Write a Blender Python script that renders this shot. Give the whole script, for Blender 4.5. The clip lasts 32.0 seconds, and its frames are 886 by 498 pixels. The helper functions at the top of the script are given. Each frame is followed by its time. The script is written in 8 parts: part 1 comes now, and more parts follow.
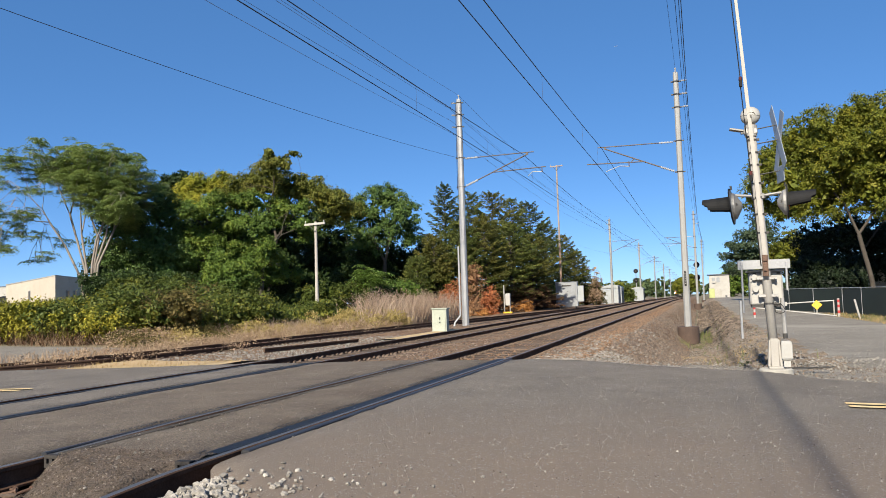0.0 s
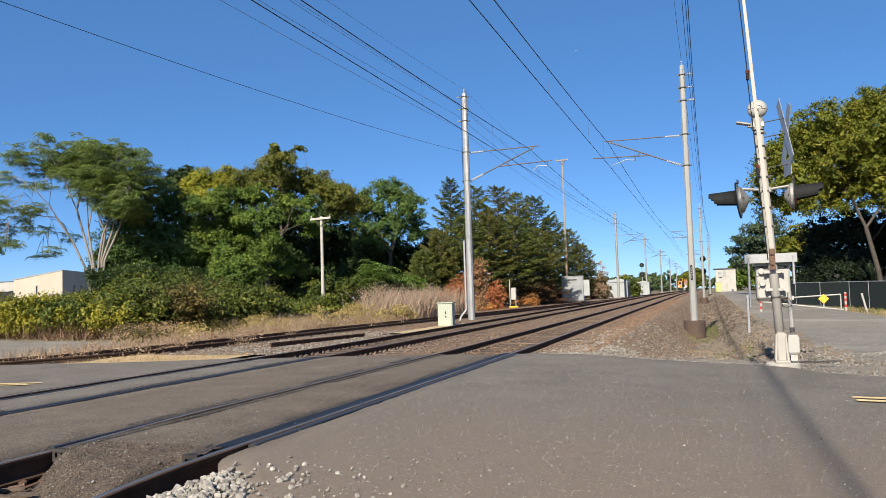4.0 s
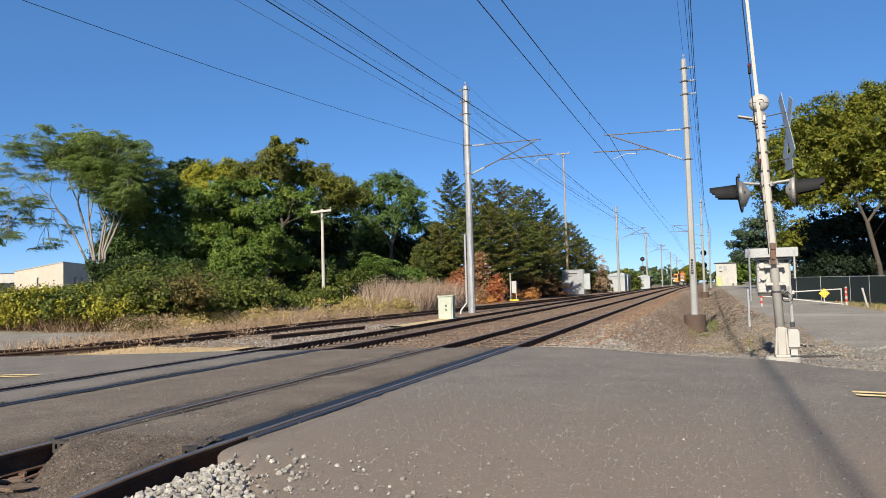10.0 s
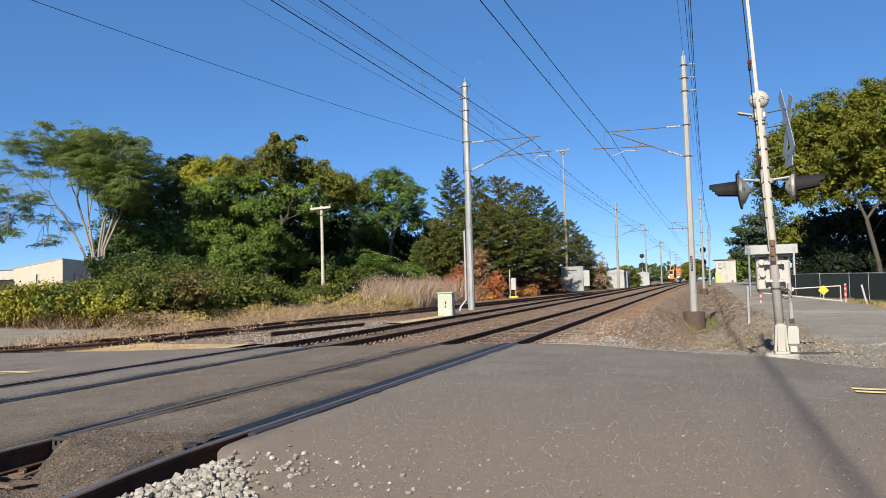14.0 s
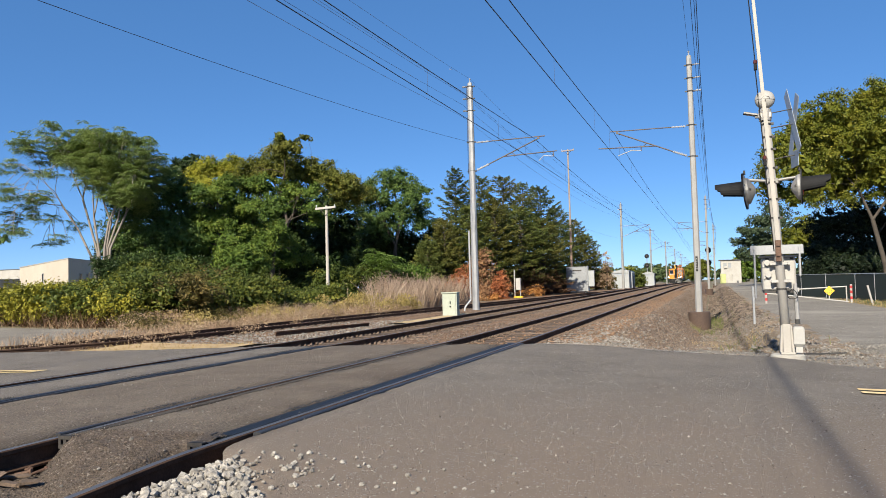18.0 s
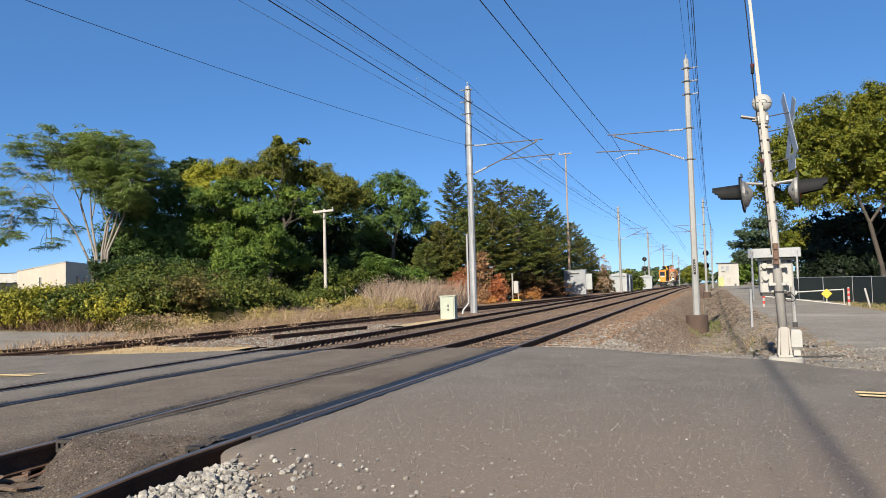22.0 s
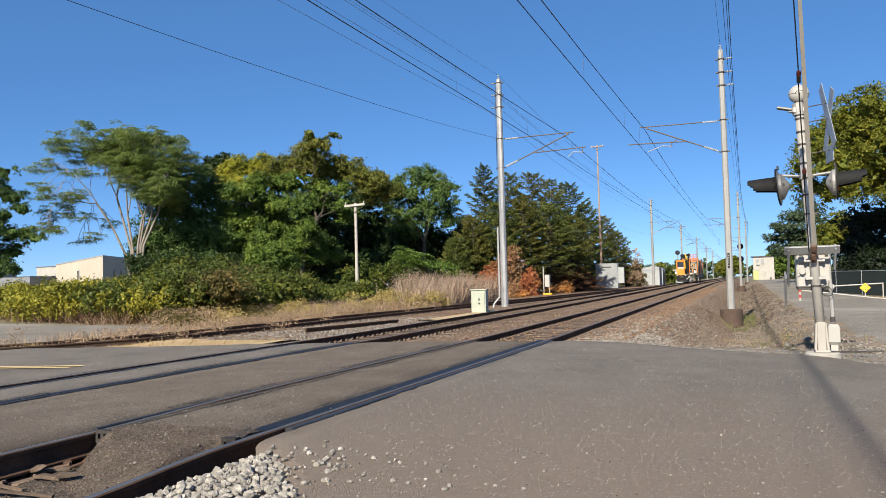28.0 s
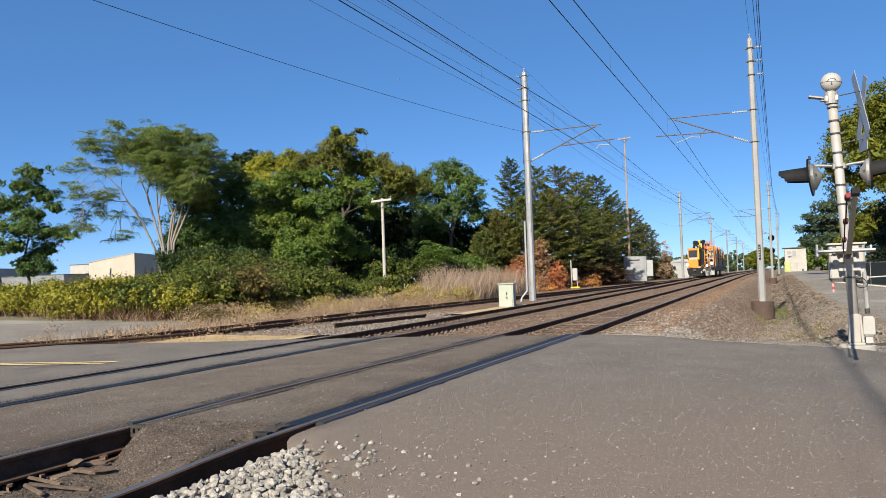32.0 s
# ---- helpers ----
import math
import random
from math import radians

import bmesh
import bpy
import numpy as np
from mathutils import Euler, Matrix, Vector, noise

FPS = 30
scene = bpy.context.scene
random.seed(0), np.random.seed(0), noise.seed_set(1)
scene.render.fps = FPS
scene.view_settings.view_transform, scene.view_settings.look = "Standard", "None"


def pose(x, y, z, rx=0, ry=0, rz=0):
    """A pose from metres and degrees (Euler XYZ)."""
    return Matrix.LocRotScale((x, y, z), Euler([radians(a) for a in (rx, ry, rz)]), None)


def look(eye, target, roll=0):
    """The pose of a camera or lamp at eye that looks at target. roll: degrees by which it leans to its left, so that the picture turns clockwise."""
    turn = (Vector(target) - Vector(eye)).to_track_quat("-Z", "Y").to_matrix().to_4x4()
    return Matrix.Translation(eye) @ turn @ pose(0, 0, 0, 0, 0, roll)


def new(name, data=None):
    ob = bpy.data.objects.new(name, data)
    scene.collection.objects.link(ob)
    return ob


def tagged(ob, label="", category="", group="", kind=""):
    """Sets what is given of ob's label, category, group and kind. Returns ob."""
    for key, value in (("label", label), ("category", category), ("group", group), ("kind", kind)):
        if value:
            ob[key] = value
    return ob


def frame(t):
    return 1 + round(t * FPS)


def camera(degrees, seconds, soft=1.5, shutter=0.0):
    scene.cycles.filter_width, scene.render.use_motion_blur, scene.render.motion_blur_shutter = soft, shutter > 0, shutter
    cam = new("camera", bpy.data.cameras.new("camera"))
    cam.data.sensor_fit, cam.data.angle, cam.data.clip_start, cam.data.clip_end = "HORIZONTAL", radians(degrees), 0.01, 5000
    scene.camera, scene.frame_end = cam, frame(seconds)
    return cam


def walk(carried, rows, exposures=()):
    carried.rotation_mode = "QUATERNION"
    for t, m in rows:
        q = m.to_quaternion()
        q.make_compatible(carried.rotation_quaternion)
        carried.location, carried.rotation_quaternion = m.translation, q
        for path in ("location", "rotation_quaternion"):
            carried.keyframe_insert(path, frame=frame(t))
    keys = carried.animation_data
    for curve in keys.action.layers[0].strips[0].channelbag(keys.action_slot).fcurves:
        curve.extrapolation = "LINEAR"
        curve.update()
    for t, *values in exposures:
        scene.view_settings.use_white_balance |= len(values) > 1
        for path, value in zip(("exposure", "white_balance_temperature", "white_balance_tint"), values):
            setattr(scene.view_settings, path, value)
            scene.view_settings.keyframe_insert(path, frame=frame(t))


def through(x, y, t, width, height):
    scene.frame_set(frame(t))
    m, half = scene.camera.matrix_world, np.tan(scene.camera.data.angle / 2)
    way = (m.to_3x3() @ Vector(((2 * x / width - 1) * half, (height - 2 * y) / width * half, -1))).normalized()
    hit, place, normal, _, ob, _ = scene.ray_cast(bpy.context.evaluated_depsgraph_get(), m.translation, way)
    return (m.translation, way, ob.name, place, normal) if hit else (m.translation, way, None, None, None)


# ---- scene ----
cam = camera(58.5, 32.0, soft=0.8)
# seconds, place in metres, turn in degrees
PATH = [
    (0, 0.012, -0.022, 1.103, 93.819, 1.755, 17.976),
    (0.5, 0.011, -0.023, 1.103, 93.782, 1.777, 18.035),
    (1, 0.010, -0.023, 1.103, 93.736, 1.753, 18.095),
    (1.5, 0.010, -0.024, 1.103, 93.674, 1.715, 18.186),
    (2, 0.010, -0.024, 1.103, 93.606, 1.688, 18.301),
    (2.5, 0.010, -0.024, 1.104, 93.543, 1.681, 18.393),
    (3, 0.008, -0.023, 1.104, 93.482, 1.714, 18.435),
    (3.5, 0.007, -0.021, 1.103, 93.416, 1.788, 18.436),
    (5.5, 0.007, -0.021, 1.102, 93.466, 1.784, 18.252),
    (6, 0.007, -0.021, 1.102, 93.505, 1.765, 18.239),
    (6.5, 0.007, -0.021, 1.102, 93.521, 1.748, 18.234),
    (7, 0.008, -0.020, 1.102, 93.498, 1.720, 18.247),
    (7.5, 0.008, -0.019, 1.102, 93.438, 1.688, 18.288),
    (8, 0.009, -0.017, 1.102, 93.346, 1.673, 18.346),
    (8.5, 0.010, -0.016, 1.101, 93.229, 1.669, 18.391),
    (9, 0.010, -0.015, 1.101, 93.112, 1.652, 18.414),
    (9.5, 0.009, -0.013, 1.102, 93.016, 1.630, 18.425),
    (10, 0.008, -0.012, 1.102, 92.931, 1.607, 18.429),
    (10.5, 0.006, -0.011, 1.102, 92.845, 1.566, 18.427),
    (11, 0.003, -0.009, 1.101, 92.763, 1.538, 18.425),
    (11.5, 0.002, -0.007, 1.101, 92.683, 1.522, 18.422),
    (12, 0.001, -0.005, 1.100, 92.616, 1.528, 18.409),
    (12.5, 0.002, -0.005, 1.101, 92.583, 1.571, 18.384),
    (13, 0.003, -0.006, 1.101, 92.591, 1.596, 18.371),
    (13.5, 0.004, -0.007, 1.101, 92.638, 1.599, 18.371),
    (14, 0.004, -0.009, 1.101, 92.700, 1.600, 18.387),
    (14.5, 0.005, -0.011, 1.102, 92.763, 1.596, 18.428),
    (16.5, 0.004, -0.016, 1.102, 92.842, 1.597, 18.750),
    (17, 0.003, -0.014, 1.101, 92.777, 1.576, 18.782),
    (17.5, 0.001, -0.012, 1.101, 92.726, 1.552, 18.769),
    (18, -0.000, -0.010, 1.101, 92.706, 1.518, 18.720),
    (18.5, -0.001, -0.010, 1.102, 92.721, 1.480, 18.663),
    (19, -0.001, -0.011, 1.102, 92.766, 1.438, 18.628),
    (19.5, -0.000, -0.013, 1.102, 92.816, 1.409, 18.618),
    (20, 0.000, -0.013, 1.102, 92.852, 1.422, 18.610),
    (20.5, 0.000, -0.013, 1.101, 92.870, 1.471, 18.589),
    (21, 0.000, -0.013, 1.101, 92.881, 1.522, 18.563),
    (21.5, 0.001, -0.013, 1.101, 92.903, 1.548, 18.549),
    (22, 0.001, -0.015, 1.101, 92.936, 1.560, 18.566),
    (22.5, 0.002, -0.016, 1.102, 92.959, 1.581, 18.635),
    (23, 0.002, -0.018, 1.102, 92.982, 1.599, 18.779),
    (23.5, 0.003, -0.020, 1.102, 93.013, 1.602, 18.990),
    (24, 0.003, -0.022, 1.103, 93.043, 1.604, 19.234),
    (24.5, 0.003, -0.024, 1.104, 93.065, 1.606, 19.490),
    (25, 0.003, -0.026, 1.104, 93.059, 1.603, 19.754),
    (25.5, 0.002, -0.028, 1.104, 93.013, 1.597, 20.025),
    (27.5, -0.005, -0.028, 1.106, 92.576, 1.508, 20.734),
    (28, -0.005, -0.027, 1.105, 92.530, 1.521, 20.788),
    (28.5, -0.005, -0.027, 1.104, 92.493, 1.536, 20.875),
    (29, -0.006, -0.026, 1.104, 92.450, 1.555, 21.021),
    (29.5, -0.007, -0.027, 1.104, 92.399, 1.604, 21.242),
    (30, -0.008, -0.029, 1.105, 92.348, 1.672, 21.533),
    (30.5, -0.008, -0.029, 1.105, 92.297, 1.756, 21.872),
    (31, -0.009, -0.029, 1.105, 92.249, 1.834, 22.217),
    (31.5, -0.010, -0.031, 1.105, 92.216, 1.898, 22.514),
    (32, -0.010, -0.033, 1.106, 92.190, 1.978, 22.755),
]
walk(cam, [(t, pose(*r)) for t, *r in PATH], exposures=[(0, 0.89), (32, 0.89)])

# ---- world and sun ----
SUN_EL, SUN_AZ = 33.0, 3.2        # height of the sun; heading of its light, degrees right of the track
world = bpy.data.worlds.new("sky")
scene.world = world
world.use_nodes = True
wt = world.node_tree
sky = wt.nodes.new("ShaderNodeTexSky")
sky.sky_type = "NISHITA"
sky.sun_disc = False
sky.sun_elevation = radians(SUN_EL)
sky.sun_rotation = radians(180 + SUN_AZ)
sky.air_density, sky.dust_density, sky.ozone_density, sky.altitude = 0.45, 0.25, 2.6, 0
tone = wt.nodes.new("ShaderNodeHueSaturation")
tone.inputs["Hue"].default_value = 0.497
tone.inputs["Saturation"].default_value = 1.16
wt.links.new(sky.outputs[0], tone.inputs["Color"])
blend = wt.nodes.new("ShaderNodeMix")
blend.data_type = "RGBA"
blend.inputs["Factor"].default_value = 0.43
blend.inputs["B"].default_value = (0.60, 1.72, 4.1, 1)
wt.links.new(tone.outputs[0], blend.inputs["A"])
wt.links.new(blend.outputs["Result"], wt.nodes["Background"].inputs[0])
wt.nodes["Background"].inputs[1].default_value = 0.092
sun = bpy.data.lights.new("sun", "SUN")
sun.energy, sun.angle, sun.color = 5.0, radians(0.53), (1.0, 0.91, 0.75)
sun_ob = new("sun", sun)
ce = math.cos(radians(SUN_EL))
sun_ob.matrix_world = look((0, 0, 60), (math.sin(radians(SUN_AZ)) * ce, math.cos(radians(SUN_AZ)) * ce, 60 - math.sin(radians(SUN_EL))))

# ---- materials ----
def pbr(name, c1, c2, rough=0.8, metal=0.0, scale=3.0, fine=60.0, bump=0.3, depth=0.004, vary=0.0, speck=None, stain=None, island=0.0, spec=None, dust=None, grit=0.17):
    """Two colours mixed by coarse and fine noise, with relief; vary: spread between objects; island: between pieces; speck: colour of scattered grains; stain: colour of large patches."""
    m = bpy.data.materials.new(name)
    m.use_nodes = True
    n, l = m.node_tree.nodes, m.node_tree.links
    b = n["Principled BSDF"]
    b.inputs["Metallic"].default_value = metal
    if spec is not None:
        b.inputs["Specular IOR Level"].default_value = spec
    tc = n.new("ShaderNodeTexCoord")
    def tex(s, detail=5.0, rg=0.6):
        t = n.new("ShaderNodeTexNoise")
        t.inputs["Scale"].default_value, t.inputs["Detail"].default_value, t.inputs["Roughness"].default_value = s, detail, rg
        l.new(tc.outputs["Object"], t.inputs["Vector"])
        return t.outputs["Fac"]
    def ramp(src, lo, hi):
        r = n.new("ShaderNodeMapRange")
        r.inputs["From Min"].default_value, r.inputs["From Max"].default_value = lo, hi
        l.new(src, r.inputs["Value"])
        return r.outputs["Result"]
    def mix(f, a, c, blend="MIX"):
        x = n.new("ShaderNodeMix")
        x.data_type, x.blend_type = "RGBA", blend
        for sock, v in ((x.inputs["Factor"], f), (x.inputs["A"], a), (x.inputs["B"], c)):
            if isinstance(v, bpy.types.NodeSocket):
                l.new(v, sock)
            else:
                sock.default_value = (*v, 1) if isinstance(v, tuple) else v
        return x.outputs["Result"]
    big, small = tex(scale), tex(fine, 3.0)
    col = mix(ramp(big, 0.3, 0.7), c1, c2)
    grain = ramp(small, 0.32, 0.68)
    shade = n.new("ShaderNodeMapRange")
    shade.inputs["To Min"].default_value, shade.inputs["To Max"].default_value = 1 - grit, 1 + grit
    l.new(grain, shade.inputs["Value"])
    vm = n.new("ShaderNodeVectorMath")
    vm.operation = "SCALE"
    l.new(col, vm.inputs[0])
    l.new(shade.outputs["Result"], vm.inputs["Scale"])
    col = vm.outputs[0]
    if stain:
        col = mix(ramp(tex(scale * 0.23, 4.0), 0.52, 0.68), col, stain)
    if dust:
        # dust trodden over one stretch: centre, reach in metres, colour
        (cx, cy), reach, tint = dust
        sepv = n.new("ShaderNodeVectorMath")
        sepv.operation = "MULTIPLY_ADD"
        sepv.inputs[1].default_value, sepv.inputs[2].default_value = (0.8, 1.0, 0.0), (-cx * 0.8, -cy, 0)
        l.new(tc.outputs["Object"], sepv.inputs[0])
        ln = n.new("ShaderNodeVectorMath")
        ln.operation = "LENGTH"
        l.new(sepv.outputs[0], ln.inputs[0])
        wob = n.new("ShaderNodeMath")
        wob.operation = "MULTIPLY_ADD"
        wob.inputs[1].default_value = 5.0
        l.new(big, wob.inputs[0])
        l.new(ln.outputs["Value"], wob.inputs[2])
        col = mix(ramp(wob.outputs[0], reach + 3.2, reach * 0.4 + 1.6), col, tint)
    if speck:
        v = n.new("ShaderNodeTexVoronoi")
        v.inputs["Scale"].default_value = fine * 1.1
        l.new(tc.outputs["Object"], v.inputs["Vector"])
        hv = n.new("ShaderNodeSeparateColor")
        l.new(v.outputs["Color"], hv.inputs[0])
        cut = n.new("ShaderNodeMath")
        cut.operation = "GREATER_THAN"
        cut.inputs[1].default_value = 0.955
        l.new(hv.outputs[0], cut.inputs[0])
        col = mix(cut.outputs[0], col, speck)
    if vary or island:
        if island:
            src = n.new("ShaderNodeNewGeometry").outputs["Random Per Island"]
        else:
            src = n.new("ShaderNodeObjectInfo").outputs["Random"]
        mr = n.new("ShaderNodeMapRange")
        k = vary or island
        mr.inputs["To Min"].default_value, mr.inputs["To Max"].default_value = 1 - k, 1 + k
        l.new(src, mr.inputs["Value"])
        v2 = n.new("ShaderNodeVectorMath")
        v2.operation = "SCALE"
        l.new(col, v2.inputs[0])
        l.new(mr.outputs["Result"], v2.inputs["Scale"])
        col = v2.outputs[0]
    l.new(col, b.inputs["Base Color"])
    rr = n.new("ShaderNodeMapRange")
    rr.inputs["To Min"].default_value, rr.inputs["To Max"].default_value = max(0.05, rough - 0.1), min(1.0, rough + 0.1)
    l.new(big, rr.inputs["Value"])
    l.new(rr.outputs["Result"], b.inputs["Roughness"])
    if bump:
        bp = n.new("ShaderNodeBump")
        bp.inputs["Strength"].default_value, bp.inputs["Distance"].default_value = bump, depth
        l.new(small, bp.inputs["Height"])
        l.new(bp.outputs["Normal"], b.inputs["Normal"])
    return m


def leaf_mat(name, c1, c2, c3, through=0.17):
    """Leaves: colours by piece and by large patches, partly letting light through."""
    m = bpy.data.materials.new(name)
    m.use_nodes = True
    n, l = m.node_tree.nodes, m.node_tree.links
    b, out = n["Principled BSDF"], n["Material Output"]
    geo = n.new("ShaderNodeNewGeometry")
    cr = n.new("ShaderNodeValToRGB")
    e = cr.color_ramp.elements
    e[0].color, e[1].color = (*c1, 1), (*c3, 1)
    mid = e.new(0.55)
    mid.color = (*c2, 1)
    tc = n.new("ShaderNodeTexCoord")
    t = n.new("ShaderNodeTexNoise")
    t.inputs["Scale"].default_value, t.inputs["Detail"].default_value = 0.55, 3.0
    l.new(tc.outputs["Object"], t.inputs["Vector"])
    add = n.new("ShaderNodeMath")
    add.operation = "MULTIPLY_ADD"
    add.inputs[1].default_value = 0.5
    l.new(geo.outputs["Random Per Island"], add.inputs[0])
    sub = n.new("ShaderNodeMath")
    sub.operation = "MULTIPLY_ADD"
    sub.inputs[1].default_value, sub.inputs[2].default_value = 1.5, -0.5
    l.new(t.outputs["Fac"], sub.inputs[0])
    l.new(sub.outputs[0], add.inputs[2])
    l.new(add.outputs[0], cr.inputs["Fac"])
    l.new(cr.outputs["Color"], b.inputs["Base Color"])
    b.inputs["Roughness"].default_value = 0.6
    b.inputs["Specular IOR Level"].default_value = 0.25
    tr = n.new("ShaderNodeBsdfTranslucent")
    l.new(cr.outputs["Color"], tr.inputs["Color"])
    ms = n.new("ShaderNodeMixShader")
    ms.inputs["Fac"].default_value = through
    l.new(b.outputs[0], ms.inputs[1])
    l.new(tr.outputs[0], ms.inputs[2])
    l.new(ms.outputs[0], out.inputs["Surface"])
    return m


def glow(name, colour, power):
    m = bpy.data.materials.new(name)
    m.use_nodes = True
    b = m.node_tree.nodes["Principled BSDF"]
    b.inputs["Base Color"].default_value = (*colour, 1)
    b.inputs["Emission Color"].default_value = (*colour, 1)
    b.inputs["Emission Strength"].default_value = power
    return m


ASPHALT = pbr("asphalt", (0.119, 0.103, 0.086), (0.182, 0.158, 0.132), 0.92, scale=1.3, fine=95, bump=1.0, depth=0.014, speck=(0.262, 0.242, 0.220), stain=(0.182, 0.158, 0.132), dust=((-0.9, 3.6), 5.0, (0.192, 0.150, 0.115)), grit=0.68, spec=0.3)
ASPHALT_OLD = pbr("worn asphalt", (0.165, 0.148, 0.126), (0.23, 0.21, 0.181), 0.95, scale=0.6, fine=40, bump=0.7, depth=0.012, speck=(0.258, 0.241, 0.215), stain=(0.284, 0.262, 0.224), grit=0.4, spec=0.1)
TAR = pbr("tar", (0.017, 0.018, 0.021), (0.03, 0.03, 0.033), 0.5, scale=4, fine=50, bump=0.5, depth=0.006)
RUBBER = pbr("rubber", (0.014, 0.015, 0.017), (0.026, 0.027, 0.031), 0.5, scale=6, fine=90, bump=0.4, depth=0.003, spec=0.3)
DIRT = pbr("dirt", (0.068, 0.051, 0.038), (0.118, 0.089, 0.067), 0.97, scale=2.2, fine=70, bump=1.0, depth=0.03, speck=(0.215, 0.181, 0.146), grit=0.5)
VERGE = pbr("bare earth", (0.172, 0.125, 0.082), (0.275, 0.206, 0.142), 0.95, scale=1.6, fine=26, bump=1.0, depth=0.04, speck=(0.31, 0.267, 0.215), stain=(0.112, 0.086, 0.056), grit=0.45)
GROUND = pbr("ground", (0.129, 0.107, 0.069), (0.189, 0.155, 0.095), 0.95, scale=0.35, fine=9, bump=0.8, depth=0.05, stain=(0.095, 0.112, 0.043))
BALLAST = pbr("ballast", (0.143, 0.086, 0.052), (0.221, 0.140, 0.086), 0.95, scale=0.7, fine=20, bump=1.0, depth=0.06, speck=(0.279, 0.240, 0.202), stain=(0.170, 0.135, 0.108), grit=0.5, spec=0.2)
BALLAST_OILY = pbr("oil-stained ballast", (0.052, 0.036, 0.026), (0.105, 0.072, 0.05), 0.92, scale=0.9, fine=20, bump=1.0, depth=0.06, speck=(0.2, 0.165, 0.135), stain=(0.06, 0.045, 0.036), grit=0.5, spec=0.2)
STONE_BROWN = pbr("brown stone", (0.099, 0.074, 0.056), (0.171, 0.131, 0.101), 0.9, scale=4, fine=40, bump=0.4, island=0.5)
STONE_RUST = pbr("rust-stained stone", (0.128, 0.076, 0.045), (0.195, 0.122, 0.075), 0.95, scale=4, fine=40, bump=0.4, island=0.4)
STONE_GREY = pbr("grey stone", (0.142, 0.129, 0.112), (0.241, 0.224, 0.198), 0.9, scale=4, fine=40, bump=0.4, island=0.4)
STONE_PALE = pbr("pale stone", (0.18, 0.162, 0.14), (0.31, 0.288, 0.255), 0.9, scale=14, fine=80, bump=0.7, depth=0.006, island=0.35, grit=0.3)
LINE_YELLOW = pbr("yellow road paint", (0.619, 0.43, 0.172), (0.671, 0.516, 0.284), 0.7, scale=5, fine=60, bump=0.3)
LINE_WHITE = pbr("worn white road paint", (0.258, 0.249, 0.232), (0.396, 0.387, 0.37), 0.8, scale=9, fine=60, bump=0.3)
RAIL_SIDE = pbr("rusted rail steel", (0.055, 0.033, 0.023), (0.105, 0.064, 0.045), 0.92, 0.0, scale=3, fine=60, bump=0.4, depth=0.003, spec=0.04)
RAIL_TOP = pbr("polished rail steel", (0.12, 0.112, 0.106), (0.19, 0.18, 0.172), 0.42, 0.6, scale=2, fine=90, bump=0.1)
RAIL_TOP_RUST = pbr("rusty rail top", (0.112, 0.06, 0.039), (0.172, 0.099, 0.065), 0.7, 0.3, scale=2, fine=60, bump=0.2)
TIE = pbr("weathered timber tie", (0.065, 0.045, 0.032), (0.12, 0.084, 0.06), 0.92, scale=2.5, fine=35, bump=0.8, depth=0.01, vary=0.3, grit=0.3)
SOCKET_RUST = pbr("brown rusted casting", (0.085, 0.048, 0.033), (0.15, 0.09, 0.062), 0.8, 0.2, scale=9, fine=70, bump=0.4, grit=0.3)
PLATE = pbr("rusted plate", (0.12, 0.082, 0.058), (0.2, 0.142, 0.105), 0.85, 0.1, scale=9, fine=70, bump=0.4, grit=0.3)
GALV = pbr("galvanised steel", (0.267, 0.271, 0.275), (0.361, 0.365, 0.37), 0.55, 0.45, scale=1.5, fine=30, bump=0.12, vary=0.1, grit=0.08)
STEEL_PALE = pbr("pale weathered pole steel", (0.238, 0.235, 0.226), (0.308, 0.305, 0.295), 0.6, 0.25, scale=0.8, fine=30, bump=0.15, vary=0.06, grit=0.08)
STEEL_DARK = pbr("dark steel", (0.043, 0.04, 0.039), (0.077, 0.073, 0.069), 0.6, 0.5, scale=5, fine=60, bump=0.2)
BRACKET = pbr("rust-grey bracket tube", (0.075, 0.06, 0.055), (0.115, 0.093, 0.086), 0.65, 0.2, scale=3, fine=50, bump=0.2)
CONCRETE = pbr("concrete", (0.31, 0.292, 0.258), (0.404, 0.387, 0.344), 0.9, scale=2, fine=40, bump=0.5, depth=0.006, stain=(0.232, 0.215, 0.189))
CONCRETE_BROWN = pbr("stained brown concrete", (0.056, 0.036, 0.028), (0.086, 0.057, 0.043), 0.9, scale=2, fine=40, bump=0.5, depth=0.006)
INSULATOR = pbr("grey-white porcelain", (0.264, 0.267, 0.275), (0.337, 0.340, 0.347), 0.3, scale=6, fine=50, bump=0.05)
WIRE = pbr("dark wire", (0.03, 0.03, 0.034), (0.043, 0.043, 0.047), 0.6, 0.5, scale=1, fine=30, bump=0.0)
WIRE_PALE = pbr("aluminium wire", (0.138, 0.146, 0.155), (0.189, 0.198, 0.206), 0.5, 0.6, scale=1, fine=30, bump=0.0)
ALU = pbr("cast aluminium", (0.292, 0.28, 0.262), (0.378, 0.365, 0.344), 0.5, 0.4, scale=5, fine=60, bump=0.12, vary=0.05, grit=0.07)
PAINT_WHITE = pbr("weathered white paint", (0.300, 0.290, 0.270), (0.352, 0.342, 0.318), 0.55, scale=3, fine=45, bump=0.1, stain=(0.280, 0.262, 0.232), grit=0.05)
ARM_PAINT = pbr("off-white arm paint", (0.288, 0.268, 0.238), (0.356, 0.333, 0.299), 0.6, scale=2, fine=40, bump=0.1, grit=0.05)
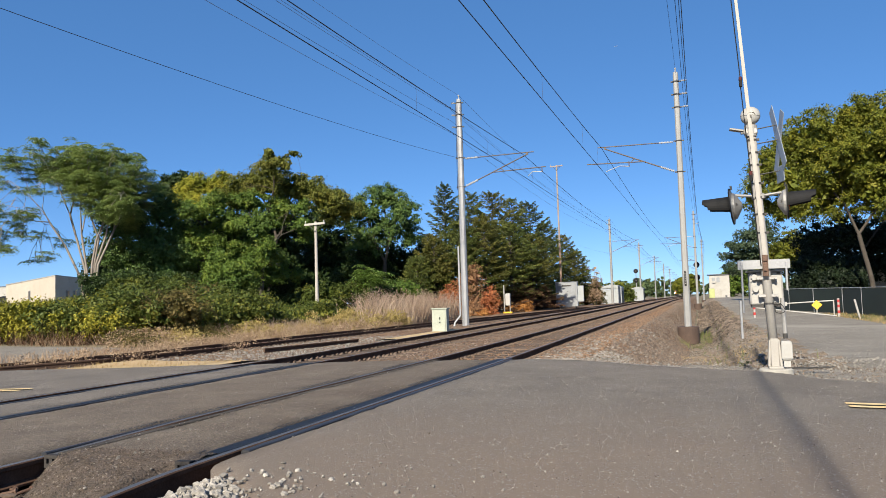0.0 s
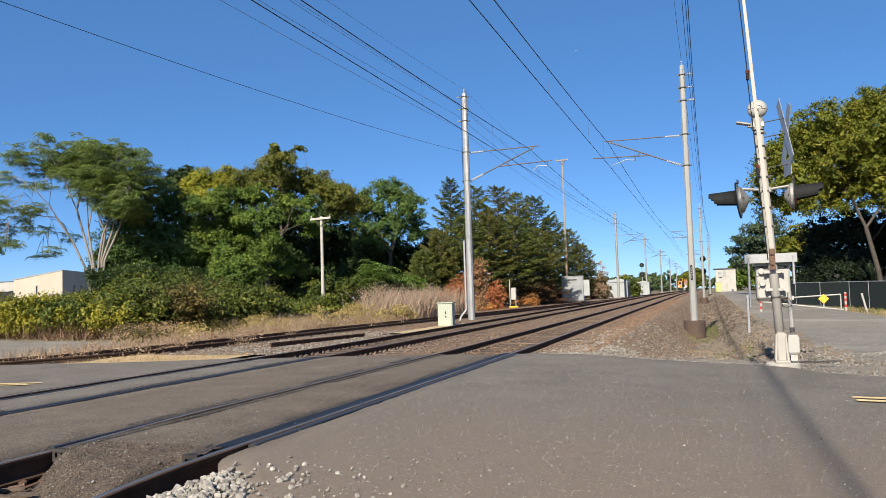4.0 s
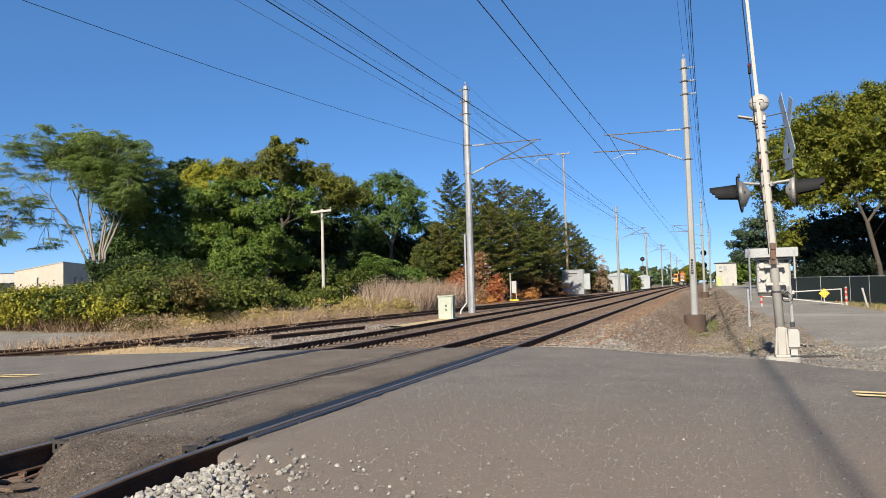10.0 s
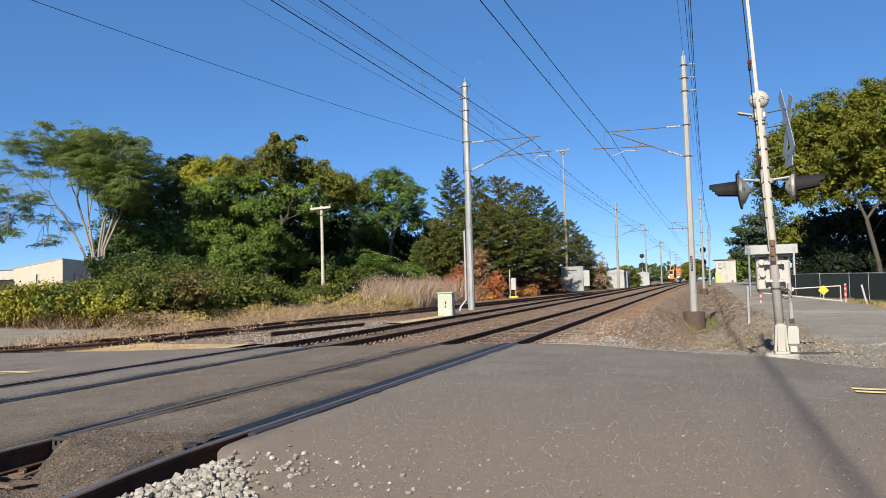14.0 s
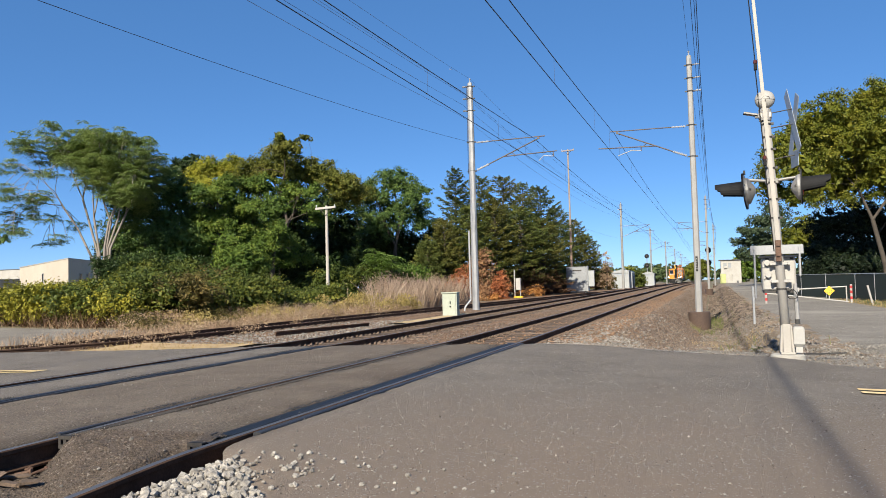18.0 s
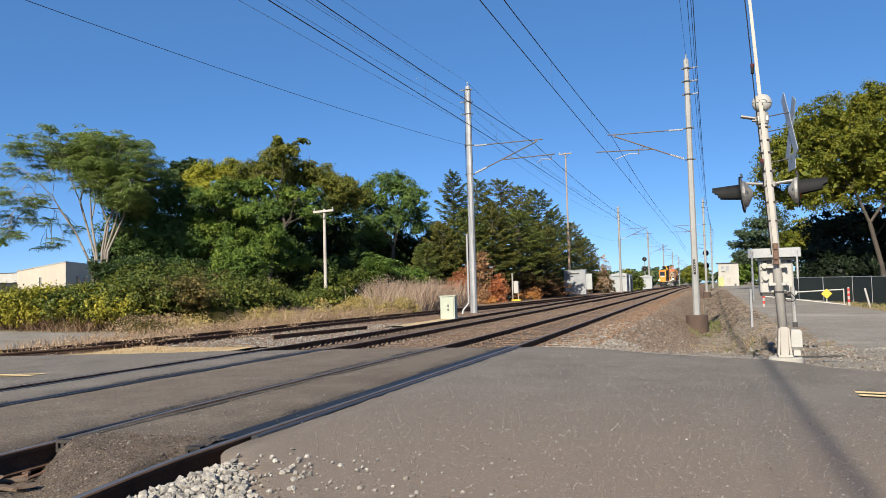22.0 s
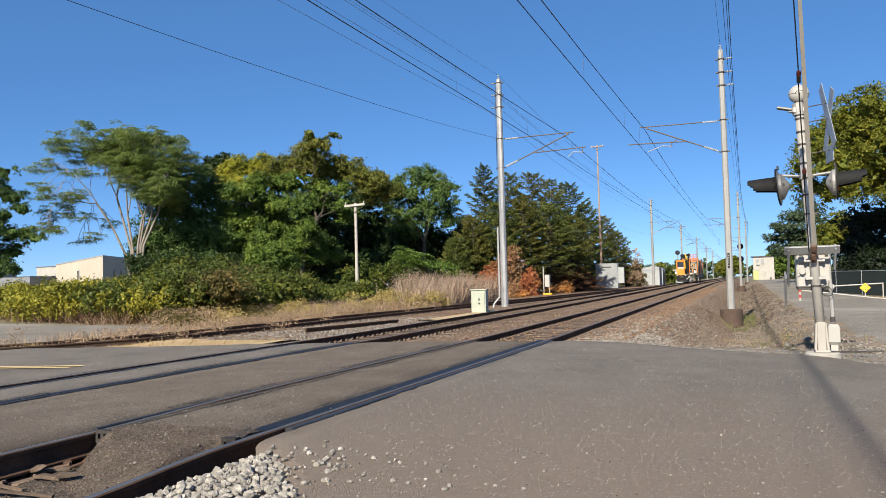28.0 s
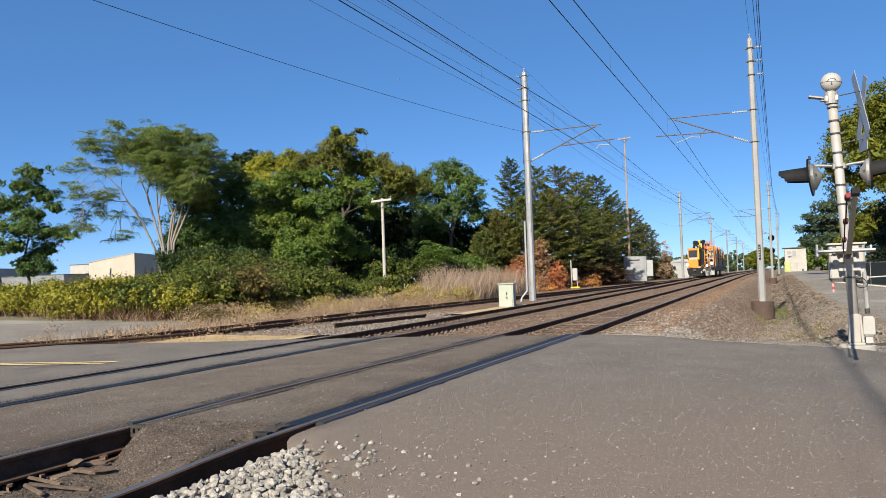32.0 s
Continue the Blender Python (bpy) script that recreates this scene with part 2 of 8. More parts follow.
BLACK = pbr("matt black paint", (0.009, 0.009, 0.009), (0.015, 0.015, 0.016), 0.75, scale=6, fine=70, bump=0.2, spec=0.2)
RED = pbr("red paint", (0.361, 0.026, 0.026), (0.43, 0.043, 0.039), 0.5, scale=6, fine=50, bump=0.1)
RED_LENS = pbr("red lens", (0.20, 0.012, 0.014), (0.28, 0.018, 0.02), 0.5, scale=20, fine=90, bump=0.2, spec=0.2)
YELLOW = pbr("yellow sign paint", (0.671, 0.387, 0.017), (0.731, 0.447, 0.034), 0.5, scale=6, fine=60, bump=0.05)
SIGN_BACK = pbr("bare sign aluminium", (0.25, 0.285, 0.335), (0.32, 0.355, 0.405), 0.45, 0.4, scale=5, fine=50, bump=0.1)
WOOD_GREY = pbr("grey weathered pole wood", (0.31, 0.284, 0.249), (0.404, 0.378, 0.344), 0.9, scale=2, fine=35, bump=0.5, depth=0.006)
WOOD_BROWN = pbr("brown pole wood", (0.224, 0.146, 0.103), (0.292, 0.202, 0.146), 0.9, scale=2, fine=35, bump=0.5, depth=0.006)
WOOD_PALE = pbr("faded pole wood", (0.224, 0.181, 0.159), (0.292, 0.249, 0.224), 0.9, scale=0.8, fine=20, bump=0.4)
BOX_GREEN = pbr("pale green cabinet paint", (0.30, 0.325, 0.26), (0.345, 0.37, 0.305), 0.55, scale=1.5, fine=40, bump=0.1)
CAB_GREY = pbr("grey sheet metal", (0.19, 0.2, 0.21), (0.25, 0.26, 0.27), 0.5, 0.3, scale=1.2, fine=25, bump=0.1)
SHED_PALE = pbr("pale corrugated sheet", (0.248, 0.264, 0.267), (0.307, 0.321, 0.326), 0.55, 0.2, scale=1, fine=20, bump=0.1)
STUCCO = pbr("cream stucco", (0.404, 0.353, 0.284), (0.464, 0.408, 0.335), 0.9, scale=0.4, fine=12, bump=0.3)
WHITEWALL = pbr("off-white block wall", (0.307, 0.292, 0.264), (0.373, 0.358, 0.326), 0.85, scale=0.8, fine=12, bump=0.3)
ROOF_DARK = pbr("dark roof felt", (0.06, 0.06, 0.065), (0.095, 0.095, 0.099), 0.8, scale=1.5, fine=15, bump=0.3)
GLASS_DARK = pbr("dark window glass", (0.017, 0.021, 0.026), (0.026, 0.03, 0.036), 0.08, scale=2, fine=20, bump=0.0)
LIME = pbr("lime plastic", (0.30, 0.33, 0.12), (0.35, 0.375, 0.16), 0.5, scale=2, fine=30, bump=0.05)
FENCE_GREEN = pbr("dark green fence screen", (0.006, 0.014, 0.012), (0.011, 0.024, 0.021), 0.85, scale=1.2, fine=60, bump=0.4)
ORANGE = pbr("orange machine paint", (0.56, 0.185, 0.012), (0.63, 0.225, 0.022), 0.45, scale=2, fine=30, bump=0.05, stain=(0.516, 0.172, 0.017))
RED_ORANGE = pbr("red-orange machine paint", (0.516, 0.095, 0.017), (0.585, 0.138, 0.026), 0.5, scale=2, fine=30, bump=0.05)
HEADLIGHT = glow("lit headlight", (1.0, 0.93, 0.8), 9.0)

BARK_PALE = pbr("pale bark", (0.163, 0.142, 0.12), (0.249, 0.219, 0.189), 0.9, scale=2, fine=18, bump=0.6, depth=0.02)
BARK_DARK = pbr("dark bark", (0.045, 0.037, 0.03), (0.075, 0.062, 0.048), 0.9, scale=2, fine=18, bump=0.6, depth=0.02)
LEAF_GREEN = leaf_mat("green leaves", (0.033, 0.065, 0.013), (0.088, 0.143, 0.021), (0.225, 0.269, 0.043))
# Darkened well below the leaves' own green; neighbours' shade is put into the colour.
LEAF_DEEP_SHADE = leaf_mat("deep green leaves with shade in the colour", (0.01, 0.022, 0.006), (0.024, 0.045, 0.01), (0.056, 0.084, 0.017), 0.1)
LEAF_BLUE = leaf_mat("grey-green leaflets", (0.127, 0.187, 0.064), (0.233, 0.307, 0.100), (0.374, 0.420, 0.134), 0.35)
LEAF_YELLOW = leaf_mat("yellowing leaves", (0.092, 0.124, 0.014), (0.217, 0.222, 0.020), (0.341, 0.299, 0.031))
LEAF_LIME = leaf_mat("yellow-green leaves", (0.053, 0.076, 0.009), (0.121, 0.132, 0.013), (0.219, 0.201, 0.023))
LEAF_OLIVE = leaf_mat("olive green leaves", (0.051, 0.065, 0.012), (0.112, 0.124, 0.019), (0.224, 0.202, 0.038))
NEEDLE = leaf_mat("conifer needles", (0.039, 0.060, 0.015), (0.102, 0.127, 0.028), (0.227, 0.216, 0.050), 0.15)
NEEDLE_OLIVE = leaf_mat("olive conifer needles", (0.047, 0.061, 0.013), (0.116, 0.119, 0.026), (0.237, 0.200, 0.047), 0.15)
NEEDLE_BROWN = leaf_mat("browned needles", (0.055, 0.028, 0.016), (0.099, 0.053, 0.028), (0.148, 0.086, 0.047), 0.12)
LEAF_RUST = leaf_mat("rust orange leaves", (0.19, 0.06, 0.025), (0.40, 0.145, 0.06), (0.54, 0.25, 0.115), 0.25)
LEAF_WEED = leaf_mat("dry weeds", (0.167, 0.106, 0.066), (0.317, 0.220, 0.141), (0.484, 0.378, 0.255))
LEAF_HEDGE = leaf_mat("bramble leaves", (0.028, 0.046, 0.009), (0.073, 0.096, 0.015), (0.206, 0.194, 0.03))
LEAF_GOLD = leaf_mat("yellow-green bramble leaves", (0.05, 0.062, 0.009), (0.20, 0.195, 0.02), (0.43, 0.37, 0.045))
LEAF_BRAMBLE = leaf_mat("browning bramble leaves", (0.043, 0.04, 0.013), (0.099, 0.082, 0.022), (0.206, 0.142, 0.047))
REED = leaf_mat("dry reeds", (0.224, 0.15, 0.103), (0.37, 0.275, 0.202), (0.516, 0.413, 0.318), 0.25)
GRASS_GREEN = leaf_mat("green grass", (0.065, 0.082, 0.026), (0.112, 0.125, 0.039), (0.189, 0.176, 0.069))
GRASS_DRY = leaf_mat("dry grass", (0.241, 0.163, 0.069), (0.344, 0.249, 0.112), (0.43, 0.327, 0.163), 0.25)
SAND = pbr("orange sand and straw", (0.361, 0.249, 0.12), (0.464, 0.344, 0.189), 0.95, scale=1.5, fine=25, bump=0.8, depth=0.02)
# Lightened leaf green: the haze of distance is put into the colour.
FAR_GREEN = leaf_mat("distant foliage with haze in the colour", (0.041, 0.070, 0.030), (0.070, 0.104, 0.041), (0.139, 0.144, 0.053))
LEAF_DEEP2 = leaf_mat("dark glossy green leaves", (0.032, 0.066, 0.018), (0.071, 0.124, 0.029), (0.159, 0.212, 0.047), 0.14)
# Almost black green: shade under the maple is put into the leaf colour.
LEAF_DARK_SHADE = leaf_mat("green leaves with the maple's shade in the colour", (0.005, 0.01, 0.004), (0.01, 0.019, 0.007), (0.024, 0.036, 0.01), 0.08)
NEEDLE_BLUE = leaf_mat("blue-green conifer needles", (0.031, 0.052, 0.019), (0.069, 0.09, 0.028), (0.142, 0.15, 0.043), 0.15)
LEAF_TAN = leaf_mat("withered tan leaves", (0.14, 0.07, 0.036), (0.30, 0.165, 0.085), (0.44, 0.27, 0.14), 0.25)
LEAF_AMBER = leaf_mat("amber leaves", (0.25, 0.10, 0.03), (0.44, 0.20, 0.06), (0.56, 0.30, 0.09), 0.25)
BRACKET_STEEL = pbr("dusty bracket steel", (0.036, 0.031, 0.028), (0.052, 0.046, 0.041), 0.8, 0.3, scale=5, fine=60, bump=0.4)
ALU_DULL = pbr("dull cast aluminium", (0.17, 0.165, 0.158), (0.225, 0.22, 0.21), 0.5, 0.4, scale=5, fine=60, bump=0.12, grit=0.07)
LAMP_DULL = pbr("dull red lamp glass", (0.05, 0.012, 0.012), (0.08, 0.02, 0.018), 0.6, scale=9, fine=60, bump=0.1, spec=0.15)
STONE_DARK = pbr("dark grit", (0.062, 0.046, 0.034), (0.112, 0.085, 0.064), 0.95, scale=4, fine=40, bump=0.4, island=0.5)
LEAF_HAZE = leaf_mat("blue-green leaves", (0.03, 0.053, 0.03), (0.056, 0.084, 0.043), (0.095, 0.12, 0.06), 0.15)
LEAF_STRAW = leaf_mat("straw-gold weeds", (0.198, 0.140, 0.050), (0.351, 0.270, 0.095), (0.486, 0.396, 0.162))
RAIL_RUST = pbr("scaly rusted rail", (0.053, 0.033, 0.023), (0.09, 0.057, 0.04), 0.9, 0.0, scale=3, fine=50, bump=0.6, depth=0.004, spec=0.15)
ASPHALT_DUSTY = pbr("asphalt under trodden dirt", (0.108, 0.087, 0.068), (0.168, 0.138, 0.109), 0.95, scale=1.7, fine=70, bump=1.0, depth=0.016, speck=(0.213, 0.188, 0.163), stain=(0.110, 0.086, 0.067), grit=0.55, spec=0.2)
LEAF_SUMAC = leaf_mat("bright green feathered leaves", (0.092, 0.160, 0.031), (0.166, 0.253, 0.052), (0.258, 0.330, 0.088), 0.25)
MAST_PAINT = pbr("silver mast paint", (0.310, 0.293, 0.267), (0.379, 0.360, 0.333), 0.5, 0.15, scale=3, fine=50, bump=0.12, stain=(0.279, 0.256, 0.224), grit=0.07)
PANEL = pbr("moulded rubber panel", (0.012, 0.013, 0.015), (0.03, 0.029, 0.028), 0.5, scale=3, fine=60, bump=0.5, depth=0.004, grit=0.4, spec=0.28)
SEAL_DUSTY = pbr("dusty rubber", (0.040, 0.036, 0.032), (0.080, 0.069, 0.058), 0.9, scale=5, fine=80, bump=0.6, depth=0.004, grit=0.4, spec=0.15)

# ---- building blocks ----
def box(bm, size, at=(0, 0, 0), turn=(0, 0, 0), bevel=0.0):
    m = pose(*at, *turn) @ Matrix.Diagonal((*size, 1))
    made = bmesh.ops.create_cube(bm, size=1.0, matrix=m)["verts"]
    if bevel:
        edges = list({e for v in made for e in v.link_edges})
        bmesh.ops.bevel(bm, geom=edges, offset=bevel, segments=1, affect="EDGES", clamp_overlap=True)
    return bm


def rod(bm, p, q, r0, r1=None, sides=8, caps=True):
    p, q = Vector(p), Vector(q)
    d = q - p
    m = Matrix.Translation((p + q) / 2) @ d.to_track_quat("Z", "Y").to_matrix().to_4x4()
    bmesh.ops.create_cone(bm, cap_ends=caps, segments=sides, radius1=r0, radius2=r0 if r1 is None else r1, depth=d.length, matrix=m)
    return bm


def ball(bm, at, r, squash=(1, 1, 1), u=14, v=9):
    bmesh.ops.create_uvsphere(bm, u_segments=u, v_segments=v, radius=r, matrix=pose(*at) @ Matrix.Diagonal((*squash, 1)))
    return bm


def prism(bm, outline, y0, y1):
    """A plate: an outline in x and z drawn out from y0 to y1."""
    a = [bm.verts.new((x, y0, z)) for x, z in outline]
    b = [bm.verts.new((x, y1, z)) for x, z in outline]
    k = len(a)
    bm.faces.new(a)
    bm.faces.new(b[::-1])
    for i in range(k):
        bm.faces.new((a[i], b[i], b[(i + 1) % k], a[(i + 1) % k]))
    return bm


def finish(bm, name, material, smooth=False):
    bmesh.ops.recalc_face_normals(bm, faces=bm.faces)
    me = bpy.data.meshes.new(name)
    bm.to_mesh(me)
    bm.free()
    for m in material if isinstance(material, (list, tuple)) else (material,):
        me.materials.append(m)
    if smooth:
        me.polygons.foreach_set("use_smooth", [True] * len(me.polygons))
    return me


def part(name, bm, material, parent, label="", smooth=False):
    ob = new(name, finish(bm, name, material, smooth))
    ob.parent = parent
    return tagged(ob, label)


def thing(name, at, label, category, group="", kind="", turn=0.0):
    ob = new(name)
    ob.empty_display_size = 0.2
    ob.matrix_basis = pose(*at, 0, 0, turn)
    return tagged(ob, label, category, group, kind)


def solid(name, bm, material, label, category, group="", kind="", at=(0, 0, 0), smooth=False):
    ob = new(name, finish(bm, name, material, smooth))
    ob.location = at
    return tagged(ob, label, category, group, kind)


def raw(name, verts, faces, material, smooth=False):
    me = bpy.data.meshes.new(name)
    me.from_pydata([tuple(v) for v in verts], [], faces)
    me.materials.append(material)
    if smooth:
        me.polygons.foreach_set("use_smooth", [True] * len(me.polygons))
    return new(name, me)


def quads(name, v, material):
    """A mesh of loose quads from an array of n x 4 x 3."""
    n = len(v)
    me = bpy.data.meshes.new(name)
    me.vertices.add(4 * n)
    me.vertices.foreach_set("co", v.reshape(-1).astype(np.float32))
    me.loops.add(4 * n)
    me.loops.foreach_set("vertex_index", np.arange(4 * n, dtype=np.int32))
    me.polygons.add(n)
    me.polygons.foreach_set("loop_start", np.arange(0, 4 * n, 4, dtype=np.int32))
    me.update(calc_edges=True)
    me.materials.append(material)
    return new(name, me)


def lerp(x, xs, ys):
    return float(np.interp(x, xs, ys))


def smooth01(a, b, x):
    t = min(1.0, max(0.0, (x - a) / (b - a)))
    return t * t * (3 - 2 * t)


# ---- lie of the land ----
X1, X2 = -4.25, -8.25            # centre lines of the two main tracks
HALF = 0.7525                    # half the distance between rail heads
ROAD_NEAR, ROAD_FAR = 3.2, 14.6


def grade(y):
    return 0.004 * min(95.0, max(0.0, y - 15.0))


def road_z(x):
    return lerp(x, [-60, -20, -12, -8.25, -5, -3, 0, 1.5, 4, 12, 40], [-0.9, -0.26, -0.13, -0.05, 0, 0, -0.06, -0.13, -0.2, -0.35, -0.5])


def siding_x(y):
    return lerp(y, [13, 15, 17.4, 21.5, 29.5, 40, 50, 65, 80, 100, 120], [-18.3, -17.05, -15.95, -15.3, -14.9, -14.0, -13.0, -11.7, -10.4, -8.6, -8.25])


def access_z(y):
    return lerp(y, [14, 20, 40, 57, 110, 185, 300], [-0.18, -0.4, -0.62, -0.65, -0.3, 0.17, 0.3])


def land_z(x, y):
    """Height of the ground beyond and before the road."""
    g = grade(y)
    bed = g - 0.20 - 0.05 * smooth01(-5, -9, x) - 0.08 * smooth01(-9.5, -13, x)
    if x < -17:
        bed = bed * 1.0 - 0.08 * smooth01(-17, -20, x) + 0.02 * min(40.0, max(0.0, -20 - x))
    acc = access_z(y)
    drop = acc - 0.42 - 0.36 * smooth01(20, 36, y)
    k = smooth01(-2.2, -0.3, x)
    z = bed * (1 - k) + drop * k
    k2 = smooth01(0.35, 1.7, x)
    return z * (1 - k2) + acc * k2 + 0.004 * max(0.0, x - 12)


def ground_z(x, y):
    if y < 5.6 and -12 < x < -2.5:
        return road_z(x) - 0.36
    if y < ROAD_NEAR:
        base = road_z(x) - 0.10 if x > -2.8 else road_z(x) - 0.21
        return base - 0.15 * smooth01(0, -30, y)
    inside = smooth01(ROAD_FAR - 0.1, ROAD_FAR + (0.35 if x < -2.0 else 2.5), y)
    return (road_z(x) - 0.16) * (1 - inside) + land_z(x, y) * inside

# ---- ground ----
def sheet(name, xs, ys, zf, material, label="", category="", kind="structure", rough=0.0, smooth=True, seed=1):
    rng = np.random.RandomState(seed)
    v, f = [], []
    nx = len(xs)
    for y in ys:
        for x in xs:
            v.append((x, y, zf(x, y) + (rng.uniform(-rough, rough) if rough else 0)))
    for j in range(len(ys) - 1):
        for i in range(nx - 1):
            a = j * nx + i
            f.append((a, a + 1, a + nx + 1, a + nx))
    return tagged(raw(name, v, f, material, smooth), label, category, "", kind)


def steps(*spans):
    """Values in even steps: (start, end, count) one span after another."""
    out = []
    for a, b, n in spans:
        out += list(np.linspace(a, b, n, endpoint=False))
    return out + [spans[-1][1]]


sheet("ground", steps((-2500, -200, 6), (-200, -60, 8), (-60, -20, 14), (-20, 8, 80), (8, 40, 12), (40, 200, 6), (200, 2500, 6)),
      steps((-60, 0, 8), (0, 14, 15), (14, 30, 50), (30, 70, 40), (70, 200, 30), (200, 500, 8), (500, 4500, 6)), ground_z, GROUND,
      "dry brown earth with patchy grass beside the railway", "ground")

# ballast bed and right-hand shoulder, a little above the earth
sheet("ballast", steps((-17.2, -2.2, 40), (-2.2, -0.2, 16)), steps((14.75, 30, 70), (30, 70, 70), (70, 300, 60)),
      lambda x, y: ground_z(x, y) + 0.03 + 0.035 * noise.noise((x * 3, y * 3, 0)) - 0.3 * smooth01(-0.5, -0.2, x) - 0.3 * smooth01(-16.7, -17.2, x), BALLAST,
      "brown and grey crushed stone under the tracks", "ballast")
sheet("ballast", steps((-11, -2.3, 50)), steps((-20, 0, 14), (0, 5.0, 36)),
      lambda x, y: road_z(x) - 0.262 + 0.03 * noise.noise((x * 4, y * 4, 5)) + 0.17 * smooth01(-3.3, -2.7, x), DIRT,
      "dark brown crushed stone between the rails before the road", "ballast")
# earth verge between the ballast foot and the access road
sheet("verge", steps((-0.6, 3.0, 36)), steps((14.9, 30, 90), (30, 80, 130), (80, 170, 90)),
      lambda x, y: ground_z(x, y) + 0.02 + (0.13 * noise.noise((x * 1.6, y * 0.7, 2)) + 0.09 * noise.noise((x * 3.5, y * 2, 5)) + 0.05 * noise.noise((x * 8, y * 6, 3))) * smooth01(15, 17, y) - 0.25 * (smooth01(-0.3, -0.6, x) + smooth01(2.7, 3.0, x)), VERGE,
      "bare trampled earth with a shallow ditch", "verge")
sheet("access_road", steps((2.2, 8.6, 22)), steps((14.3, 30, 30), (30, 80, 30), (80, 260, 30)),
      lambda x, y: ground_z(x, y) + 0.035 - 0.2 * (smooth01(2.5, 2.2, x) + smooth01(8.3, 8.6, x)) + 0.015 * noise.noise((x, y * 0.6, 7)), ASPHALT_OLD,
      "pale worn asphalt service road beside the railway", "road")
sheet("pavement", steps((-60, -19.0, 16)), steps((15.3, 25.5, 12)),
      lambda x, y: ground_z(x, y) + 0.05 - 0.2 * smooth01(-19.6, -19.0, x), ASPHALT_OLD, "pale gravelled lot behind the siding", "pavement")
sheet("ground_patch", steps((-11.2, -9.9, 8)), steps((26, 33.5, 20)), lambda x, y: ground_z(x, y) + 0.09 - 0.1 * abs((x + 10.55) / 0.65) ** 2, SAND,
      "orange sand beside the cabinet", "sand")

sheet("ground_patch", steps((-15.5, -10.4, 26)), steps((14.75, 18.5, 22)), lambda x, y: ground_z(x, y) + 0.085 + 0.03 * noise.noise((x * 1.2, y * 1.2, 8)) - 0.12 * smooth01(17.0, 18.5, y + 0.25 * (x + 11)) - 0.1 * smooth01(-14.8, -15.5, x), SAND,
      "straw-coloured sand at the road's edge", "sand")

# ---- road, laid in strips between the rails ----
GAP = 0.07


def road_edge(x):
    """Where the asphalt ends on the far side: it gives way to gravel towards the service road."""
    return lerp(x, [-3.4, -2.6, -2.0, -0.9, 0, 0.8, 1.2, 1.6, 2.2, 3.0, 4.5, 7.0], [ROAD_FAR, ROAD_FAR, 14.45, 13.6, 13.18, 13.1, 12.85, 12.3, 11.9, 11.7, 11.9, ROAD_FAR])


def strip(x0, x1, y0, y1, seed, lift=0.0, name="road", material=None, far=None):
    """A slab of asphalt with broken edges, a hand thick."""
    left = x0 if callable(x0) else (lambda y: x0)
    x0 = left(y1)
    nx, ny = max(3, int((x1 - x0) / 0.30)), max(8, int((y1 - y0) / 0.14))
    v, f = [], []
    for j in range(ny + 1):
        y = y0 + (y1 - y0) * j / ny
        x_left = left(y)
        for i in range(nx + 1):
            x = x_left + (x1 - x_left) * i / nx
            y = y0 + ((far(x) if far else y1) - y0) * j / ny
            e = 0.04 * noise.noise((seed * 9.1, y * 3.1, i > 0)) + 0.018 * noise.noise((seed, y * 11, i > 0)) if i in (0, nx) else 0
            ey = 0.10 * noise.noise((x * 1.3, seed, 3)) + 0.05 * noise.noise((x * 5, seed, 1)) if j in (0, ny) else 0
            z = road_z(x) + lift + 0.010 * noise.noise((x * 0.8, y * 0.8, seed)) + 0.004 * noise.noise((x * 5, y * 5, seed)) - (0.018 if i in (0, nx) else 0) - (0.035 if j in (0, ny) else 0)
            v.append((x + e, y + ey, z))
    w = nx + 1
    for j in range(ny):
        for i in range(nx):
            a = j * w + i
            f.append((a, a + 1, a + w + 1, a + w))
    rim = [i for i in range(w)] + [j * w + nx for j in range(1, ny + 1)] + [ny * w + i for i in range(nx - 1, -1, -1)] + [j * w for j in range(ny - 1, 0, -1)]
    base = len(v)
    for r in rim:
        x, y, z = v[r]
        v.append((x, y, z - 0.14))
    k = len(rim)
    for i in range(k):
        f.append((rim[i], base + i, base + (i + 1) % k, rim[(i + 1) % k]))
    return tagged(raw(name, v, f, material or ASPHALT, True), "grey-brown asphalt of the level crossing, gritty and patched", "road", "", "structure")


RAILS = [X1 + HALF, X1 - HALF, X2 + HALF, X2 - HALF]
strip(lambda y: RAILS[0] + GAP + 0.03 + 0.82 * smooth01(5.1, 3.75, y), 7.0, 2.4, ROAD_FAR, 1, far=road_edge)
strip(7.0, 45.0, 3.6, ROAD_FAR + 0.1, 6)
strip(RAILS[1] + GAP + 0.05, RAILS[0] - 0.215, 5.1, ROAD_FAR - 0.1, 2, material=ASPHALT_DUSTY)
strip(RAILS[2] + GAP, RAILS[1] - GAP, 1.5, ROAD_FAR, 3, material=ASPHALT_DUSTY)
strip(RAILS[3] + GAP + 0.05, RAILS[2] - GAP - 0.08, 2.0, ROAD_FAR, 4)
strip(-45.0, RAILS[3] - GAP, 2.0, ROAD_FAR + 0.1, 5)


def line_strip(name, x0, x1, y, width, material, label):
    n = max(2, int(abs(x1 - x0) / 0.15))
    v, f = [], []
    for i in range(n + 1):
        x = x0 + (x1 - x0) * i / n
        for s in (-1, 1):
            at = y(x) if callable(y) else y
            v.append((x, at + s * width / 2 + 0.008 * noise.noise((x * 6, s, at)), road_z(x) + 0.013))
    for i in range(n):
        f.append((2 * i, 2 * i + 2, 2 * i + 3, 2 * i + 1))
    return tagged(raw(name, v, f, material), label, "road marking", "", "structure")


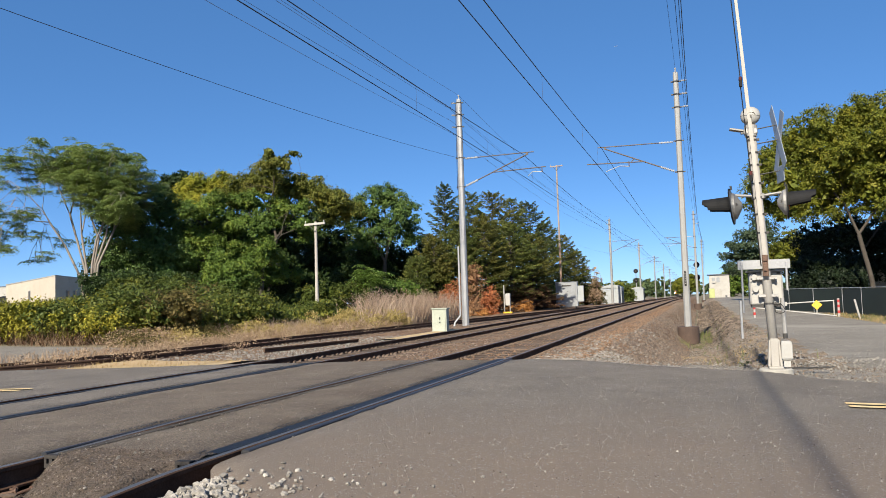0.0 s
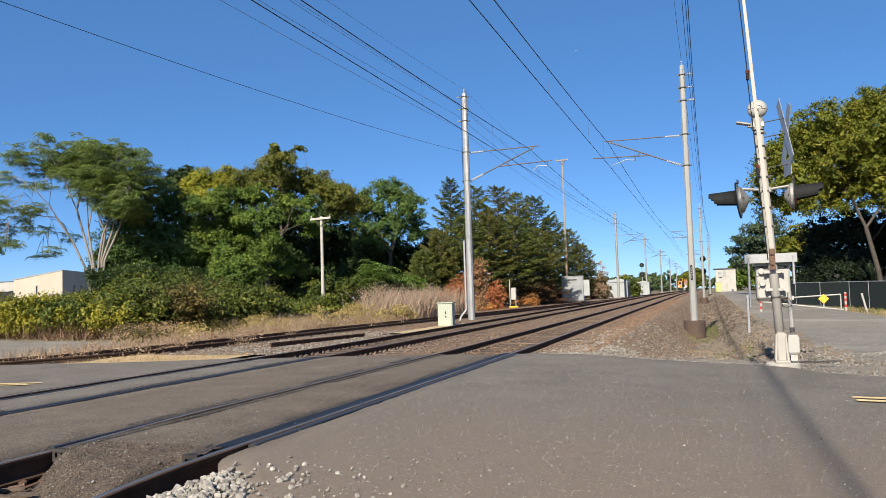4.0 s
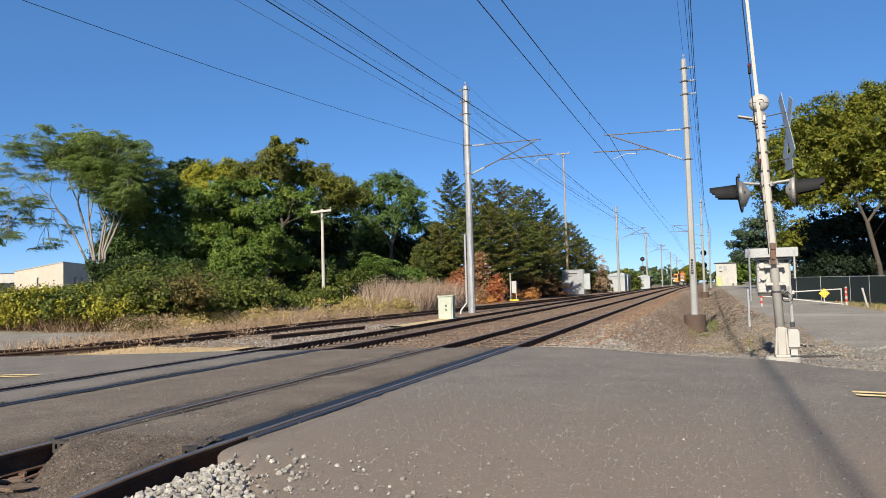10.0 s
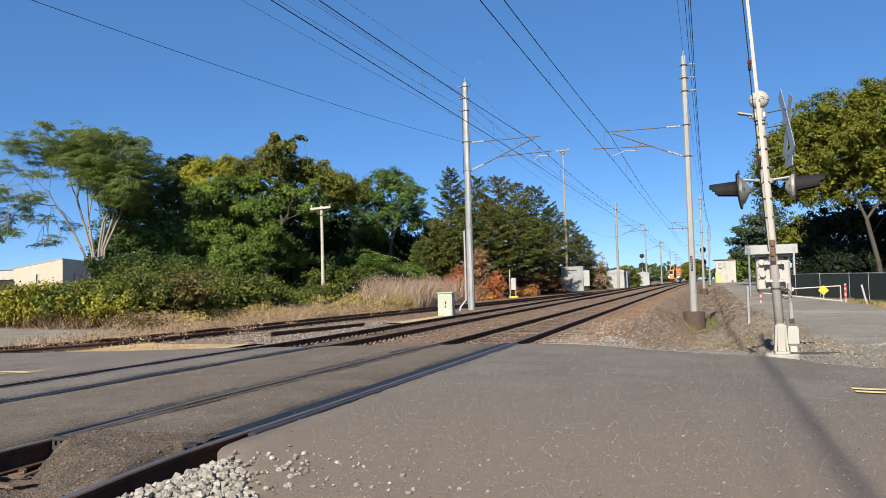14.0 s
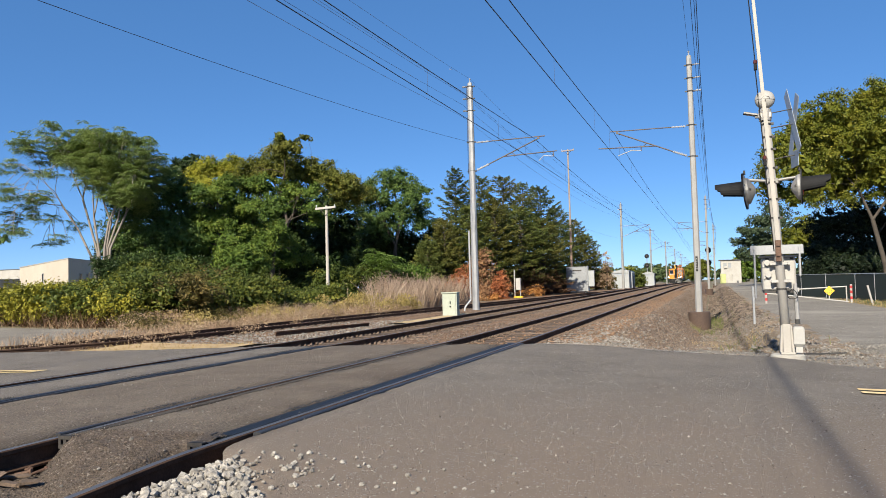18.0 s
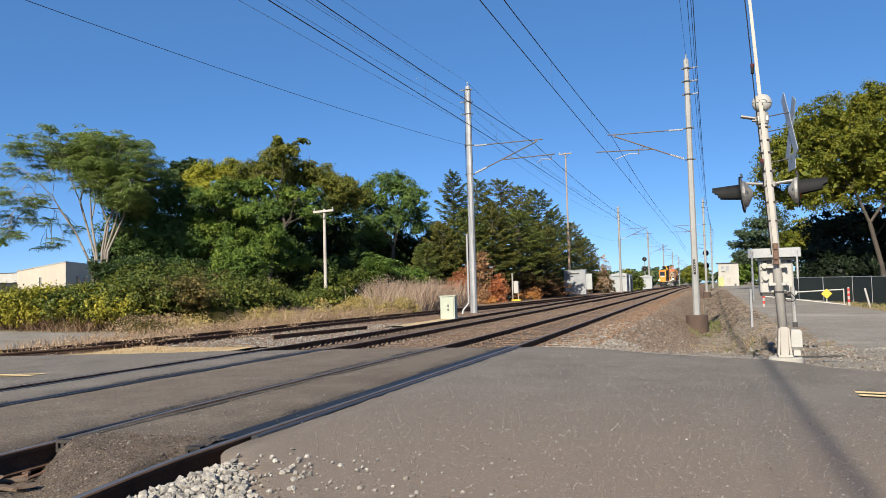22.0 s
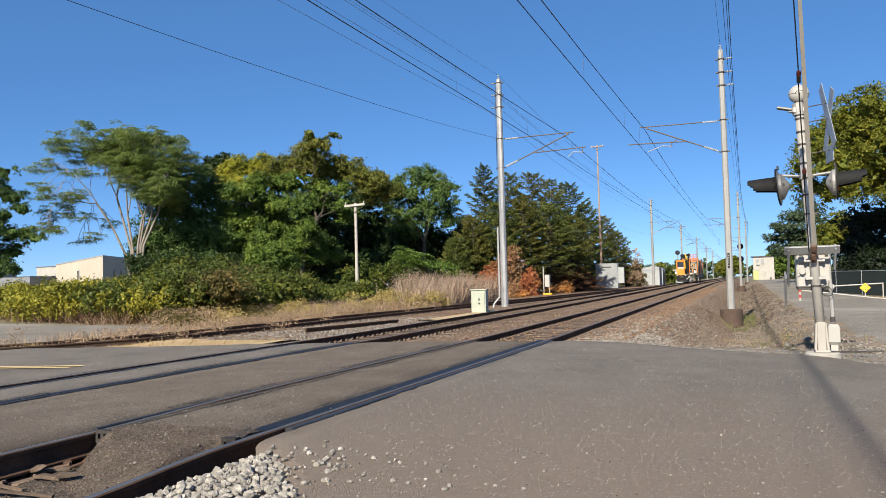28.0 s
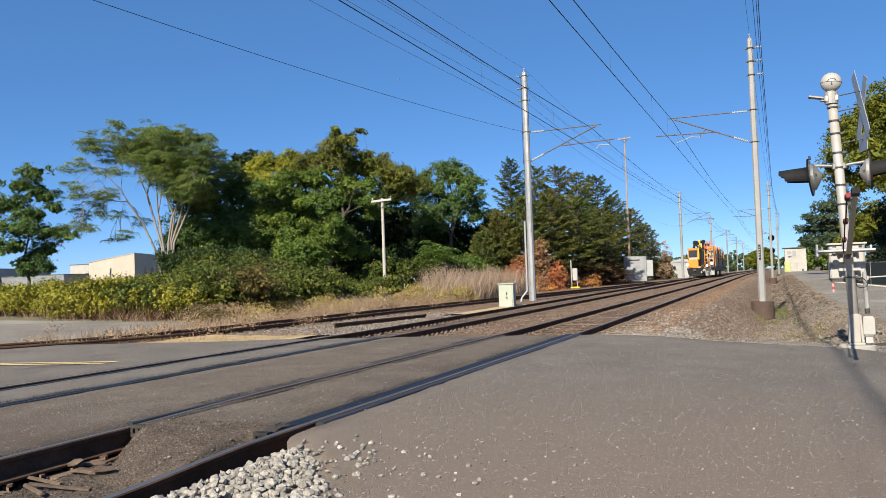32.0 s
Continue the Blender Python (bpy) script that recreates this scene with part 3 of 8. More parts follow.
sheet("gravel_apron", steps((-2.8, 8.6, 90)), steps((0.0, 1.0, 26)),
      lambda x, u: 0.0, ASPHALT_OLD, "grey gravel where the asphalt gives way to the service road", "gravel")
apron = scene.objects["gravel_apron"].data
for w in apron.vertices:
    x, u = w.co.x, w.co.y
    e = road_edge(x)
    y = e - 0.15 + (15.3 - e) * u
    w.co.y = y
    w.co.z = max(ground_z(x, y) + 0.03, road_z(x) - 0.035 - 0.05 * smooth01(e, e + 0.8, y)) + 0.02 * noise.noise((x * 3, y * 3, 9)) - 0.05 * smooth01(14.6, 15.15, y)

for dy in (0.0, 0.24):
    line_strip("road_line", 1.44, 40, 9.25 + dy, 0.13, LINE_YELLOW, "worn double yellow centre line on the asphalt")
    line_strip("road_line", -40, -10.22, 9.85 + dy, 0.13, LINE_YELLOW, "worn double yellow centre line on the asphalt")
line_strip("road_line", -1.5, -0.2, lambda x: road_edge(x) - 0.22, 0.035, LINE_WHITE, "faded white edge line at the ballast")

# ---- railway tracks ----
def rail_mesh(name, line, head, z_of):
    """A rail with foot, web and head along a list of (x, y)."""
    prof = [(-0.07, -0.17), (0.07, -0.17), (0.07, -0.155), (0.012, -0.135), (0.010, -0.045), (0.034, -0.035), (0.036, -0.008), (0.026, 0.0), (-0.026, 0.0), (-0.036, -0.008), (-0.034, -0.035), (-0.010, -0.045), (-0.012, -0.135), (-0.07, -0.155)]
    v, f = [], []
    k = len(prof)
    for x, y in line:
        z = z_of(x, y)
        for a, b in prof:
            v.append((x + a, y, z + b))
    for j in range(len(line) - 1):
        for i in range(k):
            a, b = j * k + i, j * k + (i + 1) % k
            f.append((a, b, b + k, a + k))
    f.append(tuple(range(k)))
    f.append(tuple(range((len(line) - 1) * k + k - 1, (len(line) - 1) * k - 1, -1)))
    ob = raw(name, v, f, RAIL_RUST if head is RAIL_TOP_RUST else RAIL_SIDE)
    ob.data.materials.append(head)
    for p in ob.data.polygons:
        if p.index < (len(line) - 1) * k and p.index % k in (7,):
            p.material_index = 1
    return ob


def tie_mesh():
    bm = bmesh.new()
    box(bm, (2.6, 0.23, 0.18), (0, 0, -0.09), bevel=0.012)
    return finish(bm, "tie", TIE)


def plate_mesh():
    bm = bmesh.new()
    box(bm, (0.34, 0.18, 0.014), (0, 0, 0.007))
    for s in (-1, 1):
        for dy in (-0.14, 0.14):
            box(bm, (0.06, 0.035, 0.035), (s * 0.07, dy, 0.012))
            box(bm, (0.02, 0.035, 0.05), (s * 0.09, dy, 0.022))
    return finish(bm, "tie_plate", PLATE)


TIE_MESH, PLATE_MESH = tie_mesh(), plate_mesh()


def track(label, centre, z_of, ys, head, tie_spans, loose):
    t = tagged(new("railway_track"), label, "railway track", "railway tracks", "structure")
    for s in (1, -1):
        r = rail_mesh("rail", [(centre(y) + s * HALF, y) for y in ys], head, z_of)
        r.parent = t
    rng = random.Random(7)
    far_v, far_f = [], []
    count = 0
    for y0, y1 in tie_spans:
        y = y0
        while y < y1:
            x = centre(y)
            z = z_of(x, y) - (0.132 if y > 10 else 0.21) - rng.uniform(0, 0.014)
            if count < loose:
                o = new("tie", TIE_MESH)
                o.matrix_basis = pose(x + rng.uniform(-0.04, 0.04), y, z, 0, 0, rng.uniform(-1.2, 1.2))
                o.parent = t
                for s in (1, -1):
                    p = new("tie_plate", PLATE_MESH)
                    p.matrix_basis = pose(x + s * HALF, y, z, 0, 0, 0)
                    p.parent = t
                count += 1
            else:
                b = len(far_v)
                for dx in (-1.3, 1.3):
                    for dy in (-0.115, 0.115):
                        for dz in (-0.18, 0):
                            far_v.append((x + dx, y + dy, z + dz))
                far_f += [(b, b + 4, b + 5, b + 1), (b + 2, b + 3, b + 7, b + 6), (b + 1, b + 5, b + 7, b + 3), (b, b + 1, b + 3, b + 2), (b + 4, b + 6, b + 7, b + 5)]
            y += 0.56 + rng.uniform(-0.03, 0.03)
    if far_v:
        o = raw("distant_ties", far_v, far_f, TIE)
        o.parent = t
        tagged(o, kind="stuff")
    return t


YS = steps((-25, 3, 12), (3, 5.4, 10), (5.4, 14, 6), (14, 110, 48), (110, 600, 30))
track("main line track with brown-sided polished rails on timber ties", lambda y: X1, lambda x, y: grade(y) - (0.045 * smooth01(4.7, 3.2, y) if x > X1 else 0.022 * smooth01(6.5, 5.0, y)), YS, RAIL_TOP, [(-2.95, 4.3), (14.8, 250)], 85)
track("second main line track with brown-sided polished rails on timber ties", lambda y: X2, lambda x, y: grade(y) - 0.05 - 0.03 * smooth01(5.0, 3.6, y), YS, RAIL_TOP, [(1.0, 4.0), (14.8, 250)], 75)
track("rusty siding half hidden in dry weeds", siding_x, lambda x, y: grade(y) - 0.15, steps((13.0, 30, 24), (30, 100, 40)), RAIL_TOP_RUST, [(14.8, 92)], 50)
# dark, oil-stained stone between the rails
for cx in (X1, X2):
    sheet("ballast", steps((cx - 0.68, cx + 0.68, 12)), steps((14.8, 40, 110), (40, 110, 90), (110, 300, 50)), lambda x, y: ground_z(x, y) + 0.05 + 0.02 * noise.noise((x * 6, y * 6, 3)), BALLAST_OILY,
          "brown stone darkened by oil between the rails", "ballast")
# a loose length of rail lying beside the siding
spare = rail_mesh("spare_rail", [(-12.42 + 0.216 * (y - 20.9), y) for y in (20.9, 23.2, 25.5)], RAIL_TOP_RUST, lambda x, y: grade(y) - 0.14)
tagged(spare, "short rusty length of rail lying beside the track", "rail")

# rubber seals and tar along the rails where the road crosses
def seal(x, width, y0, y1, seed, z0=-0.004, material=None, name="flangeway_seal"):
    v, f = [], []
    n = int((y1 - y0) / 0.12)
    for j in range(n + 1):
        y = y0 + (y1 - y0) * j / n
        e = 0.014 * noise.noise((seed, y * 4, 0)) + 0.012 * noise.noise((seed, y * 0.9, 4))
        z = road_z(x) + z0 + 0.003 * noise.noise((seed, y * 6, 2))
        for dx, dz in ((-width / 2, -0.12), (-width / 2, -0.004), (-width / 2 + 0.012, 0.004), (width / 2 - 0.012 + e, 0.004), (width / 2 + e, -0.004), (width / 2 + e, -0.12)):
            v.append((x + dx, y, z + dz))
    for j in range(n):
        for i in range(5):
            a = j * 6 + i
            f.append((a, a + 1, a + 7, a + 6))
    f += [tuple(range(6)), tuple(range(n * 6 + 5, n * 6 - 1, -1))]
    return tagged(raw(name, v, f, material or RUBBER), "black rubber strip filling the gap beside a rail", "rubber seal", "rubber seals beside the rails", "structure")


for i, x in enumerate(RAILS):
    inner = -1 if i % 2 == 0 else 1
    if i == 0:
        # the nearest rail has a broad moulded panel on its inner side
        seal(x - 0.118, 0.155, 5.0, ROAD_FAR, 1, -0.006, PANEL, "flangeway_panel")
        seal(x + 0.075, 0.075, 5.45, ROAD_FAR, 2, -0.008, TAR)
        continue
    seal(x + inner * 0.105, 0.10, 5.13 if i == 1 else 4.4, ROAD_FAR, i * 3 + 1, -0.012, SEAL_DUSTY if i < 2 else None)
    seal(x - inner * 0.055, 0.045, 5.1 if i == 1 else 4.4, ROAD_FAR, i * 3 + 2, -0.006, TAR)

# steel end brackets of the seals, two square holes each
def end_bracket(x, y, z):
    t = thing("seal_end_bracket", (x, y, z), "small dark steel bracket with two square holes", "bracket", "seal end brackets")
    bm = bmesh.new()
    box(bm, (0.15, 0.02, 0.03), (0, 0, 0.04))
    box(bm, (0.15, 0.02, 0.035), (0, 0, -0.038))
    for dx, w in ((-0.061, 0.028), (0, 0.036), (0.061, 0.028)):
        box(bm, (w, 0.02, 0.05), (dx, 0, 0.002))
    part("front_plate", bm, BRACKET_STEEL, t)
    bm = bmesh.new()
    box(bm, (0.15, 0.05, 0.012), (0, 0.03, 0.049))
    box(bm, (0.14, 0.01, 0.09), (0, 0.045, -0.004))
    part("top_plate", bm, BRACKET_STEEL, t)
    t.scale = (0.85, 1, 0.9)
    return t


end_bracket(RAILS[0] - 0.118, 4.93, -0.042)
end_bracket(RAILS[1] + 0.155, 4.97, -0.042)

# splintered timber and rusty scrap left in the track beside the crossing
for k, (x, y, long, turn, w) in enumerate(((-4.68, 4.33, 0.34, 12, 0.05), (-4.60, 4.40, 0.26, -8, 0.03), (-4.80, 4.45, 0.22, 25, 0.035), (-4.52, 4.30, 0.2, 3, 0.04), (-4.86, 4.36, 0.18, -20, 0.05))):
    bm = bmesh.new()
    prism(bm, [(-long / 2, 0), (-long * 0.3, w * 0.5), (long * 0.35, w * 0.42), (long / 2, w * 0.1), (long * 0.2, 0)], -w * 0.6, w * 0.6)
    o = solid("wood_splinter", bm, TIE, "splintered piece of brown timber lying between the rails", "timber", "splintered timber", at=(x, y, -0.215 + 0.012 * k))
    o.rotation_euler = (radians(6 * k), radians(5 - 4 * k), radians(turn))
for x, y, turn in ((-4.80, 4.52, 20), (-4.72, 4.58, 70), (-4.86, 4.62, -30)):
    bm = bmesh.new()
    rod(bm, (-0.06, 0, 0), (0.05, 0, 0.02), 0.011, sides=7)
    rod(bm, (0.05, 0, 0.02), (0.062, 0, 0.022), 0.02, sides=9)
    o = solid("rail_spike", bm, SOCKET_RUST, "rusty rail spike lying in the dirt", "spike", "loose spikes", at=(x, y, -0.185))
    o.rotation_euler = (0, 0, radians(turn))

# dirt spilling off the end of the crossing between the near rails
def fill_z(x, y):
    edge = lerp(x, [-5.0, -4.85, -4.6, -3.9, -3.5], [5.2, 5.08, 4.88, 4.62, 4.55])
    drop = smooth01(edge, edge - lerp(x, [-5, -4.5, -3.5], [0.35, 0.6, 0.9]), y)
    groove = 0.10 * smooth01(RAILS[0] - 0.30, RAILS[0] - 0.20, x) * smooth01(5.05, 4.8, y) + 0.05 * smooth01(RAILS[1] + 0.22, RAILS[1] + 0.10, x)
    return 0.006 - groove - 0.04 * smooth01(5.15, 4.6, y) - 0.03 * smooth01(5.25, 5.4, y) - 0.19 * drop + 0.02 * smooth01(5.3, 4.9, y) * noise.noise((x * 3, y * 3, 1)) + 0.016 * noise.noise((x * 11, y * 11, 1)) + 0.010 * noise.noise((x * 31, y * 31, 4))


sheet("dirt_fill", steps((RAILS[1] + 0.06, RAILS[0] - 0.06, 70)), steps((3.2, 5.4, 110)), fill_z, DIRT, "grey-brown dirt spilling from the end of the crossing", "dirt", "structure")

# ---- overhead line ----
def ribbed(bm, p, q, r, n):
    """A ribbed insulator between two points."""
    p, q = Vector(p), Vector(q)
    rod(bm, p, q, r * 0.45, sides=8)
    for i in range(n):
        c = p.lerp(q, (i + 0.5) / n)
        d = (q - p).normalized() * ((q - p).length / n * 0.22)
        rod(bm, c - d, c + d, r, r * 0.8, sides=10)
    return bm


def catenary_pole(at, s, plate, label, metal=STEEL_PALE, depth=0.6, brown=True):
    """A mast with a bracket arm towards s (+1: +x). Its foot is at the height of its footing's top; rail height is `depth` above it."""
    t = thing("catenary_pole", at, label, "catenary pole", "poles of the overhead line")
    up = depth
    bm = bmesh.new()
    top = (11.78 if s > 0 else 12.04) + up
    rod(bm, (0, 0, -0.2), (0, 0, top - 0.17), 0.19 if s > 0 else 0.175, 0.15 if s > 0 else 0.13, sides=10)
    rod(bm, (0, 0, top - 0.17), (0, 0, top), 0.13, 0.12, sides=10)
    part("mast", bm, metal, t)
    bm = bmesh.new()
    rod(bm, (0, 0, -0.85), (0, 0, -0.02), 0.51, 0.51, sides=36)
    rod(bm, (0, 0, -0.02), (0, 0, 0.0), 0.51, 0.49, sides=36)
    part("foundation", bm, CONCRETE_BROWN if brown else CONCRETE, t, "stained concrete foundation")
    bm = bmesh.new()
    rod(bm, (0, 0, top), (0, 0, top + 0.16), 0.035, 0.03)
    ball(bm, (0, 0, top + 0.2), 0.05)
    part("top_insulator", bm, INSULATOR, t)
    for z in (8.6, 7.05, 10.28, 10.93, 11.58):
        bm = bmesh.new()
        rod(bm, (0, 0, z + up - 0.025), (0, 0, z + up + 0.025), 0.165, sides=10)
        box(bm, (0.10, 0.08, 0.06), (0.20, 0, z + up))
        box(bm, (0.10, 0.08, 0.06), (-0.20, 0, z + up))
        part("band", bm, STEEL_DARK, t)
    for z in (10.28, 10.93, 11.58):
        for side in ((-1,) if s > 0 else (1,)):
            bm = bmesh.new()
            ribbed(bm, (side * 0.26, 0, z + up + 0.02), (side * (0.42 if s > 0 else 0.52), 0, z + up + 0.02), 0.055, 4)
            part("feeder_insulator", bm, INSULATOR, t)
    # bracket arm
    bm = bmesh.new()
    ribbed(bm, (s * 0.28, 0, 8.56 + up), (s * 0.95, 0, 8.57 + up), 0.06, 9)
    part("upper_insulator", bm, INSULATOR, t)
    bm = bmesh.new()
    ribbed(bm, (s * 0.28, 0, 7.1 + up), (s * 0.92, 0, 7.36 + up), 0.07, 8)
    part("lower_insulator", bm, INSULATOR, t)
    bm = bmesh.new()
    rod(bm, (s * 0.95, 0, 8.57 + up), (s * 3.95, 0, 8.6 + up), 0.027)
    part("top_tube", bm, BRACKET, t, "rust-brown tube")
    bm = bmesh.new()
    rod(bm, (s * 0.92, 0, 7.36 + up), (s * 3.6, 0, 8.5 + up), 0.032)
    box(bm, (0.10, 0.08, 0.10), (s * 3.6, 0, 8.52 + up))
    part("diagonal_tube", bm, BRACKET, t, "rust-grey diagonal tube")
    bm = bmesh.new()
    rod(bm, (s * 1.72, 0, 7.7 + up), (s * 4.55, 0, 7.78 + up), 0.028)
    rod(bm, (s * 2.15, 0, 7.9 + up), (s * 2.35, 0, 7.73 + up), 0.02)
    part("registration_tube", bm, BRACKET, t, "rust-brown tube")
    near = 2.45 if s < 0 else 4.35
    bm = bmesh.new()
    rod(bm, (s * near, 0, 7.78 + up), (s * near, 0, 7.5 + up), 0.025)
    part("drop_bracket", bm, BRACKET, t)
    bm = bmesh.new()
    mid = near + (0.45 if s < 0 else -0.5)
    rod(bm, (s * near, 0, 7.52 + up), (s * mid, 0, 7.58 + up), 0.022)
    rod(bm, (s * mid, 0, 7.58 + up), (s * 3.6, 0, 7.34 + up), 0.02)
    part("steady_arm", bm, INSULATOR, t, "pale steady arm")
    if plate:
        bm = bmesh.new()
        box(bm, (0.10, 0.03, 0.72), (-0.02, -0.175, 2.33))
        p = part("number_plate", bm, BLACK, t, "narrow black plate with a column of pale marks")
        for i in range(5):
            bm = bmesh.new()
            box(bm, (0.05, 0.01, 0.045), (-0.02, -0.195, 2.09 + 0.12 * i))
            part("mark", bm, PAINT_WHITE, p)
    return t


LEFT_Y = [-35.0, 40.0, 114.0, 171.0, 230.0, 290.0, 350.0]
RIGHT_Y = [-35.0, 40.5, 113.0, 172.0, 230.0, 290.0, 350.0]
XL, XR = -11.75, -0.61


def right_x(y):
    return XR + lerp(y, [40.5, 113, 172, 230, 350], [0, 0.3, 1.4, 1.6, 2.4])


for i, y in enumerate(LEFT_Y):
    catenary_pole((XL, y, grade(y) - 0.32), 1, False, "grey steel mast carrying a bracket arm over the track", GALV if i == 1 else STEEL_PALE, 0.32, False)
for i, y in enumerate(RIGHT_Y):
    catenary_pole((right_x(y), y, grade(y) - 0.56), -1, i == 1, "pale steel mast on a round brown footing, with a bracket arm" if i == 1 else "pale steel mast with a bracket arm over the track", STEEL_PALE, 0.56, True)

bm = bmesh.new()
rod(bm, (0, 0, 7.0), (0.03, 0, 11.6), 0.014, sides=6)
solid("down_lead", bm, WIRE, "dark cable running down the side of the mast", "cable", at=(XL - 0.2, 39.95, 0.0))
# conduit running down the left mast
bm = bmesh.new()
rod(bm, (0, 0, 0.45), (0, 0, 4.1), 0.05)
rod(bm, (0, 0, 0.45), (-0.25, -0.2, 0.1), 0.05)
rod(bm, (-0.25, -0.2, 0.1), (-0.33, -0.25, -0.35), 0.055)
solid("conduit", bm, GALV, "white cable conduit running down the mast", "conduit", at=(XL - 0.25, 39.9, -0.1))


def wire(name, pts, r, material, label, sag=0.0, n=14, group="overhead wires"):
    """A wire through the given points, hanging by `sag` in each span; droppers are separate."""
    path = []
    for a, b in zip(pts[:-1], pts[1:]):
        a, b = Vector(a), Vector(b)
        for i in range(n):
            u = i / n
            p = a.lerp(b, u)
            p.z -= 4 * sag * u * (1 - u)
            path.append(p)
    path.append(Vector(pts[-1]))
    v, f = [], []
    k = 5
    for p in path:
        for j in range(k):
            a = 2 * math.pi * j / k
            v.append((p.x + r * math.cos(a), p.y, p.z + r * math.sin(a)))
    for i in range(len(path) - 1):
        for j in range(k):
            a, b = i * k + j, i * k + (j + 1) % k
            f.append((a, b, b + k, a + k))
    return tagged(raw(name, v, f, material, True), label, "wire", group)


for cx, ys, px in ((X1, RIGHT_Y, 1), (X2, LEFT_Y, -1)):
    zc = [6.6] + [7.34 + grade(y) for y in ys[1:]]
    zm = [7.7] + [8.5 + grade(y) for y in ys[1:]]
    stag = [0.1 * (-1) ** i for i in range(len(ys))]
    wire("contact_wire", [(cx + s, y, z) for s, y, z in zip(stag, ys, zc)], 0.0125, WIRE, "dark contact wire above the track", 0.05)
    wire("messenger_wire", [(cx + s, y, z) for s, y, z in zip(stag, ys, zm)], 0.0135, WIRE, "dark messenger wire above the contact wire", 0.55)
    for i in range(len(ys) - 1):
        for u in (0.03, 0.12, 0.28, 0.45, 0.62, 0.78, 0.9, 0.97):
            y = ys[i] + (ys[i + 1] - ys[i]) * u
            if y < 5 or y > 175:
                continue
            s = stag[i] + (stag[i + 1] - stag[i]) * u
            z0 = zc[i] + (zc[i + 1] - zc[i]) * u - 0.2 * u * (1 - u)
            z1 = zm[i] + (zm[i + 1] - zm[i]) * u - 2.2 * u * (1 - u)
            wire("dropper_wire", [(cx + s, y, z0), (cx + s, y + 0.001, z1)], 0.004, WIRE, "thin dropper between the wires", 0, 1)

for dx, z, r, sag in ((-0.50, 11.3, 0.007, 0.85), (-0.40, 11.34, 0.006, 0.85), (-0.45, 10.65, 0.007, 0.85), (-0.45, 10.0, 0.007, 0.85), (0.0, 12.0, 0.006, 1.2)):
    wire("feeder_wire", [(XL + dx, y, z + grade(y)) for y in LEFT_Y], r, WIRE_PALE, "thin pale feeder wire on the masts", sag)
for dx, z, r in ((0.30, 11.6, 0.011), (0.42, 11.58, 0.012), (0.5, 11.38, 0.012), (0.5, 10.93, 0.012), (0.0, 12.22, 0.007)):
    wire("feeder_wire", [(right_x(y) + dx, y, z + grade(y)) for y in RIGHT_Y], r, WIRE, "dark feeder cable on the masts", 0.9)
wire("guy_wire", [(XL - 0.2, 40, 8.75), (-13.3, 8, 7.2), (-14.6, -25, 7.3)], 0.008, WIRE, "single dark wire leading off from the mast", 0.25)
wire("guy_wire", [(XL - 0.2, 40, 7.4), (XL + 0.0, 114, 7.2)], 0.006, WIRE_PALE, "thin wire between the masts", 0.7)

# ---- crossing gate with flashing lights ----
GATE = (1.10, 13.6, -0.10)
gate = thing("crossing_gate", GATE, "silver level crossing signal mast with bell, lights and gate arm", "crossing signal")
LEAN = -0.045
def mx(z):
    return LEAN * z
bm = bmesh.new()
rod(bm, (mx(-0.03), 0, -0.03), (mx(3.95), 0, 3.95), 0.071, 0.069, sides=18)
part("mast", bm, MAST_PAINT, gate, "silver tubular mast", True)
bm = bmesh.new()
rod(bm, (0, 0, -0.2), (0, 0, -0.025), 0.262, 0.25, sides=26)
rod(bm, (0, 0, -0.025), (0, 0, -0.01), 0.25, 0.23, sides=26)
part("foundation", bm, CONCRETE, gate, "pale concrete footing")
bm = bmesh.new()
box(bm, (0.22, 0.22, 0.04), (0, 0, 0.008), bevel=0.01)
for sx in (-1, 1):
    box(bm, (0.04, 0.16, 0.42), (sx * 0.075 - 0.01, 0, 0.235), (0, -sx * 4, 0), bevel=0.008)
box(bm, (0.12, 0.04, 0.44), (-0.01, -0.075, 0.245), bevel=0.008)
box(bm, (0.12, 0.04, 0.44), (-0.01, 0.075, 0.245), bevel=0.008)
part("base_casting", bm, ARM_PAINT, gate, "white painted base casting")
bm = bmesh.new()
box(bm, (0.155, 0.15, 0.31), (0.165, -0.02, 0.27), bevel=0.02)
box(bm, (0.165, 0.025, 0.25), (0.165, -0.10, 0.27), bevel=0.008)
box(bm, (0.1, 0.1, 0.1), (0.165, -0.02, 0.07))
part("junction_box", bm, PAINT_WHITE, gate, "white junction box at the foot")
bm = bmesh.new()
rod(bm, (0.165, 0.0, 0.48), (0.15, 0.02, 1.1), 0.031)
part("cable_pipe", bm, ALU, gate)
bm = bmesh.new()
rod(bm, (0.165, 0.0, 0.46), (0.16, 0.0, 0.54), 0.037)
part("pipe_collar", bm, STEEL_DARK, gate)
for z in (1.02, 2.15, 2.45, 2.72, 2.95, 3.25, 3.45, 3.66):
    bm = bmesh.new()
    rod(bm, (mx(z), 0, z - 0.012), (mx(z), 0, z + 0.012), 0.082, sides=14)
    box(bm, (0.05, 0.045, 0.035), (mx(z) + 0.085, -0.02, z))
    part("band", bm, STEEL_DARK, gate)
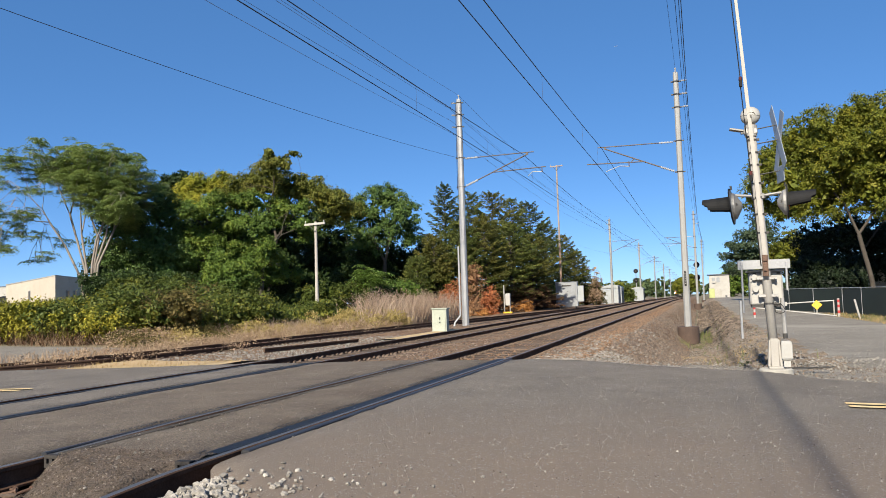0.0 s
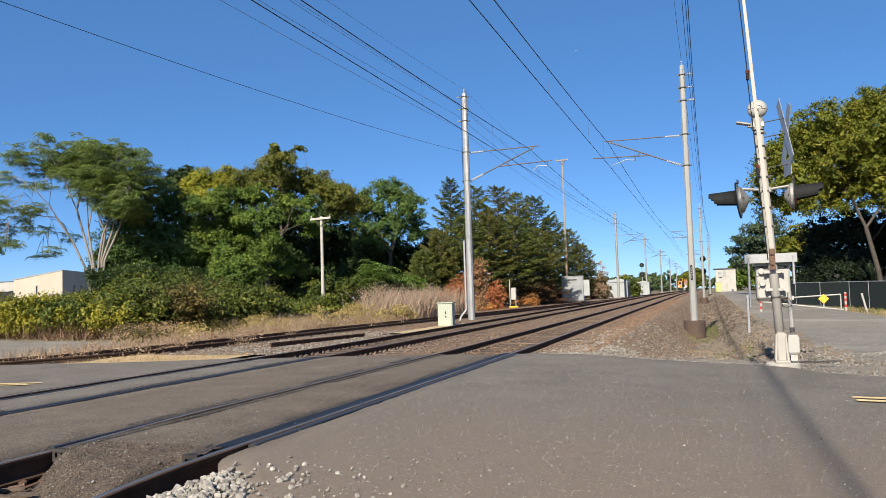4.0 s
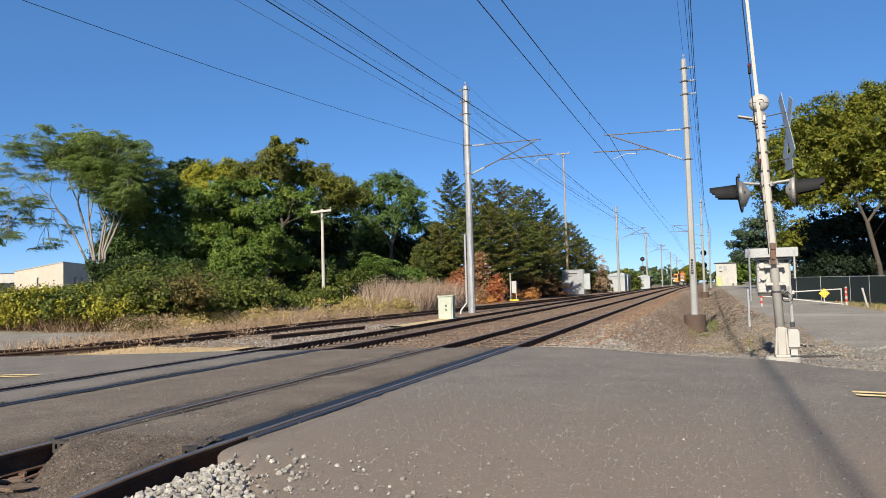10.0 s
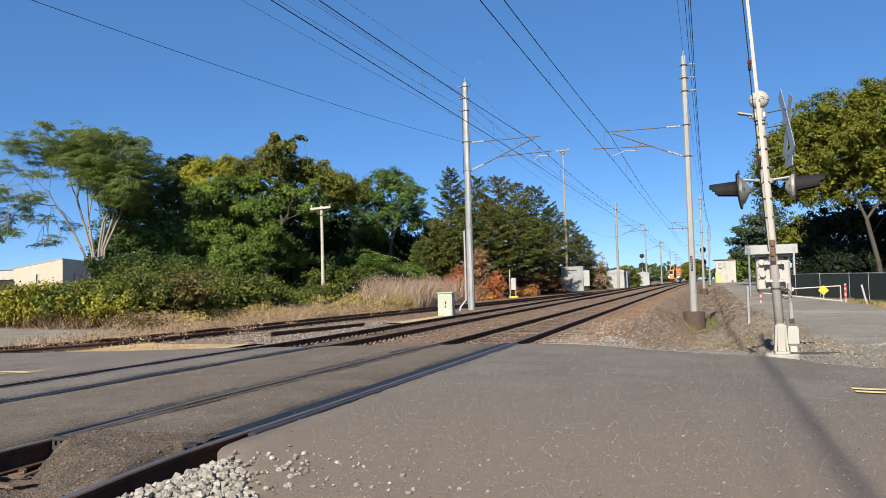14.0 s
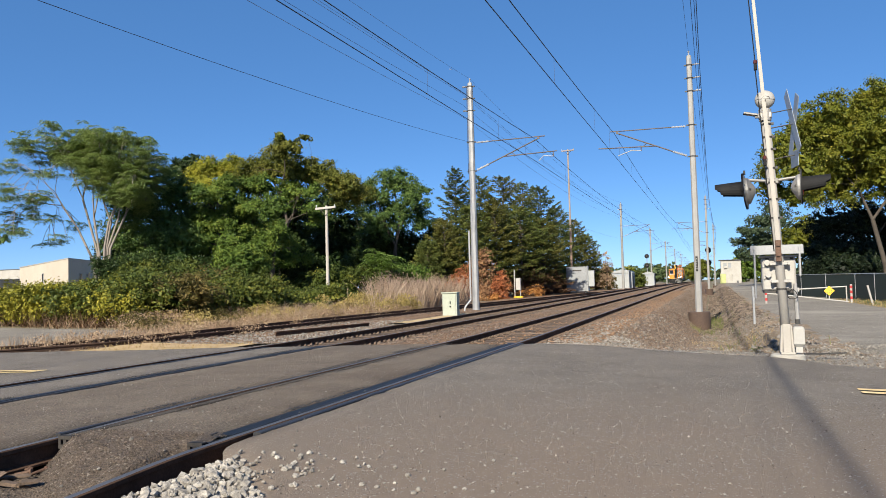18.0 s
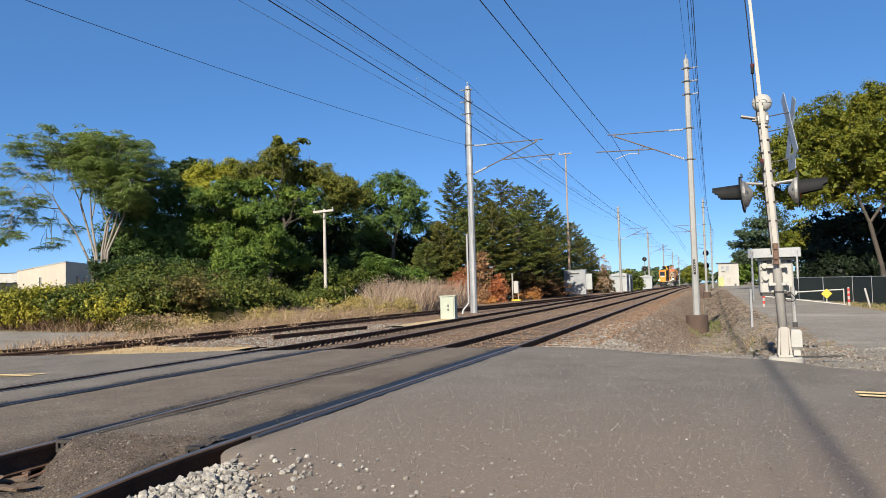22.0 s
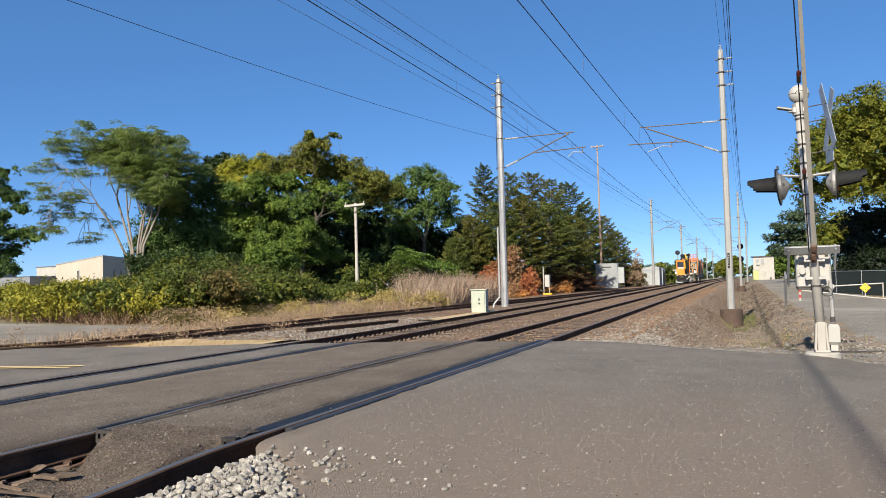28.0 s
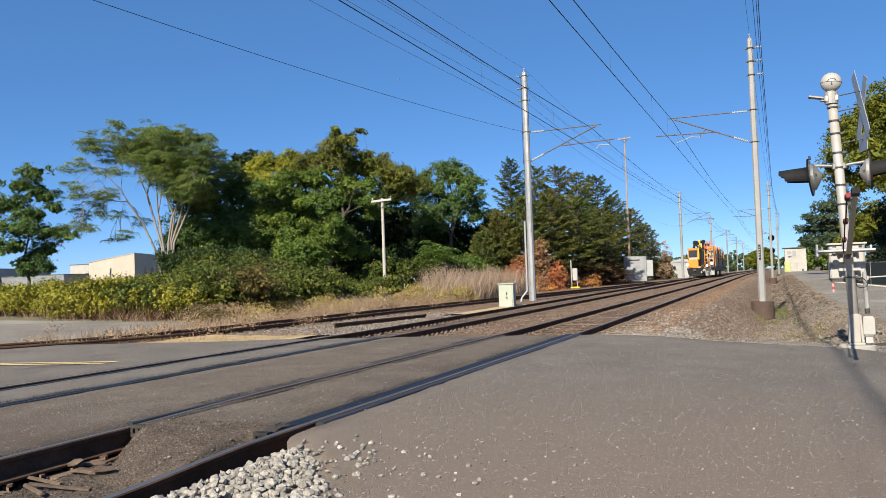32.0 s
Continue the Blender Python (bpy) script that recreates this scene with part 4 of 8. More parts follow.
# bell on the mast head
bm = bmesh.new()
rod(bm, (mx(3.9), 0, 3.72), (mx(3.9), 0, 3.9), 0.095, 0.10, sides=14)
box(bm, (0.20, 0.16, 0.10), (mx(3.9), 0, 3.80), bevel=0.015)
part("bell_bracket", bm, ALU, gate)
bm = bmesh.new()
ball(bm, (mx(4.1) + 0.015, -0.02, 4.055), 0.152, (1, 0.85, 0.98), 28, 16)
part("bell", bm, PAINT_WHITE, gate, "round silver crossing bell", True)
bm = bmesh.new()
bmesh.ops.create_cone(bm, cap_ends=True, segments=28, radius1=0.1535, radius2=0.1535, depth=0.005, matrix=pose(mx(4.1) + 0.015, -0.02, 4.045, 0, 4, 0) @ Matrix.Diagonal((1, 0.86, 1, 1)))
for k in range(8):
    a, b = math.pi * k / 8, math.pi * (k + 1) / 8
    rod(bm, (mx(4.1) + 0.02 + 0.06 * math.cos(a), -0.146, 4.045 + 0.045 * math.sin(a)), (mx(4.1) + 0.02 + 0.06 * math.cos(b), -0.146, 4.045 + 0.045 * math.sin(b)), 0.004, sides=5)
box(bm, (0.02, 0.02, 0.03), (mx(4.1) + 0.015, -0.148, 4.02))
part("bell_seam", bm, STEEL_DARK, gate)
bm = bmesh.new()
box(bm, (0.22, 0.14, 0.03), (mx(3.8) - 0.22, -0.02, 3.84), (0, 14, 0), bevel=0.005)
box(bm, (0.08, 0.08, 0.06), (mx(3.8) - 0.12, -0.02, 3.8), bevel=0.005)
part("side_shield", bm, ALU_DULL, gate)


def flasher(x, z, s, turn):
    """A crossing light that faces s along x: a disc, a hood and a housing behind."""
    f = new("flasher_light")
    f.parent = gate
    f.matrix_basis = pose(x, -0.02, z, 0, -5 if s < 0 else 0, turn) @ Matrix.Scale(0.97 if s < 0 else 0.92, 4)
    tagged(f, "black crossing light with a long hood")
    bm = bmesh.new()
    rod(bm, (s * 0.0, 0, 0), (s * 0.022, 0, 0), 0.305, 0.305, sides=32)
    part("disc", bm, BLACK, f, "round black backing disc")
    bm = bmesh.new()
    rod(bm, (-s * 0.001, 0, 0), (-s * 0.012, 0, 0), 0.28, 0.27, sides=32)
    part("backing_plate", bm, ALU_DULL, f, "dull metal plate behind the disc")
    bm = bmesh.new()
    rod(bm, (-s * 0.012, 0, 0), (-s * 0.055, 0, 0), 0.225, 0.215, sides=24)
    rod(bm, (-s * 0.055, 0, 0), (-s * 0.155, 0, 0), 0.215, 0.05, sides=24)
    part("housing", bm, ALU if s > 0 else ALU_DULL, f, "silver cone-shaped lamp housing")
    bm = bmesh.new()
    rod(bm, (-s * 0.08, -0.16, 0.01), (-s * 0.075, -0.185, 0.01), 0.022, sides=10)
    part("latch", bm, STEEL_DARK, f)
    bm = bmesh.new()
    box(bm, (0.03, 0.05, 0.07), (-s * 0.02, -0.02, 0.31), bevel=0.006)
    part("clasp", bm, STEEL_DARK, f)
    bm = bmesh.new()
    n = 16
    inner, outer = [], []
    for i in range(n + 1):
        a = radians(-25 + 230 * i / n)
        reach = 0.44 if math.sin(a) > 0.1 else 0.36
        for d, lst, r in ((0.0, outer, 0.175), (0.0, inner, 0.168)):
            lst.append((bm.verts.new((s * 0.02, r * math.cos(a), r * math.sin(a))), bm.verts.new((s * (0.02 + reach), r * 0.92 * math.cos(a), r * 0.8 * math.sin(a) + 0.045))))
    for lst in (outer, inner):
        for (a, b), (c, d) in zip(lst[:-1], lst[1:]):
            bm.faces.new((a, b, d, c))
    for o, i2 in ((outer[k], inner[k]) for k in (0, n)):
        bm.faces.new((o[0], o[1], i2[1], i2[0]))
    for k in range(n):
        bm.faces.new((outer[k][1], outer[k + 1][1], inner[k + 1][1], inner[k][1]))
    part("hood", bm, BLACK, f, "long black hood")
    bm = bmesh.new()
    rod(bm, (s * 0.02, 0, 0), (s * 0.035, 0, 0), 0.15, 0.14, sides=20)
    part("lens", bm, RED_LENS, f, "unlit red lens")
    return f


flasher(mx(2.6) - 0.40, 2.60, -1, -8)
flasher(mx(2.6) + 0.42, 2.62, 1, -6)
for s in (-1, 1):
    bm = bmesh.new()
    rod(bm, (mx(2.7), 0, 2.74), (mx(2.7) + s * 0.36, 0, 2.78), 0.024)
    box(bm, (0.06, 0.06, 0.10), (mx(2.7) + s * 0.38, 0, 2.76), bevel=0.01)
    box(bm, (0.07, 0.12, 0.09), (mx(2.7) + s * 0.06, 0, 2.74), bevel=0.01)
    part("light_arm", bm, ALU_DULL, gate)
# crossbuck, seen nearly edge-on, on stand-off rods
buck = new("crossbuck")
buck.parent = gate
buck.matrix_basis = pose(mx(3.4) + 0.39, 0.05, 3.60, 0, 0, 10)
tagged(buck, "crossed boards of a railroad crossing sign, bare metal back")
for a, long, z in ((30, 1.05, 0.0), (-31, 1.22, 0.09)):
    bm = bmesh.new()
    box(bm, (0.012, 0.20, long), (0.006 if a > 0 else -0.008, 0, z), (a, 0, 0), bevel=0.003)
    part("board", bm, SIGN_BACK, buck, "bare grey-blue aluminium board")
bm = bmesh.new()
box(bm, (0.012, 0.40, 0.26), (0.0, 0, -0.52), bevel=0.003)
part("track_count_sign", bm, SIGN_BACK, buck, "small bare aluminium sign")
for z in (3.86, 3.62, 3.12):
    bm = bmesh.new()
    rod(bm, (mx(z) + 0.05, 0, z - 0.03), (mx(z) + 0.40, 0.03, z + 0.02), 0.009)
    part("standoff_rod", bm, STEEL_DARK, gate)
# mechanism housing
bm = bmesh.new()
box(bm, (0.50, 0.36, 0.52), (-0.07, 0.24, 1.26), bevel=0.02)
box(bm, (0.56, 0.42, 0.03), (-0.07, 0.24, 1.54), bevel=0.006)
part("mechanism_housing", bm, PAINT_WHITE, gate, "white gate machine housing")
for px, pz in ((-0.245, 1.44), (-0.235, 1.25)):
    bm = bmesh.new()
    rod(bm, (px, 0.08, pz), (px, 0.01, pz), 0.045, 0.04, sides=14)
    part("cable_gland", bm, ALU, gate, smooth=True)
    bm = bmesh.new()
    rod(bm, (px, 0.01, pz), (px, -0.005, pz), 0.05, 0.046, sides=14)
    rod(bm, (px, 0.05, pz), (px - 0.06, 0.05, pz - 0.07), 0.018)
    part("gland_cap", bm, PAINT_WHITE, gate)
for px in (-0.30, 0.16):
    bm = bmesh.new()
    box(bm, (0.012, 0.02, 0.44), (px, 0.055, 1.26), bevel=0.003)
    part("housing_seam", bm, ALU, gate)
for px in (-0.24, 0.12):
    bm = bmesh.new()
    box(bm, (0.05, 0.03, 0.03), (px, 0.05, 1.5), bevel=0.004)
    part("hasp", bm, STEEL_DARK, gate)
for z in (1.14, 1.42):
    bm = bmesh.new()
    box(bm, (0.30, 0.07, 0.05), (mx(z), -0.02, z), bevel=0.008)
    for s in (-1, 1):
        rod(bm, (mx(z) + s * 0.13, -0.09, z), (mx(z) + s * 0.13, 0.05, z), 0.022)
    part("clamp", bm, ALU, gate)
bm = bmesh.new()
box(bm, (0.46, 0.30, 0.06), (-0.07, 0.24, 0.985))
part("housing_underside", bm, STEEL_DARK, gate)
# the arm and all that swings with it; its own axis lies along x
PIVOT = (mx(1.6) + 0.0, -0.06, 1.42)
arm = new("gate_arm")
arm.parent = gate
arm.matrix_basis = pose(*PIVOT)
tagged(arm, "long off-white gate arm with red lamps")
SKEW = -0.05
LONG = 5.0
bm = bmesh.new()
prism(bm, [(-0.034, 0.25), (0.034, 0.25), (0.021 + SKEW * LONG, LONG), (-0.021 + SKEW * LONG, LONG)], -0.09, -0.045)
part("boom", bm, ARM_PAINT, arm, "off-white tapering boom")
bm = bmesh.new()
box(bm, (0.07, 0.06, 0.16), (SKEW * LONG, -0.068, LONG + 0.02))
part("boom_tip", bm, BLACK, arm)
bm = bmesh.new()
box(bm, (0.085, 0.07, 0.34), (-0.008, -0.07, 0.20), bevel=0.008)
box(bm, (0.05, 0.05, 0.09), (-0.012, -0.11, 0.16))
box(bm, (0.05, 0.05, 0.09), (-0.012, -0.11, 0.32))
part("boom_socket", bm, SOCKET_RUST, arm, "rusty boom socket")
bm = bmesh.new()
box(bm, (0.78, 0.035, 0.15), (-0.03, -0.02, 0.22), bevel=0.006)
part("cross_bar", bm, GALV, arm, "galvanised cross bar")
for s in (-1, 1):
    bm = bmesh.new()
    box(bm, (0.03, 0.10, 0.80 if s < 0 else 0.46), (s * 0.36 if s < 0 else 0.3, 0.02, -0.14 if s < 0 else 0.03), (4, 0, 0), bevel=0.006)
    part("counterweight_arm", bm, GALV, arm, "galvanised side arm")
bm = bmesh.new()
prism(bm, [(-0.415, -0.35), (-0.385, -0.35), (-0.385, -0.95), (-0.415, -0.95)], -0.02, 0.17)
part("counterweight", bm, GALV, arm, "flat steel counterweight plate")
for z in (1.65, 3.2, 4.72):
    bm = bmesh.new()
    box(bm, (0.05, 0.06, 0.11), (SKEW * z - 0.06, -0.05, z - 0.04), bevel=0.01)
    lamp = part("lamp_box", bm, BLACK, arm)
    bm = bmesh.new()
    rod(bm, (SKEW * z - 0.06, -0.05, z + 0.015), (SKEW * z - 0.06, -0.05, z + 0.07), 0.03, 0.026, sides=12)
    part("lamp", bm, LAMP_DULL if z < 4 else RED_LENS, lamp, "red lamp")
bm = bmesh.new()
for a, b in ((0.2, 1.6), (1.6, 3.15), (3.15, 4.7)):
    rod(bm, (SKEW * a - 0.06, -0.05, a), (SKEW * b - 0.07, -0.05, b), 0.009, sides=5)
part("lamp_cable", bm, BLACK, arm)
# loops of cable at the mast
bm = bmesh.new()
pts = [(0.10 + 0.075 * math.sin(0.62 * k), -0.10, 1.02 - 0.16 * math.sin(0.31 * k)) for k in range(11)]
for a, b in zip(pts[:-1], pts[1:]):
    rod(bm, a, b, 0.006, sides=6)
part("loose_cable", bm, BLACK, gate)

# ---- plants ----
def leaf_quads(rng, centres, size, up=0.35, outward=None, aspect=0.55):
    """Diamond-shaped leaves at the given places, n x 4 x 3."""
    n = len(centres)
    d = rng.normal(size=(n, 3))
    if outward is not None:
        d += outward * 1.7
    d[:, 2] += up
    d /= np.linalg.norm(d, axis=1)[:, None]
    a = rng.normal(size=(n, 3))
    a -= (a * d).sum(1)[:, None] * d
    a /= np.linalg.norm(a, axis=1)[:, None]
    b = np.cross(d, a)
    s = (size * rng.uniform(0.55, 1.35, n))[:, None]
    lift = d * s * 0.18
    return np.stack([centres - a * s, centres + b * s * aspect + lift, centres + a * s, centres - b * s * aspect + lift], 1)


def crown_points(rng, blobs, n, clump=0.30, per=26, shell=0.62, flat=1.0):
    """Leaf places gathered in clumps over the shells of ellipsoid blobs (x, y, z, rx, ry, rz)."""
    blobs = np.array(blobs, float)
    w = (blobs[:, 3] * blobs[:, 5] + blobs[:, 3] * blobs[:, 4] + blobs[:, 4] * blobs[:, 5])
    k = max(8, n // (per * 5))
    which = rng.choice(len(blobs), k, p=w / w.sum())
    d = rng.normal(size=(k, 3))
    d /= np.linalg.norm(d, axis=1)[:, None]
    r = rng.uniform(shell, 1.08, k) ** 0.8
    r += 0.10 * np.sin(d[:, 0] * 7 + which) * np.cos(d[:, 1] * 6 + d[:, 2] * 5)
    c = blobs[which, :3] + d * r[:, None] * blobs[which, 3:]
    size = clump * 1.5 * rng.uniform(0.5, 1.5, k) * np.minimum(1.6, blobs[which, 3:].mean(1))
    idx = rng.choice(k, n, p=size ** 2 / (size ** 2).sum())
    e = rng.normal(size=(n, 3))
    e[:, 2] += 0.25
    e /= np.linalg.norm(e, axis=1)[:, None]
    off = e * (size[idx] * rng.uniform(0.35, 1.0, n) ** 0.5)[:, None] * np.array([1, 1, 0.72 * flat]) * rng.uniform(0.75, 1.25, (n, 1))
    return c[idx] + off, 0.6 * d[idx] + 0.6 * e


def tubes(name, segs, material, sides=6):
    """Tapered round lengths of wood (p, q, r at p, r at q) as one mesh."""
    p, q = np.array([g[0] for g in segs], float), np.array([g[1] for g in segs], float)
    r = np.array([g[2:] for g in segs], float)
    d = q - p
    d /= np.linalg.norm(d, axis=1)[:, None] + 1e-9
    u = np.cross(d, np.where(np.abs(d[:, 2:]) < 0.9, (0, 0, 1.0), (1.0, 0, 0)))
    u /= np.linalg.norm(u, axis=1)[:, None]
    w = np.cross(d, u)
    a = np.arange(sides) * 2 * np.pi / sides
    ring = u[:, None] * np.cos(a)[:, None] + w[:, None] * np.sin(a)[:, None]
    v = np.concatenate([p[:, None] + ring * r[:, 0, None, None], q[:, None] + ring * r[:, 1, None, None]], 1)
    k = np.arange(sides)
    face = np.stack([k, (k + 1) % sides, (k + 1) % sides + sides, k + sides], 1)
    f = (face[None] + 2 * sides * np.arange(len(p))[:, None, None]).reshape(-1, 4)
    me = bpy.data.meshes.new(name)
    me.from_pydata(v.reshape(-1, 3).tolist(), [], f.tolist())
    me.polygons.foreach_set("use_smooth", [True] * len(me.polygons))
    me.materials.append(material)
    return new(name, me)


def branching(rng, p, pts, r, segs, lift=0.12, reach=0.42, tip=0.006):
    """Boughs that fork again and again on their way from p to the given points."""
    if len(pts) <= 1:
        for q in pts:
            mid = (p + q) / 2 + rng.normal(size=3) * 0.05 * np.linalg.norm(q - p)
            segs += [(p, mid, max(tip, r), max(tip, r * 0.75)), (mid, q, max(tip, r * 0.75), tip)]
        return
    v = pts.mean(0) - p
    node = p + v * reach * rng.uniform(0.75, 1.2) + rng.normal(size=3) * 0.05 * np.linalg.norm(v)
    node[2] += lift * math.hypot(v[0], v[1])
    segs.append((p, node, r, r * 0.88))
    i = np.linalg.norm(pts - pts.mean(0), axis=1).argmax()
    j = np.linalg.norm(pts - pts[i], axis=1).argmax()
    near = np.linalg.norm(pts - pts[i], axis=1) < np.linalg.norm(pts - pts[j], axis=1)
    if near.all() or not near.any():
        near = np.arange(len(pts)) % 2 == 0
    for side in (pts[near], pts[~near]):
        branching(rng, node, side, max(tip, r * 0.88 * math.sqrt(len(side) / len(pts))), segs, lift, reach, tip)


def crown_leaves(rng, blobs, n, size, core=0.3, clump=0.55, cover=1.15, flat=0.66, up=0.55):
    """Boughs over the ellipsoid blobs, each a drooping cushion of leaves; larger inner leaves close the crown. Returns the leaves and the boughs."""
    blobs = np.array(blobs, float)
    R = blobs[:, 3:].mean(1)
    count = np.maximum(4, (cover * 4 * (R / clump) ** 2).astype(int))
    which = np.repeat(np.arange(len(blobs)), count)
    K = len(which)
    d = rng.normal(size=(K, 3))
    d[:, 2] += 0.25
    d /= np.linalg.norm(d, axis=1)[:, None]
    c = blobs[which, :3] + d * blobs[which, 3:] * rng.uniform(0.72, 1.06, (K, 1))
    inside = np.zeros(K, bool)
    for i, b in enumerate(blobs):
        inside |= (which != i) & ((((c - b[:3]) / b[3:]) ** 2).sum(1) < 0.5)
    c, d, which = c[~inside], d[~inside], which[~inside]
    K = len(c)
    br = np.minimum(clump * rng.uniform(0.5, 1.35, K), R[which] * 0.75)
    # twigs stand off each bough at uneven lengths and carry the leaves
    T = K * 16
    tb = rng.choice(K, T, p=br ** 2 / (br ** 2).sum())
    e = rng.normal(size=(T, 3)) + 0.7 * d[tb] + np.array([0, 0, 0.4])
    e /= np.linalg.norm(e, axis=1)[:, None]
    off = e * (br[tb] * rng.uniform(0.25, 1.3, T))[:, None] * np.array([1, 1, flat])
    off[:, 2] -= 0.25 * (off[:, 0] ** 2 + off[:, 1] ** 2) / br[tb]
    tw = c[tb] + off
    idx = rng.randint(0, T, n)
    pos = tw[idx] + rng.normal(size=(n, 3)) * (0.26 * br[tb[idx]] * rng.uniform(0.3, 1.1, n))[:, None] * np.array([1, 1, 0.7])
    v = leaf_quads(rng, pos, size, up, 0.5 * e[idx] + 0.15 * d[tb[idx]])
    m = int(n * core * 0.45)
    q = rng.normal(size=(m, 3))
    q *= (rng.uniform(0, 1, m) ** 0.4 / np.linalg.norm(q, axis=1))[:, None]
    w = rng.choice(len(blobs), m, p=R ** 2 / (R ** 2).sum())
    inner = leaf_quads(rng, blobs[w, :3] + q * 0.62 * blobs[w, 3:], size * 3.0, 0.2)
    return np.concatenate([v, inner]), c


def tree(name, base, blobs, n, size, leaves, label, seed, bark=BARK_DARK, r0=0.22, category="tree", group="", core=0.3, fork=0.32, clump=0.55, cover=0.95, flat=0.66, lean=0.6):
    rng = np.random.RandomState(seed)
    t = tagged(new(name), label, category, group)
    t.location = base
    rel = [(b[0] - base[0], b[1] - base[1], b[2] - base[2], *b[3:]) for b in blobs]
    v, boughs = crown_leaves(rng, rel, n, size, core, clump, cover, flat)
    mean = boughs.mean(0)
    top = np.array([mean[0] * fork * lean, mean[1] * fork * lean, mean[2] * fork])
    half = top * 0.5 + rng.normal(size=3) * (0.08, 0.08, 0)
    segs = [((0, 0, -0.3), half, r0 * 1.15, r0 * 0.95), (half, top, r0 * 0.95, r0 * 0.9)]
    branching(rng, top, boughs[rng.permutation(len(boughs))[:110]], r0 * 0.9, segs)
    o = tubes("trunk", segs, bark)
    o.parent = t
    tagged(o, "trunk and limbs")
    o = quads("crown", v, leaves)
    o.parent = t
    tagged(o, "leafy crown")
    return t


def bush(name, base, blobs, n, size, leaves, label, seed, clump=0.35, per=22, shell=0.35, up=0.5, category="bush", kind="", group="", rich=False):
    rng = np.random.RandomState(seed)
    if rich:
        v = crown_leaves(rng, blobs, n, size, 0.3, clump, 1.3, 0.7, up)[0]
        c = v.mean(1)
        g = np.array([ground_z(x, y) for x, y in c[:, :2]])
        o = quads(name, v[c[:, 2] > g + 0.03] - np.array(base), leaves)
        o.location = base
        return tagged(o, label, category, group, kind)
    c = crown_points(rng, blobs, n, clump, per, shell)[0]
    g = np.array([ground_z(x, y) for x, y in c[:, :2]])
    c = c[c[:, 2] > g + 0.03]
    c -= np.array(base)
    o = quads(name, leaf_quads(rng, c, size, up, None), leaves)
    o.location = base
    return tagged(o, label, category, group, kind)


def blades(name, spots, height, width, material, label, category, seed, lean=0.25, kind="stuff"):
    """Upright blades or stalks at (x, y) spots."""
    rng = np.random.RandomState(seed)
    n = len(spots)
    x, y = spots[:, 0], spots[:, 1]
    z = np.array([ground_z(a, b) for a, b in spots])
    h = height * rng.uniform(0.45, 1.15, n)
    a = rng.uniform(0, 2 * np.pi, n)
    w = np.stack([np.cos(a), np.sin(a), np.zeros(n)], 1) * (width * rng.uniform(0.6, 1.4, n))[:, None] / 2
    b = np.stack([x, y, z - 0.02], 1)
    tip = b + np.stack([rng.normal(size=n) * lean * h, rng.normal(size=n) * lean * h, h], 1)
    mid = (b + tip) / 2 + np.stack([np.zeros(n), np.zeros(n), 0.06 * h], 1)
    v = np.concatenate([np.stack([b - w, b + w, mid + w * 0.8, mid - w * 0.8], 1), np.stack([mid - w * 0.8, mid + w * 0.8, tip + w * 0.15, tip - w * 0.15], 1)])
    return tagged(quads(name, v, material), label, category, "", kind)


def gz3(x, y):
    return (x, y, ground_z(x, y))


# trees behind the hedge
def B(x, y, z, r, ry=None, rz=None):
    return (x, y, z, r, ry or r, rz or r)


def fronds(rng, tips, per, length, pairs, leaf, droop=0.5, rise=0.35):
    """Feathered leaves: leaflets in pairs along bending stalks that spread from each tip."""
    T = len(tips)
    az = rng.uniform(0, 2 * np.pi, (T, 1)) + np.arange(per) * 2 * np.pi / per + rng.normal(size=(T, per)) * 0.35
    out = np.stack([np.cos(az), np.sin(az), np.zeros_like(az)], 2).reshape(-1, 1, 3)
    L = length * rng.uniform(0.65, 1.25, (T * per, 1, 1))
    up = rise * rng.uniform(0.2, 1.6, (T * per, 1, 1))
    w = np.linspace(0.18, 1.0, pairs)[None, :, None]
    z = np.array([0, 0, 1.0])
    p = np.repeat(tips, per, 0)[:, None] + L * (out * w * (1 - 0.15 * w) + z * (up * w - droop * w ** 2))
    q = []
    for s in (-1, 1):
        side = np.cross(out, z) * s + out * 0.45 + rng.normal(size=(T * per, pairs, 3)) * 0.18
        l = leaf * (1.15 - 0.6 * np.abs(w - 0.45)) * rng.uniform(0.8, 1.2, (T * per, pairs, 1))
        tip = p + side * l - z * l * 0.25
        half = out * l * 0.19
        mid = p + side * l * 0.5
        q.append(np.stack([p, mid + half, tip, mid - half], 2).reshape(-1, 4, 3))
    return np.concatenate(q)


# a tree of heaven: several pale stems that fork into a flat-topped crown of feathered leaves; (across, up) in metres from its foot
SPRAYS = [(-7.0, 7.3, 0.8, 0.4), (-5.9, 7.6, 0.6, 0.4), (-4.5, 7.0, 0.6, 0.3), (-6.7, 6.0, 0.6, 0.3), (-5.2, 5.3, 1.0, 0.4), (-4.3, 5.2, 1.0, 0.4), (-7.0, 5.3, 0.5, 0.3), (-5.9, 4.4, 1.0, 0.4), (-3.7, 4.9, 0.4, 0.4), (-4.8, 3.8, 1.1, 0.4), (-6.8, 3.8, 0.7, 0.4), (-6.5, 2.9, 0.5, 0.3), (-5.2, 2.7, 1.2, 0.4), (-3.4, 3.5, 0.6, 0.4), (-5.4, 2.1, 0.9, 0.2), (-3.9, 2.4, 0.6, 0.3), (-2.8, 6.7, 0.6, 0.4), (-1.0, 6.2, 0.7, 0.4), (-1.4, 8.0, 0.8, 0.4), (-4.3, 8.7, 1.0, 0.4)]
ACROSS = Vector((0.949, 0.315, 0))
FOOT = Vector((-41.6, 46.3, 3.2))


